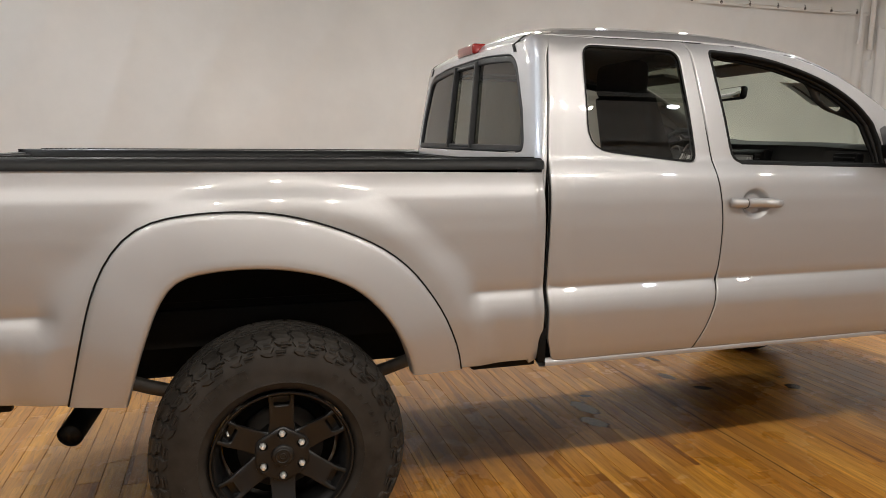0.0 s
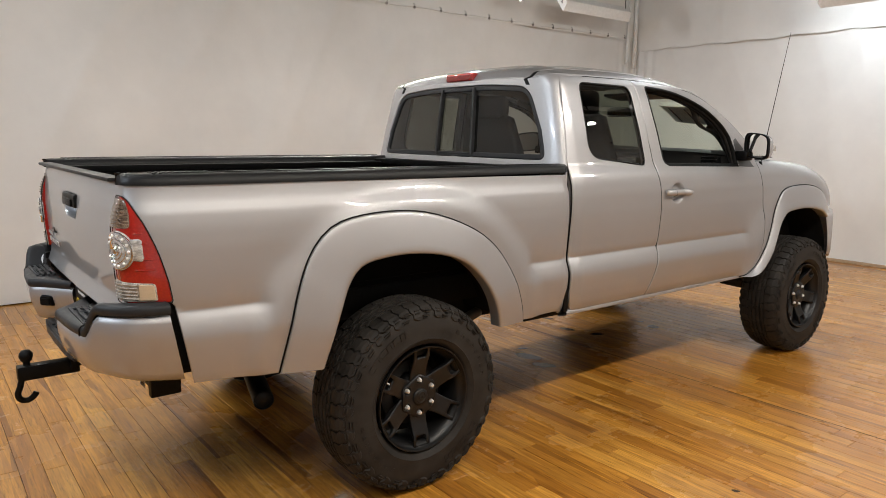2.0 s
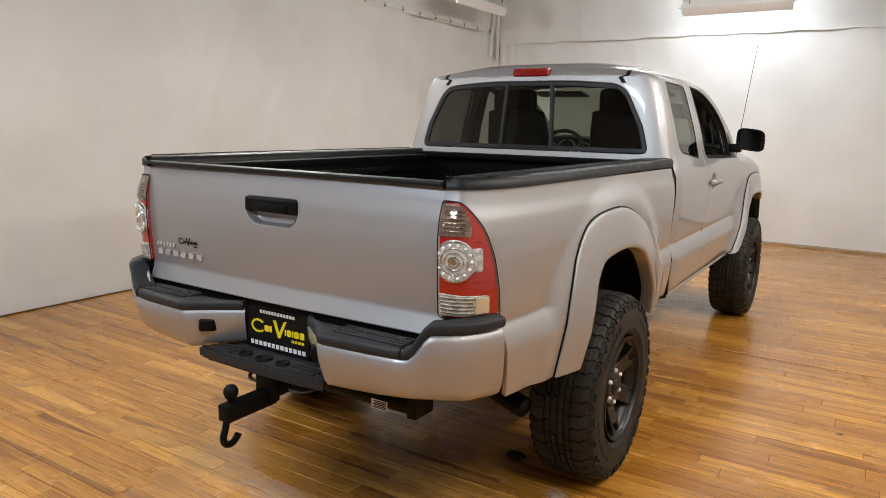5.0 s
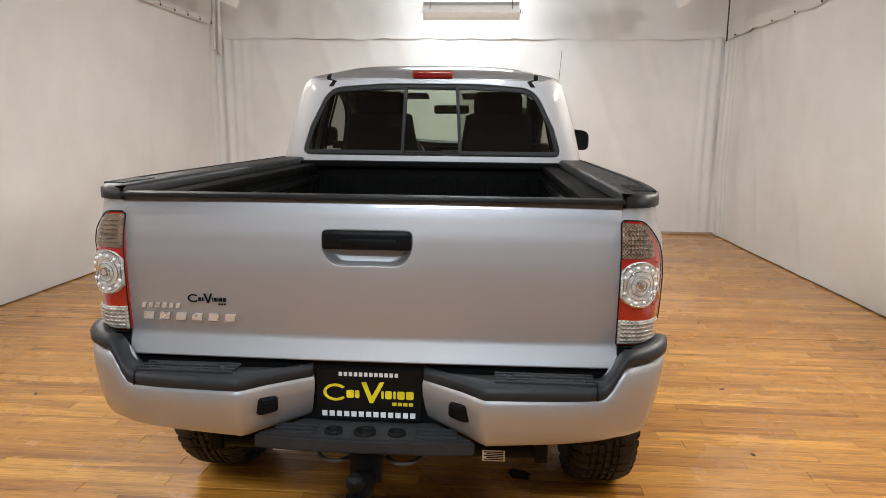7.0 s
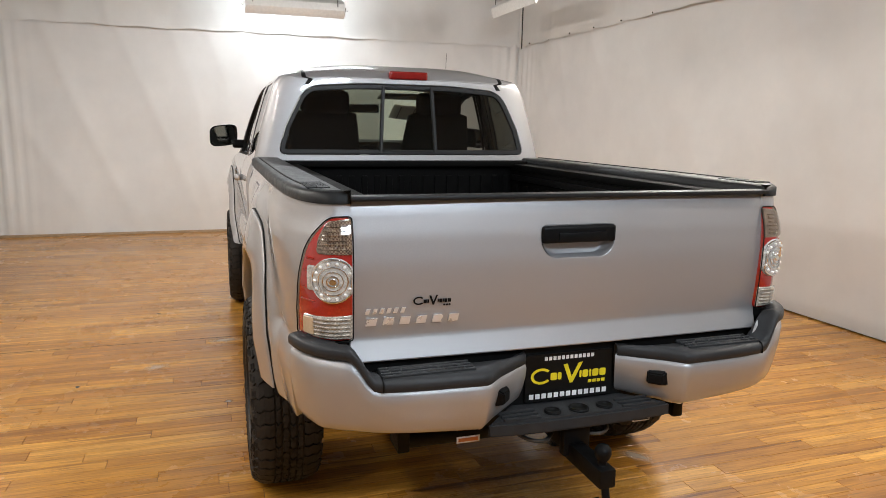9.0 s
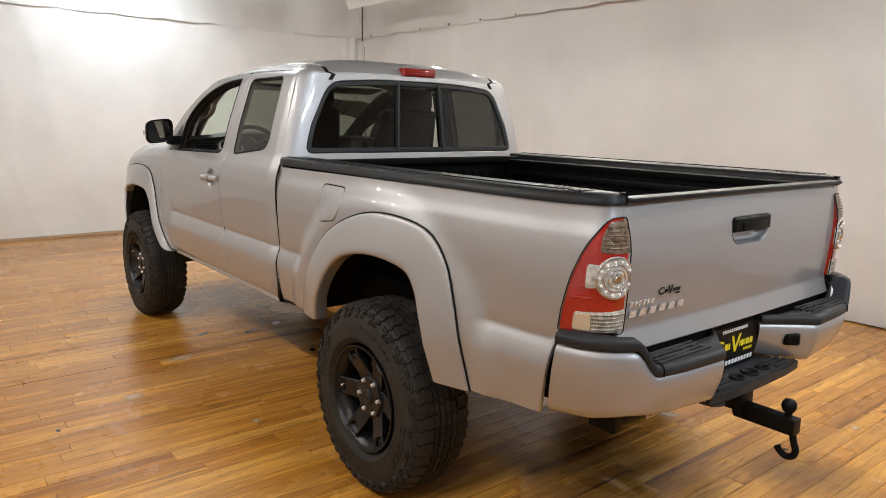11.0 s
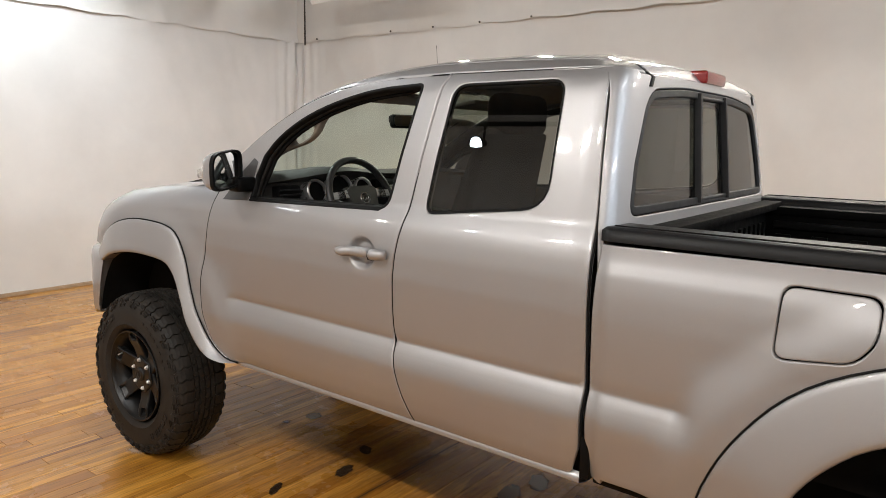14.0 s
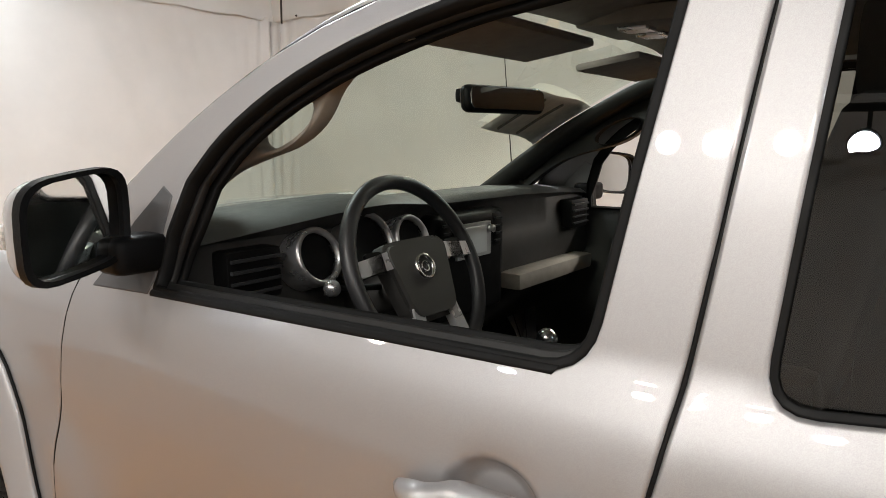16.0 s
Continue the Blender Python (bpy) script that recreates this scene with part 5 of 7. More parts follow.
def wing_surf(sign):
    def f(x, t):
        # t runs up the wing: 0 at its foot, 1 at the bonnet's edge
        z = 0.60 + (look_up(FTOP, x) - 0.60) * t
        return (x, sign * wing_y(x, z), z)
    return f


def to_t(x, z):
    return (z - 0.60) / (look_up(FTOP, x) - 0.60)


for sign in (-1, 1):
    mid = [a + (b - a) * 0.30 for a, b in zip(arch(FRONT_OUT), arch(FRONT_IN))]
    edge = smooth_path([(2.565, 0.61), (2.665, 0.655), (2.72, 0.75), (2.74, 0.92), (2.705, 1.10), (2.66, 1.29), (2.655, 1.333)], 2)
    out = [np.array((p[0], to_t(*p))) for p in mid]
    out += [np.array((p[0], to_t(*p))) for p in ((3.66, 0.99), (3.72, 1.0), (3.70, 1.05), (3.66, 1.13), (3.66, 1.19), (3.60, 1.245))]
    out += [np.array((x, 0.999)) for x in np.linspace(3.58, 2.66, 22)]
    out += [np.array((p[0], to_t(*p))) for p in edge[::-1][1:]]
    part("front_wing", panel(out, wing_surf(sign), (), 0.035, flip=sign > 0), PAINT, truck, "silver front wing", sharp=50)
    part("fender_flare", flare(sign, FRONT_OUT, FRONT_IN, cab_y), PAINT, truck, sharp=50)
    bead = [(p[0], sign * (cab_y(*p) + 0.002), p[1]) for p in [a + (a - b) * 0.012 for a, b in zip(arch(FRONT_OUT), arch(FRONT_IN))]]
    part("flare_seal", tube(bmesh.new(), bead, 0.0034, 6), SEAL, truck)
    # headlamp wrapped round the corner
    rows = []
    for x, y in resample(smooth_path([(3.672, 0.812), (3.79, 0.765), (3.91, 0.66), (3.98, 0.50)], 2), 12):
        k = (x - 3.665) / 0.33
        zt, zb = 1.180 - 0.03 * k, 1.05 - 0.02 * k
        rows.append([(x - 0.03, sign * (y - 0.03), zb), (x, sign * y, zb + 0.01), (x - 0.012, sign * (y - 0.012), (zb + zt) / 2), (x - 0.035, sign * (y - 0.04), zt), (x - 0.07, sign * (y - 0.09), zt + 0.02)])
    bm = bmesh.new()
    bm.from_mesh(loft(rows))
    bmesh.ops.recalc_face_normals(bm, faces=bm.faces[:])
    part("headlight", bm, LENS_CLEAR, truck, "clear wraparound headlight", sharp=50)
bonnet = lambda x, y: (x, y, look_up(FTOP, x) + 0.045 * (1 - (abs(y) / 0.775) ** 2.4) - 0.006 + 0.008 * step01((0.42 - abs(y)) / 0.12))
line = [(x, -0.765) for x in np.linspace(2.72, 3.60, 16)] + [(3.75, -0.70), (3.87, -0.5), (3.92, 0), (3.87, 0.5), (3.75, 0.70)] + [(x, 0.765) for x in np.linspace(3.60, 2.72, 16)] + [(2.93, 0.62), (3.0, 0.3), (3.0, -0.3), (2.93, -0.62)]
part("bonnet", panel([np.array(p) for p in line], bonnet, (), 0.05), PAINT, truck, "silver bonnet", sharp=50)
bm = bmesh.new()
box(bm, (2.74, -0.74, 1.24), (3.06, 0.74, 1.325), 0.01)
part("cowl", bm, BLACK, truck, "black cowl below the windscreen", sharp=50)
rows = []
nose = resample(smooth_path([(3.555, -0.893), (3.74, -0.870), (3.88, -0.80), (4.01, -0.62), (4.07, -0.3), (4.08, 0.0), (4.07, 0.3), (4.01, 0.62), (3.88, 0.80), (3.74, 0.870), (3.555, 0.893)], 3), 50)
for x, y in nose:
    d = np.array((x - 3.2, y * 1.2))
    d /= np.linalg.norm(d)
    zb = 0.60 + 0.03 * step01((3.8 - x) / 0.2)
    shear = lambda z, x=x: 0.42 * max(0.0, 0.95 - z) * step01((3.82 - x) / 0.25)
    rows.append([(x + d[0] * o + shear(z), (y + d[1] * o) * (1 - 0.12 * shear(z)), z) for o, z in ((-0.06, zb), (-0.01, zb + 0.01), (0.0, zb + 0.05), (0.006, 0.80), (0.004, 0.92), (-0.006, 0.962), (-0.05, 0.975))])
bm = bmesh.new()
bm.from_mesh(loft(rows))
bmesh.ops.recalc_face_normals(bm, faces=bm.faces[:])
part("front_bumper", bm, PAINT, truck, "silver front bumper", sharp=60)
bm = bmesh.new()
box(bm, (3.86, -0.52, 0.97), (3.98, 0.52, 1.21), 0.02)
part("grille", bm, SATIN, truck, "silver framed grille", sharp=50)
bm = bmesh.new()
for z in (1.02, 1.07, 1.12, 1.165):
    box(bm, (3.97, -0.46, z), (3.992, 0.46, z + 0.022), 0.004)
part("grille_bar", bm, BLACK, truck, sharp=50)

# sill, underbody and running gear
for sign in (-1, 1):
    bm = bmesh.new()
    rows = [[(x, sign * yy, zz) for yy, zz in ((0.835, 0.622), (0.846, 0.614), (0.850, 0.604), (0.848, 0.594), (0.80, 0.578), (0.74, 0.60))] for x in np.linspace(0.93, 2.60, 12)]
    bm.from_mesh(loft(rows))
    bmesh.ops.recalc_face_normals(bm, faces=bm.faces[:])
    part("sill", bm, PAINT, truck, "silver sill below the doors", sharp=60)
    bm = bmesh.new()
    box(bm, (-0.95, sign * 0.47 - 0.04, 0.56), (3.9, sign * 0.47 + 0.04, 0.68), 0.01)
    part("frame_rail", bm, VOID, truck, sharp=50)
    bm = bmesh.new()
    box(bm, (0.895, min(sign * 0.80, sign * 0.862), 0.615), (0.925, max(sign * 0.80, sign * 0.862), 0.74), 0.006)
    part("mud_guard", bm, BLACK, truck, "black guard at the cab corner", sharp=50)
    bm = bmesh.new()
    box(bm, (0.66, min(sign * 0.76, sign * 0.828), 0.596), (0.90, max(sign * 0.76, sign * 0.828), 0.63), 0.010)
    part("lower_guard", bm, BLACK, truck, sharp=50)
    sp = smooth_path([(-0.62, sign * 0.545, 0.62), (-0.30, sign * 0.545, 0.50), (0.0, sign * 0.545, 0.455), (0.30, sign * 0.545, 0.50), (0.62, sign * 0.545, 0.60)], 2)
    part("leaf_spring", tube(bmesh.new(), sp, 0.026, 8), STEEL, truck)
    part("shock_absorber", tube(bmesh.new(), [(-0.12, sign * 0.43, 0.42), (0.22, sign * 0.40, 0.86)], 0.030, 10), STEEL, truck)
    part("control_arm", tube(bmesh.new(), [(3.20, sign * 0.35, 0.44), (3.246, sign * 0.70, 0.40)], [0.05, 0.032], 10), STEEL, truck)
    part("coil_over", tube(bmesh.new(), [(3.22, sign * 0.55, 0.45), (3.20, sign * 0.50, 0.95)], 0.055, 12), STEEL, truck)
me = lathe([(0.0, -0.82), (0.05, -0.82), (0.045, -0.5), (0.045, -0.18), (0.10, -0.13), (0.145, -0.05), (0.15, 0.03), (0.11, 0.12), (0.045, 0.18), (0.045, 0.5), (0.05, 0.82), (0.0, 0.82)], "y", 20)
ob = part("rear_axle", me, STEEL, truck, "dusty steel rear axle")
ob.location = (0, 0, 0.42)
part("drive_shaft", tube(bmesh.new(), [(0.1, 0, 0.45), (2.2, 0.02, 0.58)], 0.04, 12), STEEL, truck)
bm = bmesh.new()
box(bm, (0.93, -0.80, 0.60), (2.75, 0.80, 0.66), 0.01)
part("floor_pan", bm, VOID, truck, "dark underbody", sharp=50)
part("engine_block", box(bmesh.new(), (2.75, -0.60, 0.58), (3.9, 0.60, 0.95), 0.02), VOID, truck, sharp=50)
part("bed_underside", box(bmesh.new(), (-1.03, -0.64, 0.70), (0.88, 0.64, 0.83), 0.01), VOID, truck, sharp=50)
part("rear_crossmember", box(bmesh.new(), (-1.0, -0.78, 0.66), (-0.64, 0.78, 0.72), 0.01), VOID, truck, sharp=50)
bm = bmesh.new()
box(bm, (0.75, 0.1, 0.52), (1.75, 0.42, 0.64), 0.03)
part("fuel_tank", bm, VOID, truck, sharp=50)
bm = bmesh.new()
box(bm, (1.95, -0.25, 0.48), (2.75, 0.25, 0.62), 0.05)
part("gearbox", bm, STEEL, truck, sharp=50)
ex = smooth_path([(1.6, -0.45, 0.56), (0.6, -0.46, 0.60), (0.2, -0.45, 0.70), (-0.25, -0.42, 0.68), (-0.48, -0.46, 0.59), (-0.57, -0.60, 0.54)], 3)
part("exhaust_pipe", tube(bmesh.new(), ex, 0.030, 14), STEEL, truck)
tip, end = np.array((-0.575, -0.54, 0.540)), np.array((-0.625, -0.778, 0.490))
part("exhaust_tip", tube(bmesh.new(), [tip, end], 0.038, 20, cap=False), BLACK, truck, "black exhaust tip")
part("exhaust_bore", tube(bmesh.new(), [tip, end - 0.03 * (end - tip)], 0.034, 20), SEAL, truck)


# ---------------------------------------------------------------- wheels
TYRE_W = 0.268


def tyre_mesh():
    """A tyre with jagged interlocking tread blocks, stepped shoulder lugs and sidewall relief, round y; outer face towards +y."""
    w = TYRE_W / 2
    half = [(0.4030, 0.0), (0.4020, w - 0.058), (0.3970, w - 0.038), (0.3865, w - 0.019), (0.366, w - 0.007), (0.335, w + 0.001), (0.295, w + 0.003), (0.268, w + 0.001), (0.262, w + 0.003), (0.257, w - 0.001), (0.250, w - 0.005), (0.243, w - 0.010), (0.235, w - 0.018), (0.228, w - 0.035)]
    prof = [(r, -y) for r, y in half[::-1]] + half[1:]
    carcass = lathe(prof, "y", 96)
    bm = bmesh.new()
    rng = random.Random(4)
    n = 46
    s = 2 * math.pi / n

    def prism(outline, r0, r1, shrink=0.06):
        """A block over a stretch of the tread: outline of (angle, y)."""
        ca, cy = sum(p[0] for p in outline) / len(outline), sum(p[1] for p in outline) / len(outline)
        lo = [bm.verts.new((r0 * math.cos(a), y, r0 * math.sin(a))) for a, y in outline]
        hi = []
        for a, y in outline:
            a, y = a + (ca - a) * shrink, y + (cy - y) * shrink
            hi.append(bm.verts.new((r1 * math.cos(a), y, r1 * math.sin(a))))
        m = len(outline)
        bm.faces.new(hi)
        for i in range(m):
            bm.faces.new((lo[i], lo[(i + 1) % m], hi[(i + 1) % m], hi[i]))

    def slab_on(a0, a1, r0, r1, y0, y1, skew=0.0):
        """A low raised bar on the sidewall."""
        vs = [bm.verts.new((r * math.cos(q), yy, r * math.sin(q))) for yy in (y0, y1) for r, q in ((r0, a0), (r1, a0 + skew), (r1, a1 + skew), (r0, a1))]
        for f in ((0, 1, 2, 3), (4, 5, 6, 7), (0, 1, 5, 4), (1, 2, 6, 5), (2, 3, 7, 6), (3, 0, 4, 7)):
            bm.faces.new([vs[i] for i in f])
    for k in range(n):
        a = s * k
        for y0, y1, sh, zig in ((-0.0255, -0.0025, 0.0, 0.26), (0.0025, 0.0255, 0.5, -0.26), (-0.052, -0.0305, 0.33, -0.22), (0.0305, 0.052, 0.83, 0.22)):
            j = rng.uniform(-0.07, 0.07)
            f0, f1 = sh + j + 0.06, sh + j + 0.94
            ym = (y0 + y1) / 2
            prism([(a + s * f0, y0), (a + s * (f0 + 0.35), y0 + 0.003), (a + s * f1, y0), (a + s * (f1 + zig), ym), (a + s * f1, y1), (a + s * (f0 + 0.5), y1 - 0.003), (a + s * f0, y1), (a + s * (f0 + zig), ym)], 0.398, 0.4125)
            # fine cut across the block shown as a raised half
            prism([(a + s * (f0 + 0.40), y0 + 0.004), (a + s * (f0 + 0.78), y0 + 0.004), (a + s * (f0 + 0.78), y1 - 0.004), (a + s * (f0 + 0.40), y1 - 0.004)], 0.411, 0.4138, 0.1)
        for sg in (-1, 1):
            long = k % 2 == 0
            path = [(0.4120, w - 0.078), (0.4115, w - 0.062), (0.4080, w - 0.043), (0.4005, w - 0.026), (0.3915, w - 0.015)] + ([(0.3790, w - 0.0060), (0.3640, w + 0.0010), (0.352, w + 0.0030)] if long else [(0.3850, w - 0.006)])
            base = [(0.392, w - 0.078), (0.392, w - 0.062), (0.390, w - 0.046), (0.384, w - 0.034), (0.376, w - 0.024)] + ([(0.366, w - 0.016), (0.352, w - 0.008), (0.345, w - 0.006)] if long else [(0.370, w - 0.016)])
            j = rng.uniform(-0.05, 0.05)
            a0, a1 = a + s * (0.03 + j), a + s * (0.95 + j)
            ring = []
            for (r1, y1), (r0, y0), m, t in zip(path, base, (0.0, 0.12, 0.0, 0.22, 0.10, 0.30, 0.12, 0.34), (0, 0, 0.0, 0.0, 0.01, 0.04, 0.12, 0.24)):
                q0, q1 = a0 + s * m + s * t, a1 + s * m - s * t
                ring.append([bm.verts.new((r * math.cos(q), sg * yy, r * math.sin(q))) for r, yy, q in ((r0, y0, q0), (r1, y1, q0 + s * 0.04), (r1, y1, q1 - s * 0.04), (r0, y0, q1))])
            for g, h in zip(ring, ring[1:]):
                for i in range(4):
                    bm.faces.new((g[i], g[(i + 1) % 4], h[(i + 1) % 4], h[i]))
            bm.faces.new(ring[0])
            bm.faces.new(ring[-1])
            # small steps on the shoulder between the lugs
            for r0, r1, y1 in ((0.386, 0.391, w - 0.0085), (0.3765, 0.3815, w - 0.0015)):
                vs0 = a1 - s * 0.40
                slab_on(vs0, vs0 + s * 0.42, r0, r1, sg * (w - 0.03), sg * y1)
            if not long and sg > 0:
                slab_on(a0 + s * 0.2, a1 - s * 0.1, 0.362, 0.3665, w - 0.008, w + 0.0022)
                slab_on(a0 + s * 0.2, a1 - s * 0.2, 0.3535, 0.3565, w - 0.006, w + 0.0030)
    # raised sidewall bars where the lettering stands
    for base, count in ((0.55, 6), (math.pi + 0.55, 6), (2.1, 8), (math.pi + 2.1, 8)):
        for k in range(count):
            a0 = base + k * 0.118
            big = count == 6
            r0, r1 = (0.300, 0.331) if big else (0.306, 0.322)
            wide = 0.088 if big else 0.060
            slab_on(a0, a0 + 0.016, r0, r1, w - 0.002, w + 0.0050, 0.012)
            slab_on(a0 + 0.016, a0 + wide, r1 - 0.007, r1, w - 0.002, w + 0.0050, 0.004)
            if k % 2 == 0:
                slab_on(a0 + 0.016, a0 + wide, r0, r0 + 0.007, w - 0.002, w + 0.0050, 0.004)
            else:
                slab_on(a0 + wide - 0.016, a0 + wide, r0, r1 - 0.007, w - 0.002, w + 0.0050, 0.008)
    # fine radial ribs by the bead
    for k in range(90):
        a0 = 2 * math.pi * k / 90
        slab_on(a0, a0 + 0.014, 0.2615, 0.2665, w - 0.002, w + 0.0035)
    bmesh.ops.recalc_face_normals(bm, faces=bm.faces[:])
    return carcass, bm


def spoke_bm(angle):
    """One broad straight spoke with a square pocket at its outer end; front towards +y."""
    out = [(0.070, -0.050), (0.092, -0.0465), (0.120, -0.0425), (0.170, -0.0420), (0.205, -0.0450), (0.228, -0.0485), (0.230, 0.0), (0.228, 0.0485), (0.205, 0.0450), (0.170, 0.0420), (0.120, 0.0425), (0.092, 0.0465), (0.070, 0.050)]
    pocket = rounded([(0.180, -0.024, 0.006), (0.221, -0.029, 0.004), (0.221, 0.029, 0.004), (0.180, 0.024, 0.006)], 3)
    front = lambda r: 0.082 + 0.026 * step01((r - 0.085) / 0.13)

    def surf(u, v):
        rim_lift = 0.004 * step01((abs(v) - 0.026) / 0.010) * step01((u - 0.14) / 0.05)
        return (u * math.cos(angle) - v * math.sin(angle), front(u) + rim_lift - 0.9 * max(0, abs(v) - 0.040), u * math.sin(angle) + v * math.cos(angle))
    bm = bmesh.new()
    bm.from_mesh(panel([np.array(p) for p in out], surf, [pocket], 0.010, 0.003, 0.003, 0.034, flip=True))
    # pocket floor
    c, sn = math.cos(angle), math.sin(angle)
    bm.faces.new([bm.verts.new((u * c - v * sn, 0.078, u * sn + v * c)) for u, v in ((0.176, -0.030), (0.176, 0.030), (0.224, 0.034), (0.224, -0.034))])
    return bm


def build_wheel():
    w = thing("wheel_template", "", "")
    carcass, lugs = tyre_mesh()
    carcass.transform(Matrix.Diagonal((0.972, 1.0, 0.972, 1.0)))
    bmesh.ops.transform(lugs, matrix=Matrix.Diagonal((0.972, 1.0, 0.972, 1.0)), verts=lugs.verts[:])
    part("tyre", carcass, RUBBER, w, "black all-terrain tyre", sharp=35)
    tagged(part("tread", lugs, RUBBER, w, "chunky tread blocks and sidewall relief", smooth=False), kind="stuff")
    part("rim", lathe([(0.222, -0.12), (0.214, -0.11), (0.205, -0.05), (0.205, 0.06), (0.214, 0.095), (0.226, 0.104), (0.238, 0.118), (0.241, 0.126), (0.239, 0.131), (0.234, 0.130), (0.228, 0.120)], "y", 72), RIM, w, "matte black alloy rim", sharp=40)
    for k in range(6):
        part("spoke", spoke_bm(math.pi / 2 + k * math.pi / 3), RIM, w, sharp=35)
    # six-sided hub plate with round pockets for the nuts
    edge = rounded([(0.106 * math.cos(math.pi / 6 + k * math.pi / 3), 0.106 * math.sin(math.pi / 6 + k * math.pi / 3), 0.02) for k in range(6)], 4)
    holes = [[np.array((0.0758 * math.cos(q) + 0.0165 * math.cos(b), 0.0758 * math.sin(q) + 0.0165 * math.sin(b))) for b in np.linspace(0, 2 * math.pi, 19)[:-1]] for q in [math.pi / 2 + k * math.pi / 3 for k in range(6)]]
    part("hub", panel([np.array(p) for p in edge], lambda u, v: (u, 0.094 - 3.0 * max(0.0, math.hypot(u, v) - 0.084) ** 1.4, v), holes, 0.012, 0.003, 0.002, 0.035, flip=True), RIM, w, sharp=35)
    part("hub_back", lathe([(0.0, 0.064), (0.094, 0.064), (0.096, 0.02)], "y", 24), SEAL, w)
    part("hub_cap", lathe([(0.0, 0.103), (0.030, 0.103), (0.036, 0.101), (0.039, 0.097), (0.040, 0.088)], "y", 36), RIM, w, "black centre cap with a plain oval mark", sharp=40)
    part("hub_cap_ring", lathe([(0.020, 0.1028), (0.022, 0.1052), (0.026, 0.1052), (0.028, 0.1028)], "y", 24), RIM, w)
    part("hub_cap_ring", lathe([(0.007, 0.1028), (0.008, 0.1050), (0.011, 0.1050), (0.012, 0.1028)], "y", 18), RIM, w)
    for k in range(6):
        a = math.pi / 2 + k * math.pi / 3
        me = lathe([(0.0, 0.102), (0.006, 0.1015), (0.0092, 0.098), (0.0105, 0.094), (0.0118, 0.086), (0.0118, 0.062)], "y", 6)
        ob = part("lug_nut", me, NUT, w, sharp=30)
        ob.location = (0.0758 * math.cos(a), 0, 0.0758 * math.sin(a))
    part("brake_disc", lathe([(0.07, 0.02), (0.15, 0.02), (0.15, 0.0), (0.07, 0.0)], "y", 36), STEEL, w)
    part("brake_backing", lathe([(0.0, -0.01), (0.19, -0.01), (0.20, -0.03)], "y", 36), VOID, w)
    part("valve_stem", tube(bmesh.new(), [(0.182, 0.085, 0.104), (0.176, 0.112, 0.100)], 0.004, 8), NUT, w)
    for p in w.children:
        if not p.name.startswith(("tyre", "tread")):
            p.data.transform(Matrix.Diagonal((0.922, 1.0, 0.922, 1.0)))
            p.location = (p.location.x * 0.922, 0, p.location.z * 0.922)
    return w


template = build_wheel()
parts_of = list(template.children)
for name, x, sign, spin in (("rear", 0.0, -1, 0), ("front", 3.246, -1, 17), ("rear", 0.0, 1, 31), ("front", 3.246, 1, 9)):
    hub = pose(x, sign * 0.807, 0.4015, 0, 0, 0 if sign > 0 else 180) @ pose(0, 0, 0, 0, spin, 0)
    body = next(p for p in parts_of if p.name.startswith("rim"))
    wheel = new("wheel", body.data)
    wheel.parent = truck
    wheel.matrix_local = hub
    tagged(wheel, "matte black alloy wheel with an all-terrain tyre")
    for p in parts_of:
        if p is not body:
            o = new(p.name.split(".")[0], p.data)
            o.parent = wheel
            o.location = p.location
            for key in ("label", "kind"):
                if key in p:
                    o[key] = p[key]
for p in parts_of:
    bpy.data.objects.remove(p)
bpy.data.objects.remove(template)

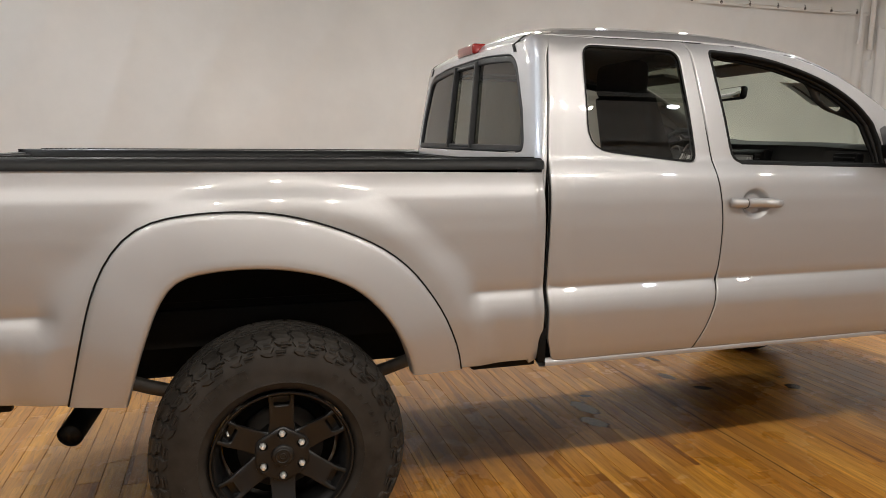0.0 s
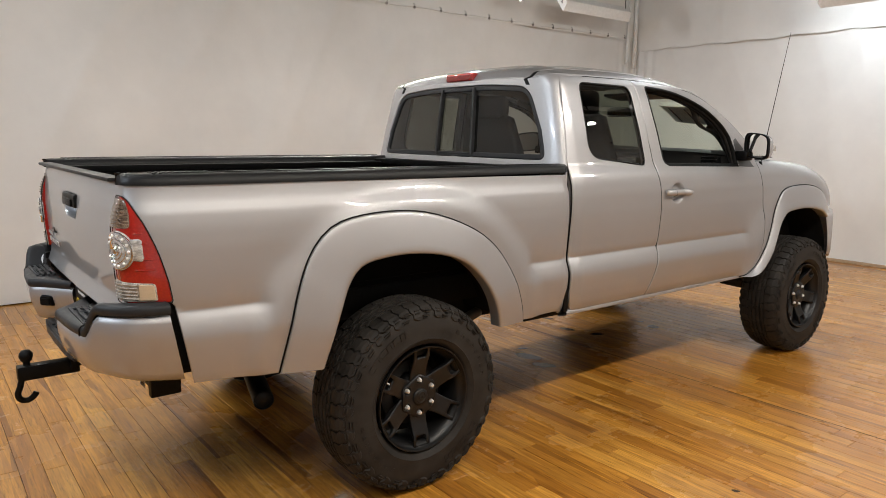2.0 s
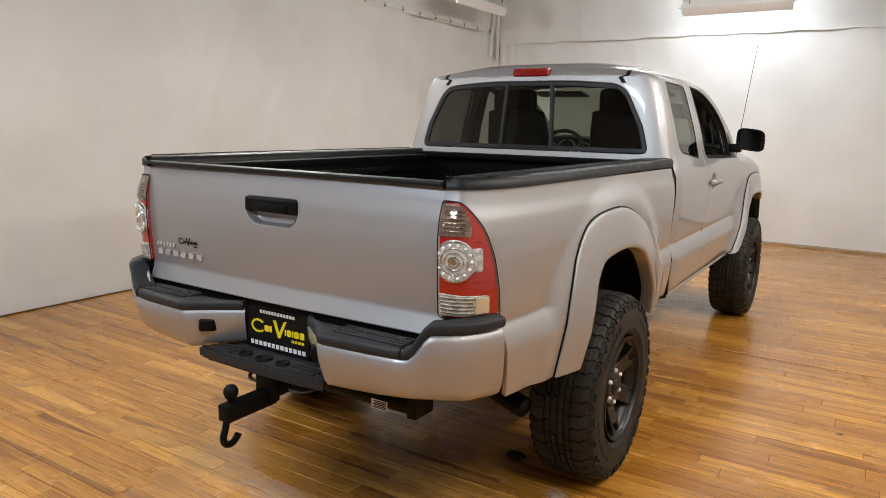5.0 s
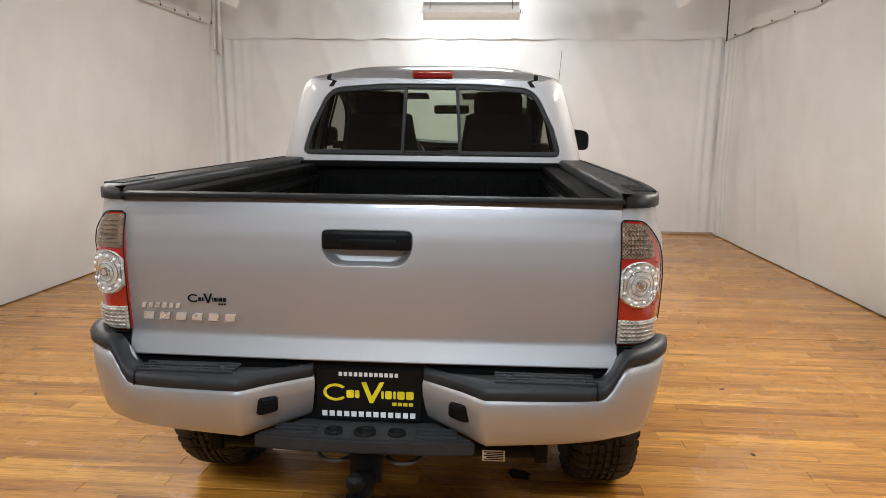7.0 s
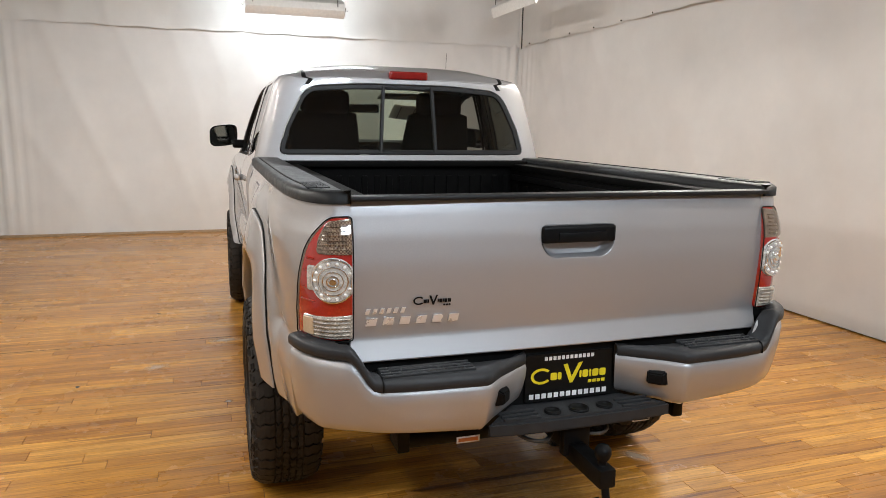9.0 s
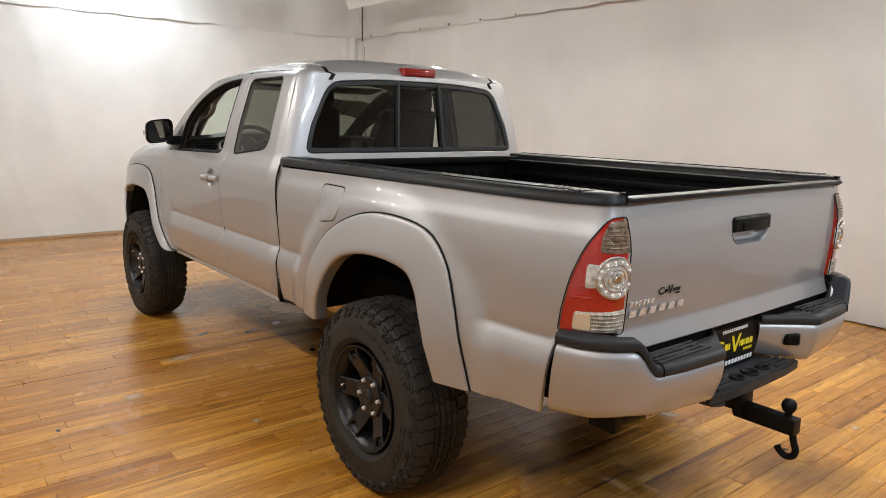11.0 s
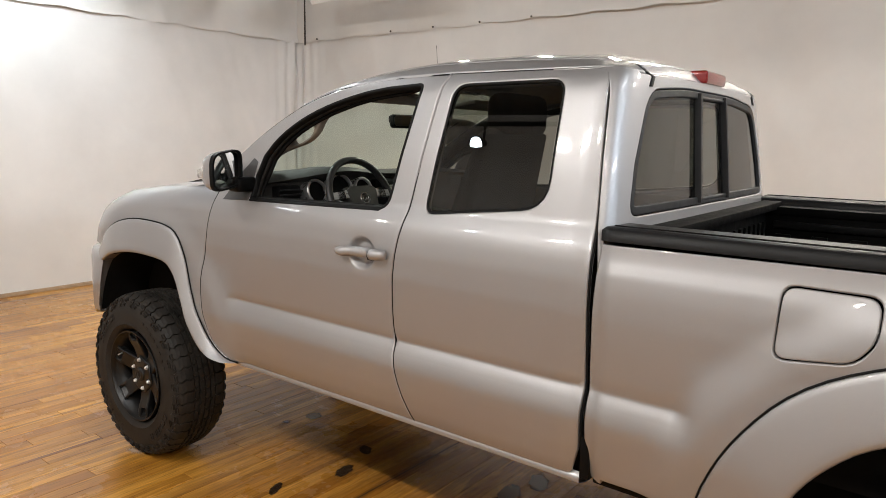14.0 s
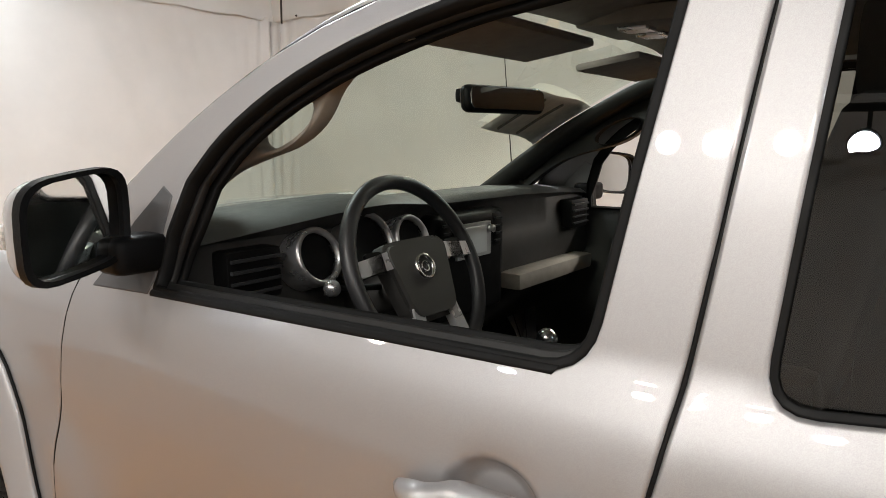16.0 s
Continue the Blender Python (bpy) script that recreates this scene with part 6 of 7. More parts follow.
# ---------------------------------------------------------------- mirrors and aerial
for sign in (-1, 1):
    rows = []
    for t in np.linspace(0, 1, 12):
        # shell from its open rear edge forwards
        k = math.sqrt(max(0.0, 1 - (t * 0.98) ** 2.4))
        row = []
        for a in np.linspace(0, 2 * math.pi, 29)[:-1]:
            c, s = math.cos(a), math.sin(a)
            e = 0.5
            uu = math.copysign(abs(c) ** e, c) * 0.096 * (0.35 + 0.65 * k)
            vv = math.copysign(abs(s) ** e, s) * 0.074 * (0.25 + 0.75 * k)
            row.append((2.408 + 0.105 * t - 0.040 * (uu / 0.096), sign * (0.960 + uu), 1.425 + vv - 0.010 * (uu / 0.096)))
        rows.append(row)
    bm = bmesh.new()
    bm.from_mesh(loft(rows, close_v=True))
    bmesh.ops.recalc_face_normals(bm, faces=bm.faces[:])
    mir = part("door_mirror", bm, [PAINT, BLACK], truck, "silver-backed door mirror with black rim")
    ringo = rows[0]
    ringi = [(p[0] - 0.004, sign * (0.960 + (abs(p[1]) - 0.960) * 0.90), 1.425 + (p[2] - 1.425) * 0.90) for p in ringo]
    deep = [(p[0] + 0.018, p[1], p[2]) for p in ringi]
    fro = [(p[0] + 0.012, sign * (0.960 + (abs(p[1]) - 0.960) * 1.015), 1.425 + (p[2] - 1.425) * 1.015) for p in ringo]
    bm = bmesh.new()
    bm.from_mesh(loft([fro, [(p[0] - 0.006, p[1], p[2]) for p in ringo], ringi, deep], close_v=True))
    bmesh.ops.recalc_face_normals(bm, faces=bm.faces[:])
    part("mirror_rim", bm, BLACK, mir, sharp=50)
    gl0 = [(2.424 + 0.90 * (p[0] - 2.424), p[1], p[2]) for p in deep]
    bm = bmesh.new()
    f = bm.faces.new([bm.verts.new(p) for p in gl0])
    f.normal_update()
    if f.normal.x > 0:
        f.normal_flip()
    part("mirror_glass", bm, MIRROR, mir, "mirror glass", smooth=False)
    bm = bmesh.new()
    box(bm, (2.425, min(sign * 0.80, sign * 0.90), 1.335), (2.50, max(sign * 0.80, sign * 0.90), 1.395), 0.018, 3)
    part("mirror_arm", bm, BLACK, mir, sharp=50)
    bm = bmesh.new()
    box(bm, (2.44, min(sign * 1.030, sign * 1.048), 1.395), (2.475, max(sign * 1.030, sign * 1.048), 1.430), 0.006)
    part("side_repeater", bm, LENS_CLEAR, mir, "clear side repeater", sharp=50)
base = Vector((2.745, -0.815, 1.305))
part("aerial", tube(bmesh.new(), [base, base + Vector((0.058, -0.032, 0.41)), base + Vector((0.117, -0.065, 0.82))], [0.0028, 0.0022, 0.0014], 6), SEAL, truck, "thin black aerial rod")
part("aerial_base", tube(bmesh.new(), [base - Vector((0, 0, 0.02)), base + Vector((0, 0, 0.02))], [0.016, 0.008], 10), BLACK, truck)

# ---------------------------------------------------------------- cab interior
def seat(y):
    bm = bmesh.new()
    box(bm, (1.62, y - 0.25, 0.90), (2.12, y + 0.25, 1.04), 0.05, 3)
    s = part("seat", bm, FABRIC, truck, "grey cloth front seat", sharp=60)
    rows = []
    for t in np.linspace(0, 1, 9):
        z = 0.98 + 0.60 * t
        x = 1.66 - 0.17 * t
        hw = 0.25 - 0.05 * t ** 2
        th = 0.075 - 0.03 * t
        row = []
        for a in np.linspace(0, 2 * math.pi, 25)[:-1]:
            c, sn = math.cos(a), math.sin(a)
            row.append((x + math.copysign(abs(c) ** 0.6, c) * th, y + math.copysign(abs(sn) ** 0.5, sn) * hw, z))
        rows.append(row)
    rows.append([(r[0] * 0.5 + 1.49 * 0.5, y + (r[1] - y) * 0.6, 1.61) for r in rows[-1]])
    bm = bmesh.new()
    bm.from_mesh(loft(rows, close_v=True))
    bm.verts.ensure_lookup_table()
    bm.faces.new([bm.verts[len(bm.verts) - 24 + k] for k in range(24)])
    bmesh.ops.recalc_face_normals(bm, faces=bm.faces[:])
    part("backrest", bm, FABRIC, s, sharp=60)
    bm = bmesh.new()
    box(bm, (1.425, y - 0.15, 1.575), (1.525, y + 0.15, 1.725), 0.05, 4)
    part("headrest", bm, FABRIC, s, sharp=60)
    for d in (-0.06, 0.06):
        part("headrest_post", tube(bmesh.new(), [(1.48, y + d, 1.56), (1.475, y + d, 1.66)], 0.006, 8), CHROME, s)


seat(0.37)
seat(-0.37)
bm = bmesh.new()
box(bm, (0.95, -0.72, 0.66), (2.85, 0.72, 0.72), 0.01)
part("cab_floor", bm, DASH, truck, sharp=50)
bm = bmesh.new()
box(bm, (0.93, -0.76, 0.70), (0.97, 0.76, 1.33), 0.01)
part("rear_bulkhead", bm, DASH, truck, sharp=50)
rows = []
for x in np.linspace(0.98, 2.06, 12):
    rows.append([(x, y, roof_surf(x, y)[2] - 0.045) for y in np.linspace(-0.62, 0.62, 15)])
bm = bmesh.new()
bm.from_mesh(loft(rows))
part("headliner", bm, LINER, truck, "grey fabric headliner")
for sign in (-1, 1):
    # inner door card
    bm = bmesh.new()
    rows = [[(x, sign * yy, z) for yy, z in ((0.80, 0.70), (0.775, 0.90), (0.755, 1.0), (0.76, 1.10), (0.78, 1.20), (0.765, 1.27), (0.79, 1.305), (0.81, 1.308))] for x in np.linspace(1.0, 2.62, 10)]
    bm.from_mesh(loft(rows))
    bmesh.ops.recalc_face_normals(bm, faces=bm.faces[:])
    part("door_card", bm, DASH, truck, "charcoal inner door panel")
    # pillar trim with a grab handle; far one coloured dark in place of shade
    rows = []
    for t in np.linspace(0, 1, 14):
        x = 2.12 + 0.65 * t
        a, b = Vector(roof_surf(x, sign * roof_edge(x, 0.84))), Vector(roof_surf(x, sign * roof_edge(x, 0.96)))
        n = Vector((-0.25, -sign * 0.55, -0.6)).normalized()
        rows.append([a + n * 0.022, a + n * 0.042, (a + b) / 2 + n * 0.056, b + n * 0.05, b + n * 0.024])
    bm = bmesh.new()
    bm.from_mesh(loft([[tuple(p) for p in r] for r in rows]))
    bmesh.ops.recalc_face_normals(bm, faces=bm.faces[:])
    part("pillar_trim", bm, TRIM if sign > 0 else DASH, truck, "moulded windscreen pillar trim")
    # moulded grab handle: a plate with an oval opening; far one darkened for shade
    edge = smooth_path([(2.62, 1.36), (2.53, 1.435), (2.45, 1.482), (2.36, 1.508), (2.27, 1.530), (2.205, 1.568), (2.165, 1.625), (2.09, 1.662), (2.01, 1.675)], 2)
    top = [(2.03, 1.735), (2.25, 1.662), (2.45, 1.550), (2.63, 1.42)]
    oval = [np.array((2.285 + 0.080 * math.cos(a) * 0.92 + 0.031 * math.sin(a) * 0.38, 1.567 - 0.080 * math.cos(a) * 0.38 + 0.031 * math.sin(a) * 0.92)) for a in np.linspace(0, 2 * math.pi, 25)[:-1]]
    plate_s = lambda x, z, sign=sign: (x, sign * (0.705 - 0.09 * (1.68 - z)), z)
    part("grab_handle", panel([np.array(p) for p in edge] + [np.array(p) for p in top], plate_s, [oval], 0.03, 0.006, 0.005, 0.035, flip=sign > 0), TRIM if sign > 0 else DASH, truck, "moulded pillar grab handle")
    bm = bmesh.new()
    box(bm, (2.02, min(sign * 0.12, sign * 0.50), 1.725), (2.18, max(sign * 0.12, sign * 0.50), 1.743), 0.008)
    bmesh.ops.rotate(bm, cent=(2.02, 0, 1.755), matrix=Matrix.Rotation(radians(8), 3, "Y"), verts=bm.verts[:])
    part("sun_visor", bm, LINER, truck, "grey sun visor", sharp=50)
    bm = bmesh.new()
    box(bm, (1.50, min(sign * 0.70, sign * 0.755), 0.75), (1.60, max(sign * 0.70, sign * 0.755), 1.33), 0.02)
    part("door_pillar_trim", bm, DASH, truck, sharp=50)
bm = bmesh.new()
box(bm, (1.80, -0.11, 1.765), (2.07, 0.11, 1.80), 0.012)
part("overhead_console", bm, TRIM, truck, "taupe overhead console", sharp=50)
for s in (-1, 1):
    bm = bmesh.new()
    box(bm, (1.93, s * 0.05 - 0.03, 1.758), (1.99, s * 0.05 + 0.03, 1.768), 0.004)
    part("map_light", bm, SATIN, truck, sharp=50)

# dashboard: lofted body with hood over the dials
def dash_row(y):
    hood = math.exp(-((y - 0.37) / 0.20) ** 2)
    edge = 0.02 * (abs(y) / 0.75) ** 3
    return [(2.98, y, 1.255), (2.72, y, 1.300 + 0.012 * hood), (2.55, y, 1.315 + 0.022 * hood - edge), (2.46 - 0.05 * hood, y, 1.312 + 0.028 * hood - edge), (2.435 - 0.065 * hood, y, 1.298 + 0.026 * hood - edge),
            (2.455 - 0.01 * hood, y, 1.275), (2.44, y, 1.19), (2.425, y, 1.10), (2.46, y, 1.04), (2.50, y, 0.96), (2.62, y, 0.85)]


bm = bmesh.new()
bm.from_mesh(loft([dash_row(y) for y in np.linspace(-0.775, 0.775, 40)]))
bmesh.ops.recalc_face_normals(bm, faces=bm.faces[:])
dash = part("dashboard", bm, DASH, truck, "charcoal moulded dashboard", sharp=60)
dash.location = (0, 0, 0.088)
bm = bmesh.new()
box(bm, (2.405, -0.19, 1.00), (2.47, 0.13, 1.275), 0.025, 3)
part("centre_console", bm, BLACK, dash, "black centre console with radio", sharp=50)
bm = bmesh.new()
box(bm, (2.398, -0.11, 1.155), (2.41, 0.045, 1.245), 0.004)
part("radio", bm, simple("radio_silver", (0.30, 0.30, 0.30), 0.35), dash, sharp=50)
bm = bmesh.new()
box(bm, (2.394, -0.085, 1.165), (2.402, 0.02, 1.236), 0.003)
part("radio_screen", bm, simple("grey_screen", (0.55, 0.56, 0.56), 0.15, vary=0.02, bump_by=0), dash, "pale radio display", sharp=50)
for y, z in ((0.033, 1.225), (0.033, 1.175), (-0.10, 1.225)):
    me = lathe([(0.0, 0.012), (0.010, 0.012), (0.012, 0.0)], "z", 14)
    ob = part("radio_knob", me, SATIN, dash)
    ob.matrix_local = pose(2.396, y, z, 0, -90, 0)
for y0, y1 in ((-0.17, -0.125), (0.065, 0.11), (0.60, 0.72), (-0.72, -0.60)):
    bm = bmesh.new()
    box(bm, (2.402, y0, 1.17), (2.45, y1, 1.265), 0.01)
    part("air_vent", bm, BLACK, dash, sharp=50)
    for z in (1.185, 1.205, 1.225, 1.245):
        bm = bmesh.new()
        box(bm, (2.396, y0 + 0.006, z), (2.41, y1 - 0.006, z + 0.006), 0.001)
        part("vent_slat", bm, BLACKGREY, dash, smooth=False)
for y, z, r in ((0.52, 1.232, 0.052), (0.375, 1.238, 0.066), (0.235, 1.232, 0.052)):
    me = lathe([(r - 0.006, 0.004), (r - 0.004, 0.014), (r + 0.002, 0.016), (r + 0.006, 0.010), (r + 0.006, -0.05)], "z", 30)
    ob = part("dial_ring", me, SATIN, dash, "silver instrument ring")
    ob.matrix_local = pose(2.398, y, z, 0, -72, 0)
    me = lathe([(0.0, 0.0), (r - 0.004, 0.0)], "z", 24)
    ob = part("dial_face", me, SEAL, dash)
    ob.matrix_local = pose(2.402, y, z, 0, -72, 0)
bm = bmesh.new()
box(bm, (2.37, -0.70, 1.035), (2.45, -0.22, 1.085), 0.015)
part("glovebox_trim", bm, TRIM, dash, "taupe lower dashboard trim", sharp=50)
bm = bmesh.new()
box(bm, (1.75, -0.12, 0.70), (2.45, 0.12, 0.90), 0.03)
part("floor_console", bm, DASH, truck, sharp=50)
part("gear_lever", tube(bmesh.new(), [(2.20, 0.0, 0.88), (2.17, 0.0, 1.06)], [0.012, 0.010], 10), SATIN, truck)
bm = bmesh.new()
bmesh.ops.create_uvsphere(bm, u_segments=14, v_segments=10, radius=0.026, matrix=Matrix.Translation((2.168, 0, 1.075)))
part("gear_knob", bm, CHROME, truck)

# steering wheel
wheel_m = pose(2.262, 0.372, 1.290, 0, -66, 0)
rows = []
for a in np.linspace(0, 2 * math.pi, 49)[:-1]:
    rows.append([((0.185 + 0.0155 * math.cos(b)) * math.cos(a), (0.185 + 0.0155 * math.cos(b)) * math.sin(a), 0.0155 * math.sin(b)) for b in np.linspace(0, 2 * math.pi, 11)[:-1]])
me = loft(rows, close_u=True, close_v=True)
steer = part("steering_wheel", me, simple("black_leather", (0.02, 0.02, 0.021), 0.42, bump_by=0.3, bump_scale=400), truck, "black leather steering wheel with silver spokes")
steer.matrix_local = wheel_m
bm = slab(rounded([(-0.105, -0.070, 0.035), (-0.105, 0.070, 0.035), (0.062, 0.104, 0.04), (0.062, -0.104, 0.04)]), lambda u, v, w: (u, v, -0.035 + w), 0.05)
bmesh.ops.bevel(bm, geom=bm.edges[:], offset=0.010, segments=2, affect="EDGES")
part("airbag_cover", bm, DASH, steer, sharp=50)
for pts0 in ([(0.01, 0.08), (0.045, 0.08), (0.035, 0.172), (0.005, 0.172)], [(0.01, -0.08), (0.045, -0.08), (0.035, -0.172), (0.005, -0.172)], [(-0.07, 0.035), (-0.07, 0.065), (-0.168, 0.085), (-0.175, 0.055)], [(-0.07, -0.035), (-0.07, -0.065), (-0.168, -0.085), (-0.175, -0.055)]):
    part("spoke_trim", slab(pts0, lambda u, v, w: (u, v, -0.008 + w), 0.018), BADGE, steer, "silver spoke", smooth=False)
for v in (0.125, -0.125):
    part("button_pad", slab(rounded([(0.005, v - 0.022, 0.008), (0.048, v - 0.022, 0.008), (0.048, v + 0.022, 0.008), (0.005, v + 0.022, 0.008)]), lambda u, w2, w: (u, w2, 0.004 + w), 0.006), BLACK, steer, smooth=False)
me = lathe([(0.021, 0.014), (0.021, 0.021), (0.027, 0.021), (0.027, 0.014)], "z", 24)
part("wheel_emblem", me, CHROME, steer, "plain chrome oval emblem")
me = lathe([(0.008, 0.016), (0.008, 0.0195), (0.012, 0.0195), (0.012, 0.016)], "z", 18)
part("wheel_emblem", me, CHROME, steer)
part("steering_column", tube(bmesh.new(), [(2.30, 0.372, 1.255), (2.45, 0.372, 1.19)], 0.045, 14), DASH, truck)
part("indicator_stalk", tube(bmesh.new(), [(2.33, 0.40, 1.25), (2.31, 0.56, 1.275)], [0.007, 0.006], 8), BLACK, truck)
bm = bmesh.new()
bmesh.ops.create_uvsphere(bm, u_segments=14, v_segments=10, radius=0.016, matrix=Matrix.Translation((2.31, 0.565, 1.277)))
part("stalk_knob", bm, SATIN, truck)
# rear-view mirror
bm = bmesh.new()
box(bm, (2.30, -0.165, 1.606), (2.335, 0.105, 1.670), 0.022, 4)
rv_turn = Matrix.Translation((2.315, -0.03, 1.638)) @ pose(0, 0, 0, 0, 6, -13) @ Matrix.Translation((-2.315, 0.03, -1.638))
bmesh.ops.transform(bm, matrix=rv_turn, verts=bm.verts[:])
rv = part("rear_view_mirror", bm, BLACK, truck, "black rear-view mirror", sharp=60)
part("mirror_stalk", tube(bmesh.new(), [(2.33, 0.0, 1.64), (2.38, 0.0, 1.66)], 0.012, 8), BLACK, rv)
bm = bmesh.new()
box(bm, (2.36, -0.03, 1.63), (2.40, 0.06, 1.665), 0.01)
part("mirror_mount", bm, BLACK, rv, sharp=50)
part("mirror_glass", slab(rounded([(-0.155, 1.613, 0.018), (0.095, 1.613, 0.018), (0.095, 1.663, 0.018), (-0.155, 1.663, 0.018)]), lambda u, v, w: tuple(rv_turn @ Vector((2.2995 - w, u, v))), 0.002), MIRROR, rv, smooth=False)
# paper sheet behind the windscreen on the passenger side
PAPER = simple("window_sticker", (0.72, 0.68, 0.60), 0.7)
sheet = []
for i in range(7):
    row = []
    for j in range(7):
        x, y = 2.36 + 0.20 * i / 6, -0.30 - 0.32 * j / 6
        z = roof_surf(x, y)[2] - 0.012 - 0.006 * math.sin(j * 0.9)
        row.append((x, y, z))
    sheet.append(row)
bm = bmesh.new()
bm.from_mesh(loft(sheet))
r = bmesh.ops.solidify(bm, geom=bm.faces[:], thickness=0.0006)
part("paper_sheet", bm, PAPER, truck, "paper sheet stuck inside the windscreen")
for i0 in (0.15, 0.55):
    pts0 = [(2.38 + 0.16 * t, -0.32 - 0.28 * i0, roof_surf(2.38 + 0.16 * t, -0.32 - 0.28 * i0)[2] - 0.022) for t in np.linspace(0, 1, 4)]
    part("paper_bar", tube(bmesh.new(), pts0, 0.004, 4), simple("ink_grey", (0.18, 0.17, 0.15), 0.7), truck)

# ---------------------------------------------------------------- fittings of the room
def shop_light(place, length, along, watts, label, tilt=(0, 0, -1), colour=(0.93, 0.97, 1.0), thin=0.06, lit=True):
    """A hanging fluorescent fitting: white trough with folded lips, end caps, two tubes, hanger rods. The tubes face along tilt."""
    x, y, z = place
    t = thing("ceiling_light", label, "ceiling light", place, "fluorescent fittings")
    face = Vector(tilt).normalized()
    run = Vector((1, 0, 0)) if along == "x" else Vector((0, 1, 0))
    side = run.cross(face).normalized()

    def at(u, v, w):
        """u along the tubes, v across, w out of the trough's mouth."""
        return run * u + side * v + face * w
    h = length / 2
    prof = [(-0.115, 0.028), (-0.105, 0.030), (-0.070, -0.035), (-0.040, -0.060), (0.040, -0.060), (0.070, -0.035), (0.105, 0.030), (0.115, 0.028),
            (0.075, -0.042), (0.042, -0.072), (-0.042, -0.072), (-0.075, -0.042)]
    bm = bmesh.new()
    bm.from_mesh(loft([[tuple(at(u, v, w)) for v, w in prof] for u in (-h, h)], close_v=True))
    bmesh.ops.recalc_face_normals(bm, faces=bm.faces[:])
    part("trough", bm, WHITE, t, "white enamelled trough", sharp=30)
    for s in (-1, 1):
        pts0 = [(-0.117, 0.034), (-0.076, -0.074), (0.076, -0.074), (0.117, 0.034)]
        bm = slab(pts0, lambda u, v, w, s=s: tuple(at(s * (h + w), u, v)), 0.008)
        part("end_cap", bm, WHITE, t, smooth=False)
        part("tube", tube(bmesh.new(), [tuple(at(-h + 0.02, s * 0.035, -0.022)), tuple(at(h - 0.02, s * 0.035, -0.022))], 0.016, 10), TUBE if lit else WHITE, t, "glowing fluorescent tube" if lit else "unlit white fluorescent tube")
        p = at(s * h * 0.86, 0, -0.074)
        part("hanger", tube(bmesh.new(), [tuple(p), (p[0], p[1], ROOM_Z + 0.1 - z)], 0.005, 6), STEEL, t)
        q = at(s * (h + 0.02), 0.0, -0.05)
        part("hanger_hook", tube(bmesh.new(), [tuple(q), tuple(q + Vector((0, 0, -0.05))), tuple(q + run * s * 0.03 + Vector((0, 0, -0.03)))], 0.004, 6), STEEL, t)
    c = Vector(place) + face * 0.005
    across = along == "y" and face.z < -0.99
    if lit:
        area_lamp("fluorescent_lamp", c, c + face, thin if across else length, length if across else thin, watts, colour)
    return t


shop_light((6.38, -0.03, 2.985), 1.22, "y", 10, "white fluorescent fitting turned towards the end wall", tilt=(1.0, 0, -0.12), colour=(0.82, 0.92, 1.0))
shop_light((5.6, 3.05, 3.10), 1.25, "x", 0, "unlit white fluorescent fitting turned towards the side curtain", tilt=(0, 0.8, -0.6), lit=False)
shop_light((5.2, -2.55, 3.02), 1.25, "x", 0, "unlit white fluorescent fitting turned towards the opposite curtain", tilt=(0, -0.8, -0.6), lit=False)
shop_light((-4.6, 0.0, 3.20), 1.25, "y", 84, "white fluorescent fitting hanging near the rear end wall", tilt=(1.0, 0, -0.22), colour=(0.76, 0.88, 1.0), thin=0.05)
for x, y, watts in ((-2.0, 0.0, 24), (4.3, 0.0, 42)):
    shop_light((x, y, 3.45), 1.25, "y", watts, "white fluorescent fitting hanging under the ceiling", thin=0.12)


def flood(place, target, cool, face):
    t = thing("flood_lamp", "round flood lamp with a bright face on a rail", "flood lamp", place, "flood lamps on the side rails")
    m = look(place, target)
    t.matrix_world = m
    top = m.inverted() @ Vector((place[0], place[1] + math.copysign(0.02, place[1]), 3.33))
    part("housing", lathe([(0.0, 0.14), (0.03, 0.14), (0.036, 0.10), (0.062, 0.02), (0.069, -0.005), (0.063, -0.008), (0.057, 0.004)], "z", 24), BLACK, t, "dark lamp housing", sharp=40)
    part("lamp_face", lathe([(0.0, 0.0), (0.056, 0.0)], "z", 24), BULB_C if cool else face, t, "glowing lamp face")
    part("bracket", tube(bmesh.new(), [(0, 0, 0.12), top], 0.010, 8), BLACK, t)
    return t


for sgn, yl in ((1, 3.15), (-1, -3.05)):
    for k, x in enumerate((-2.6, -1.9, -1.2, -0.5, 0.2, 0.9, 1.75, 2.05, 2.35, 2.6, 3.4, 4.4)):
        flood((x, yl, 3.12), (x * 0.8 + 0.3, 0.0, 0.9), k in (6, 2, 10), BULB_L if sgn > 0 else BULB_W)
    rail = tube(bmesh.new(), [(-3.2, yl + sgn * 0.02, 3.33), (5.4, yl + sgn * 0.02, 3.33)], 0.02, 8)
    for x in (-3.0, -0.5, 2.0, 4.5):
        tube(rail, [(x, yl + sgn * 0.02, 3.33), (x, yl + sgn * 0.02, ROOM_Z + 0.1)], 0.008, 6)
    tagged(part("lamp_rail", rail, BLACK), "dark metal rail carrying the flood lamps", "lamp rail")
    for x0 in (-2.6, -1.2, 1.75, 2.35, 3.4) if sgn > 0 else (-1.9, -0.5, 0.9, 2.05, 3.4):
        spot_lamp("flood_light", (x0, yl - sgn * 0.05, 3.08), (x0 * 0.8 + 0.3, 0, 1.5) if x0 < 3 else (7.2, -sgn * 1.4, 2.0), (50 if x0 > 3 else 38), (0.95, 0.96, 1.0) if x0 > 3 else (1.0, 0.92, 0.82) if sgn < 0 else (1.0, 0.94, 0.88), 140 if sgn > 0 else 150, 0.055)

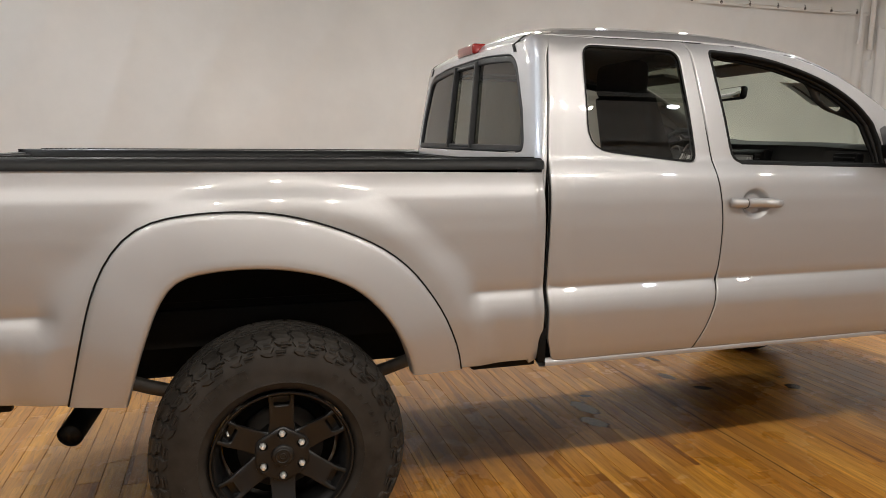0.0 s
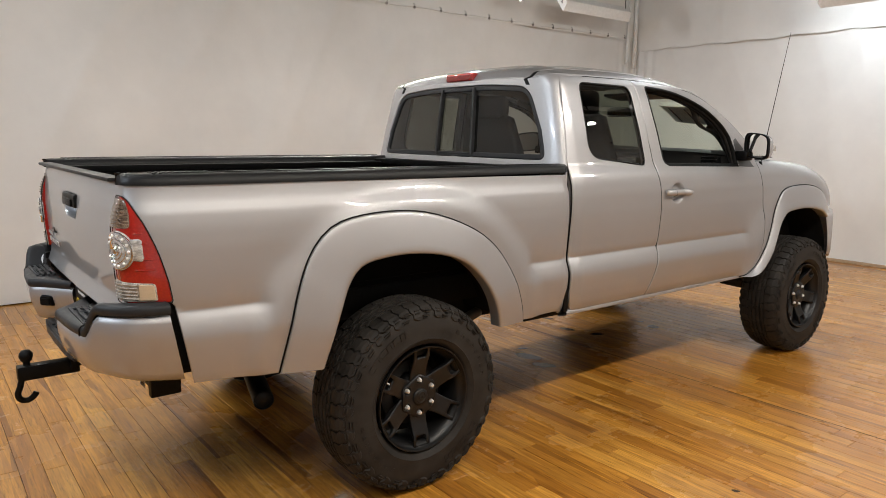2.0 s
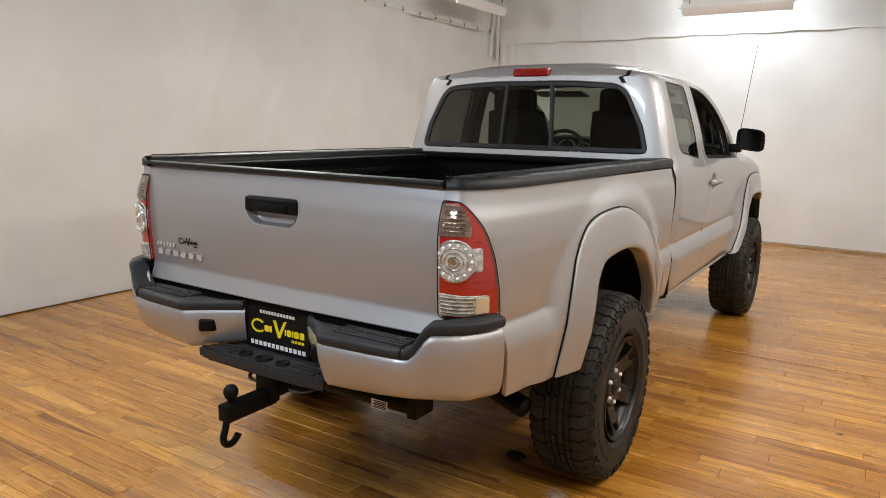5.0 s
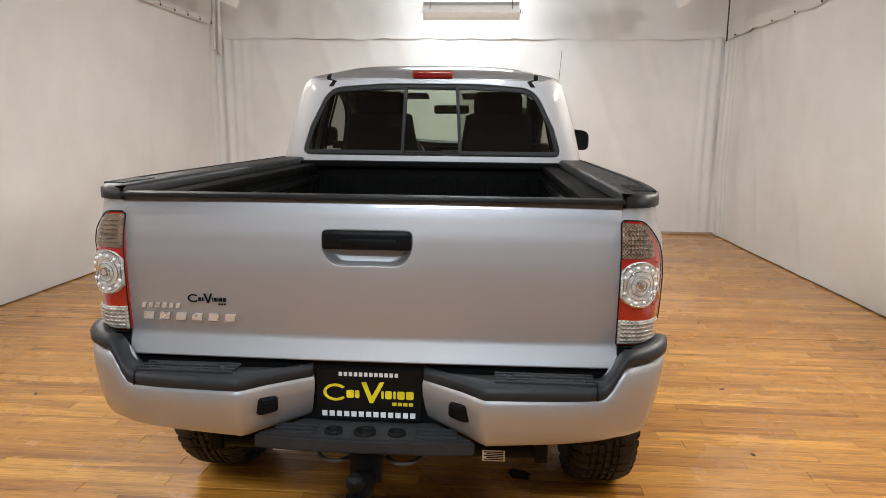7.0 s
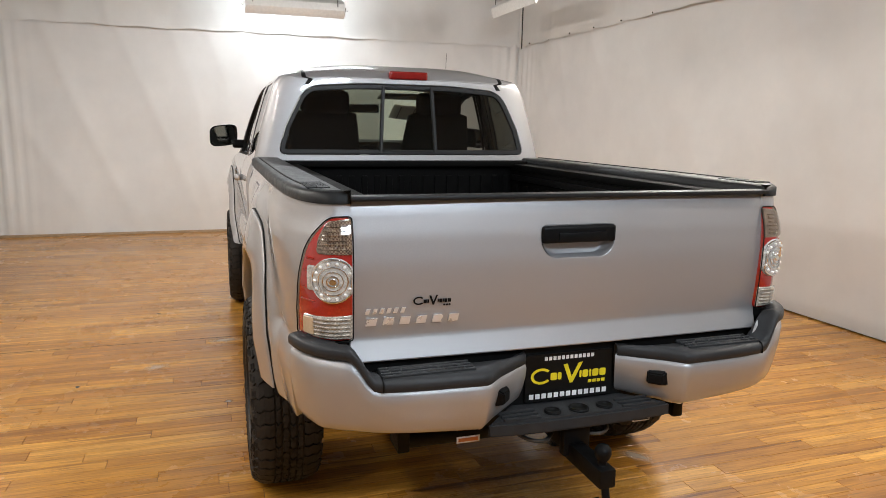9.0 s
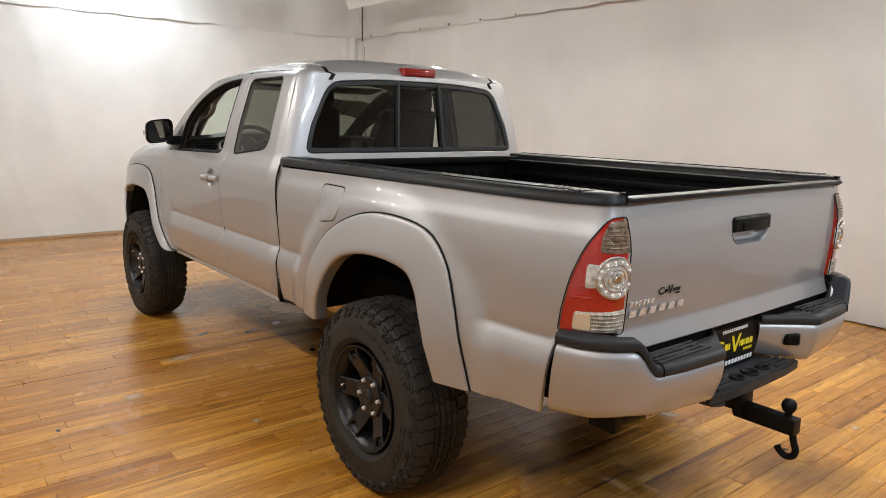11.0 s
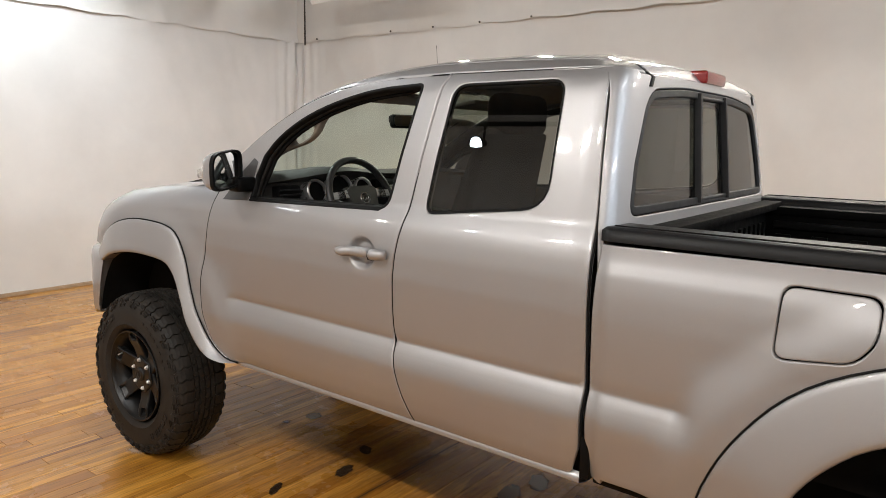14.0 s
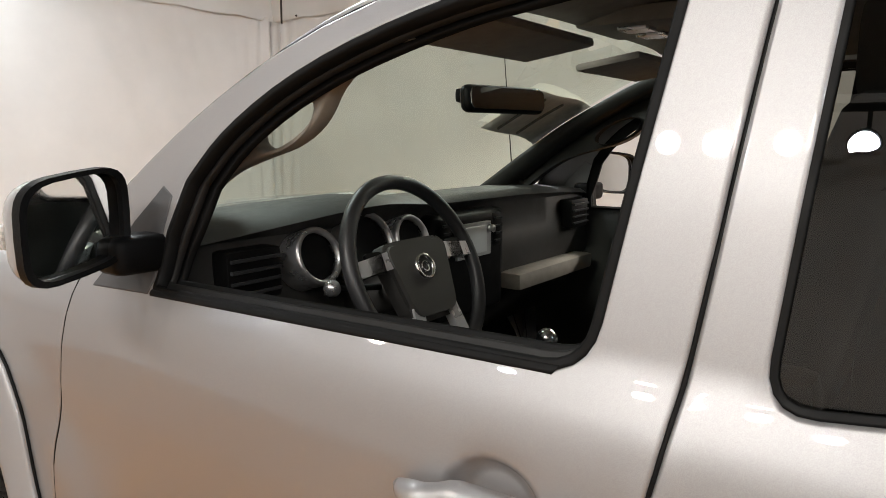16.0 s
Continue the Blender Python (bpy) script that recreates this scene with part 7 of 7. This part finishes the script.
# pipes in the corner by the end wall
bm = bmesh.new()
tube(bm, [(ROOM_X1 - 0.14, ROOM_Y1 - 0.115, ROOM_Z + 0.1), (ROOM_X1 - 0.14, ROOM_Y1 - 0.115, 2.50)], 0.028, 12)
tagged(part("pipe", bm, WHITE), "white vertical pipe in the corner", "pipe")
bm = bmesh.new()
tube(bm, [(ROOM_X1 - 0.30, ROOM_Y1 - 0.10, ROOM_Z + 0.1), (ROOM_X1 - 0.30, ROOM_Y1 - 0.10, 2.62), (ROOM_X1 - 0.32, ROOM_Y1 - 0.10, 2.56)], 0.016, 10)
tagged(part("conduit", bm, WHITE), "thin white conduit beside the corner pipe", "pipe")
bm = bmesh.new()
tube(bm, [(7.06, ROOM_Y0 + 0.145, ROOM_Z + 0.1), (7.06, ROOM_Y0 + 0.145, SEAM - 0.05)], 0.010, 8)
tagged(part("conduit", bm, STEEL), "dark cable running down the corner", "pipe")

# hooks along the seam of the long curtain
hook = None
for k in range(26):
    x = 7.0 - 0.38 * k
    m = pose(x, ROOM_Y1 - 0.085, SEAM_L - 0.005)
    if hook is None:
        hook = thing("curtain_hook", "small metal hook on the curtain seam", "hook", (x, ROOM_Y1 - 0.085, SEAM_L - 0.005), "curtain hooks")
        part("eyelet", lathe([(0.008, 0.0), (0.014, -0.004), (0.016, 0.0), (0.014, 0.004), (0.008, 0.0)], "y", 12), STEEL, hook)
        part("hook_wire", tube(bmesh.new(), [(0, 0.0, 0.0), (0.004, -0.004, 0.03), (0.0, 0.03, 0.05)], 0.003, 6), STEEL, hook)
    else:
        copy_thing(hook, m)
rope = [(x, ROOM_Y1 - 0.075, SEAM_L + 0.006 * math.sin(x * 8)) for x in np.linspace(ROOM_X0 + 0.1, ROOM_X1 - 0.1, 90)]
tagged(part("trim_north", tube(bmesh.new(), rope, 0.006, 6), CLOTH), "hemmed edge of the hung curtain", "trim", kind="structure")
for k in range(14):
    x = 6.9 - 0.62 * k
    bm = bmesh.new()
    bmesh.ops.create_uvsphere(bm, u_segments=8, v_segments=6, radius=0.011, matrix=Matrix.Translation((x, ROOM_Y0 + 0.092, SEAM + 0.02)))
    tagged(part("curtain_stud", bm, STEEL), "dark stud fixing the upper sheet", "stud", "curtain studs")

# stains on the boards, and shade painted under the truck
def stain_or_shade_material(name, colour, rough, solid, edge, fade):
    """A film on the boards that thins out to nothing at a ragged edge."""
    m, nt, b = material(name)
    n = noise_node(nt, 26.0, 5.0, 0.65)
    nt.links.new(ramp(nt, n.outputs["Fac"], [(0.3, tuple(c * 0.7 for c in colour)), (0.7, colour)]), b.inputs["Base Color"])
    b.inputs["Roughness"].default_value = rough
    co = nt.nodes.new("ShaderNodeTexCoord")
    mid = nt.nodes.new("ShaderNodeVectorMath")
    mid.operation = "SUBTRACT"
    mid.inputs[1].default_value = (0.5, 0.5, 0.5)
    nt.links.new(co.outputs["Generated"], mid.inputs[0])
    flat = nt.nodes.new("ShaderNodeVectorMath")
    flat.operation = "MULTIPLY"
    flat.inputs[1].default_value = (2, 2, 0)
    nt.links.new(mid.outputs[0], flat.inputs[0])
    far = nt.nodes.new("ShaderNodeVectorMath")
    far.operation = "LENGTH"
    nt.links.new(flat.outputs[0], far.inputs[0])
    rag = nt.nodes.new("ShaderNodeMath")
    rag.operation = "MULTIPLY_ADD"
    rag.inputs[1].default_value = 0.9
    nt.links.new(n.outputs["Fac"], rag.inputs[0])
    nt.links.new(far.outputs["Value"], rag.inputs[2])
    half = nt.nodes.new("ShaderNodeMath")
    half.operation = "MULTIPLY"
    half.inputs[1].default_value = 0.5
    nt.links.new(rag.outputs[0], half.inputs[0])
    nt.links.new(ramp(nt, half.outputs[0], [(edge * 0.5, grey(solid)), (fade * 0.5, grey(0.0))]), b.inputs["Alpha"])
    return m


DARK = stain_or_shade_material("oil_stain", (0.05, 0.030, 0.018), 0.18, 0.92, 1.15, 1.32)
# thin brown overlay standing in for the shade below the underbody
UNDERSHADE = stain_or_shade_material("dull_grime", (0.10, 0.062, 0.034), 0.45, 0.45, 0.55, 1.40)
PALE = stain_or_shade_material("pale_scuff", (0.74, 0.62, 0.48), 0.4, 0.62, 0.55, 1.30)


def stain(x, y, rx, ry, turn, mat, seed, label, high=0.0012):
    """A ragged patch lying on the boards: dirt, wear or painted shade."""
    rng = random.Random(seed)
    ph = [rng.uniform(0, 6.28) for _ in range(4)]
    bm = bmesh.new()
    rim = []
    for a in np.linspace(0, 2 * math.pi, 40)[:-1]:
        r = 1 + 0.16 * math.sin(2 * a + ph[0]) + 0.10 * math.sin(3 * a + ph[1]) + 0.04 * math.sin(5 * a + ph[2])
        rim.append(bm.verts.new((rx * r * math.cos(a), ry * r * math.sin(a), 0)))
    bm.faces.new(rim)
    ob = part("floor_stain", bm, mat, smooth=False)
    ob.matrix_world = pose(x, y, high, 0, 0, math.degrees(turn))
    tagged(ob, label, "stain", kind="structure")


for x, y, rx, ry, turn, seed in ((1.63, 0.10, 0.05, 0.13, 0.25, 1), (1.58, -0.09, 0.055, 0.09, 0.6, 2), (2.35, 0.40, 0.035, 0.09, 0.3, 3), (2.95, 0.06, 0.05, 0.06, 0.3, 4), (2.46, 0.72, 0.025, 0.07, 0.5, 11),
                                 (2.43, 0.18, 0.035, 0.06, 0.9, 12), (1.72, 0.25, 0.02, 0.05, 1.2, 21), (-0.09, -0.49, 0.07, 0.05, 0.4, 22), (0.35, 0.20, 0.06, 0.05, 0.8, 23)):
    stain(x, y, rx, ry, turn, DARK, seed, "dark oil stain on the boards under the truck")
# broad darker patches that paint the truck's shade onto the floor
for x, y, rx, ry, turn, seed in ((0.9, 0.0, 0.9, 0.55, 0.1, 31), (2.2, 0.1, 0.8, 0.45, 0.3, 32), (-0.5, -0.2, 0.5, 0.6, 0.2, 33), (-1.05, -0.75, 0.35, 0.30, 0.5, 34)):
    stain(x, y, rx, ry, turn, UNDERSHADE, seed, "dull patch under the truck, its shade put into the colour", 0.0007)
stain(3.01, 0.21, 0.03, 0.04, 0.9, PALE, 13, "pale scrap stuck to the boards")
for x, y, rx, ry, turn, seed in ((3.30, 0.92, 0.09, 0.05, 0.2, 14), (2.04, 1.02, 0.07, 0.14, 0.1, 15), (1.57, 1.42, 0.06, 0.11, 0.3, 16), (0.887, 1.012, 0.035, 0.035, 0.0, 17), (-0.32, -0.79, 0.10, 0.07, 0.5, 8), (-1.0, -1.45, 0.03, 0.05, 0.4, 18)):
    stain(x, y, rx, ry, turn, PALE, seed, "pale worn scuff on the boards")
for x, y, seed in ((1.335, 1.835, 7), (1.05, -1.72, 41), (2.5, -2.0, 42), (0.2, -1.6, 43), (-0.9, -0.9, 44), (2.9, 1.5, 45), (-2.2, 1.3, 46), (-1.7, -1.9, 47), (0.6, 2.2, 48)):
    stain(x, y, 0.012, 0.024, seed * 0.7, DARK, seed, "dark speck of dirt on the boards")

# ---------------------------------------------------------------- floor boards, piece by piece
BW, BL = 0.092, 0.95
rng = random.Random(11)


def board(lo, hi):
    """One board: flat top with a fine chamfer."""
    (x0, y0), (x1, y1) = lo, hi
    c = 0.0011
    g = 0.0008
    v = [(x0 + g, y0 + g, -0.006), (x1 - g, y0 + g, -0.006), (x1 - g, y1 - g, -0.006), (x0 + g, y1 - g, -0.006),
         (x0 + g, y0 + g, -c), (x1 - g, y0 + g, -c), (x1 - g, y1 - g, -c), (x0 + g, y1 - g, -c),
         (x0 + g + c, y0 + g + c, 0), (x1 - g - c, y0 + g + c, 0), (x1 - g - c, y1 - g - c, 0), (x0 + g + c, y1 - g - c, 0)]
    f = [(0, 1, 5, 4), (1, 2, 6, 5), (2, 3, 7, 6), (3, 0, 4, 7), (4, 5, 9, 8), (5, 6, 10, 9), (6, 7, 11, 10), (7, 4, 8, 11), (8, 9, 10, 11)]
    return v, f


seam = part("floor_joint", box(bmesh.new(), (2.1195, ROOM_Y0 + 0.08, -0.004), (2.1245, ROOM_Y1 - 0.08, 0.0009)), simple("dark_joint", (0.022, 0.012, 0.006), 0.8), floor, "dark joint between two stretches of boards", smooth=False)
v, f = board((-BW / 2, -BL / 2), (BW / 2, BL / 2))
one = mesh_of(v, f)
one.materials.append(PLANK)
rest_v, rest_f, singles = [], [], 0
row = 0
x = ROOM_X0
while x < ROOM_X1:
    y = ROOM_Y0 - rng.uniform(0, BL)
    while y < ROOM_Y1:
        y0, y1 = max(y, ROOM_Y0), min(y + BL, ROOM_Y1)
        whole = y1 - y0 > BL - 1e-6
        near = whole and -2.2 < x < 2.6 and 0.55 < abs((y0 + y1) / 2) < 2.4
        if near and singles < 300:
            ob = new("plank", one)
            ob.parent = floor
            ob.location = (x + BW / 2, (y0 + y1) / 2, 0)
            singles += 1
        elif y1 - y0 > 0.01:
            v, f = board((x, y0), (min(x + BW, ROOM_X1), y1))
            k = len(rest_v)
            rest_v += v
            rest_f += [tuple(i + k for i in q) for q in f]
        y += BL
    x += BW
tagged(part("planks", mesh_of(rest_v, rest_f), PLANK, floor, smooth=False), "golden bamboo floor planks", kind="stuff")
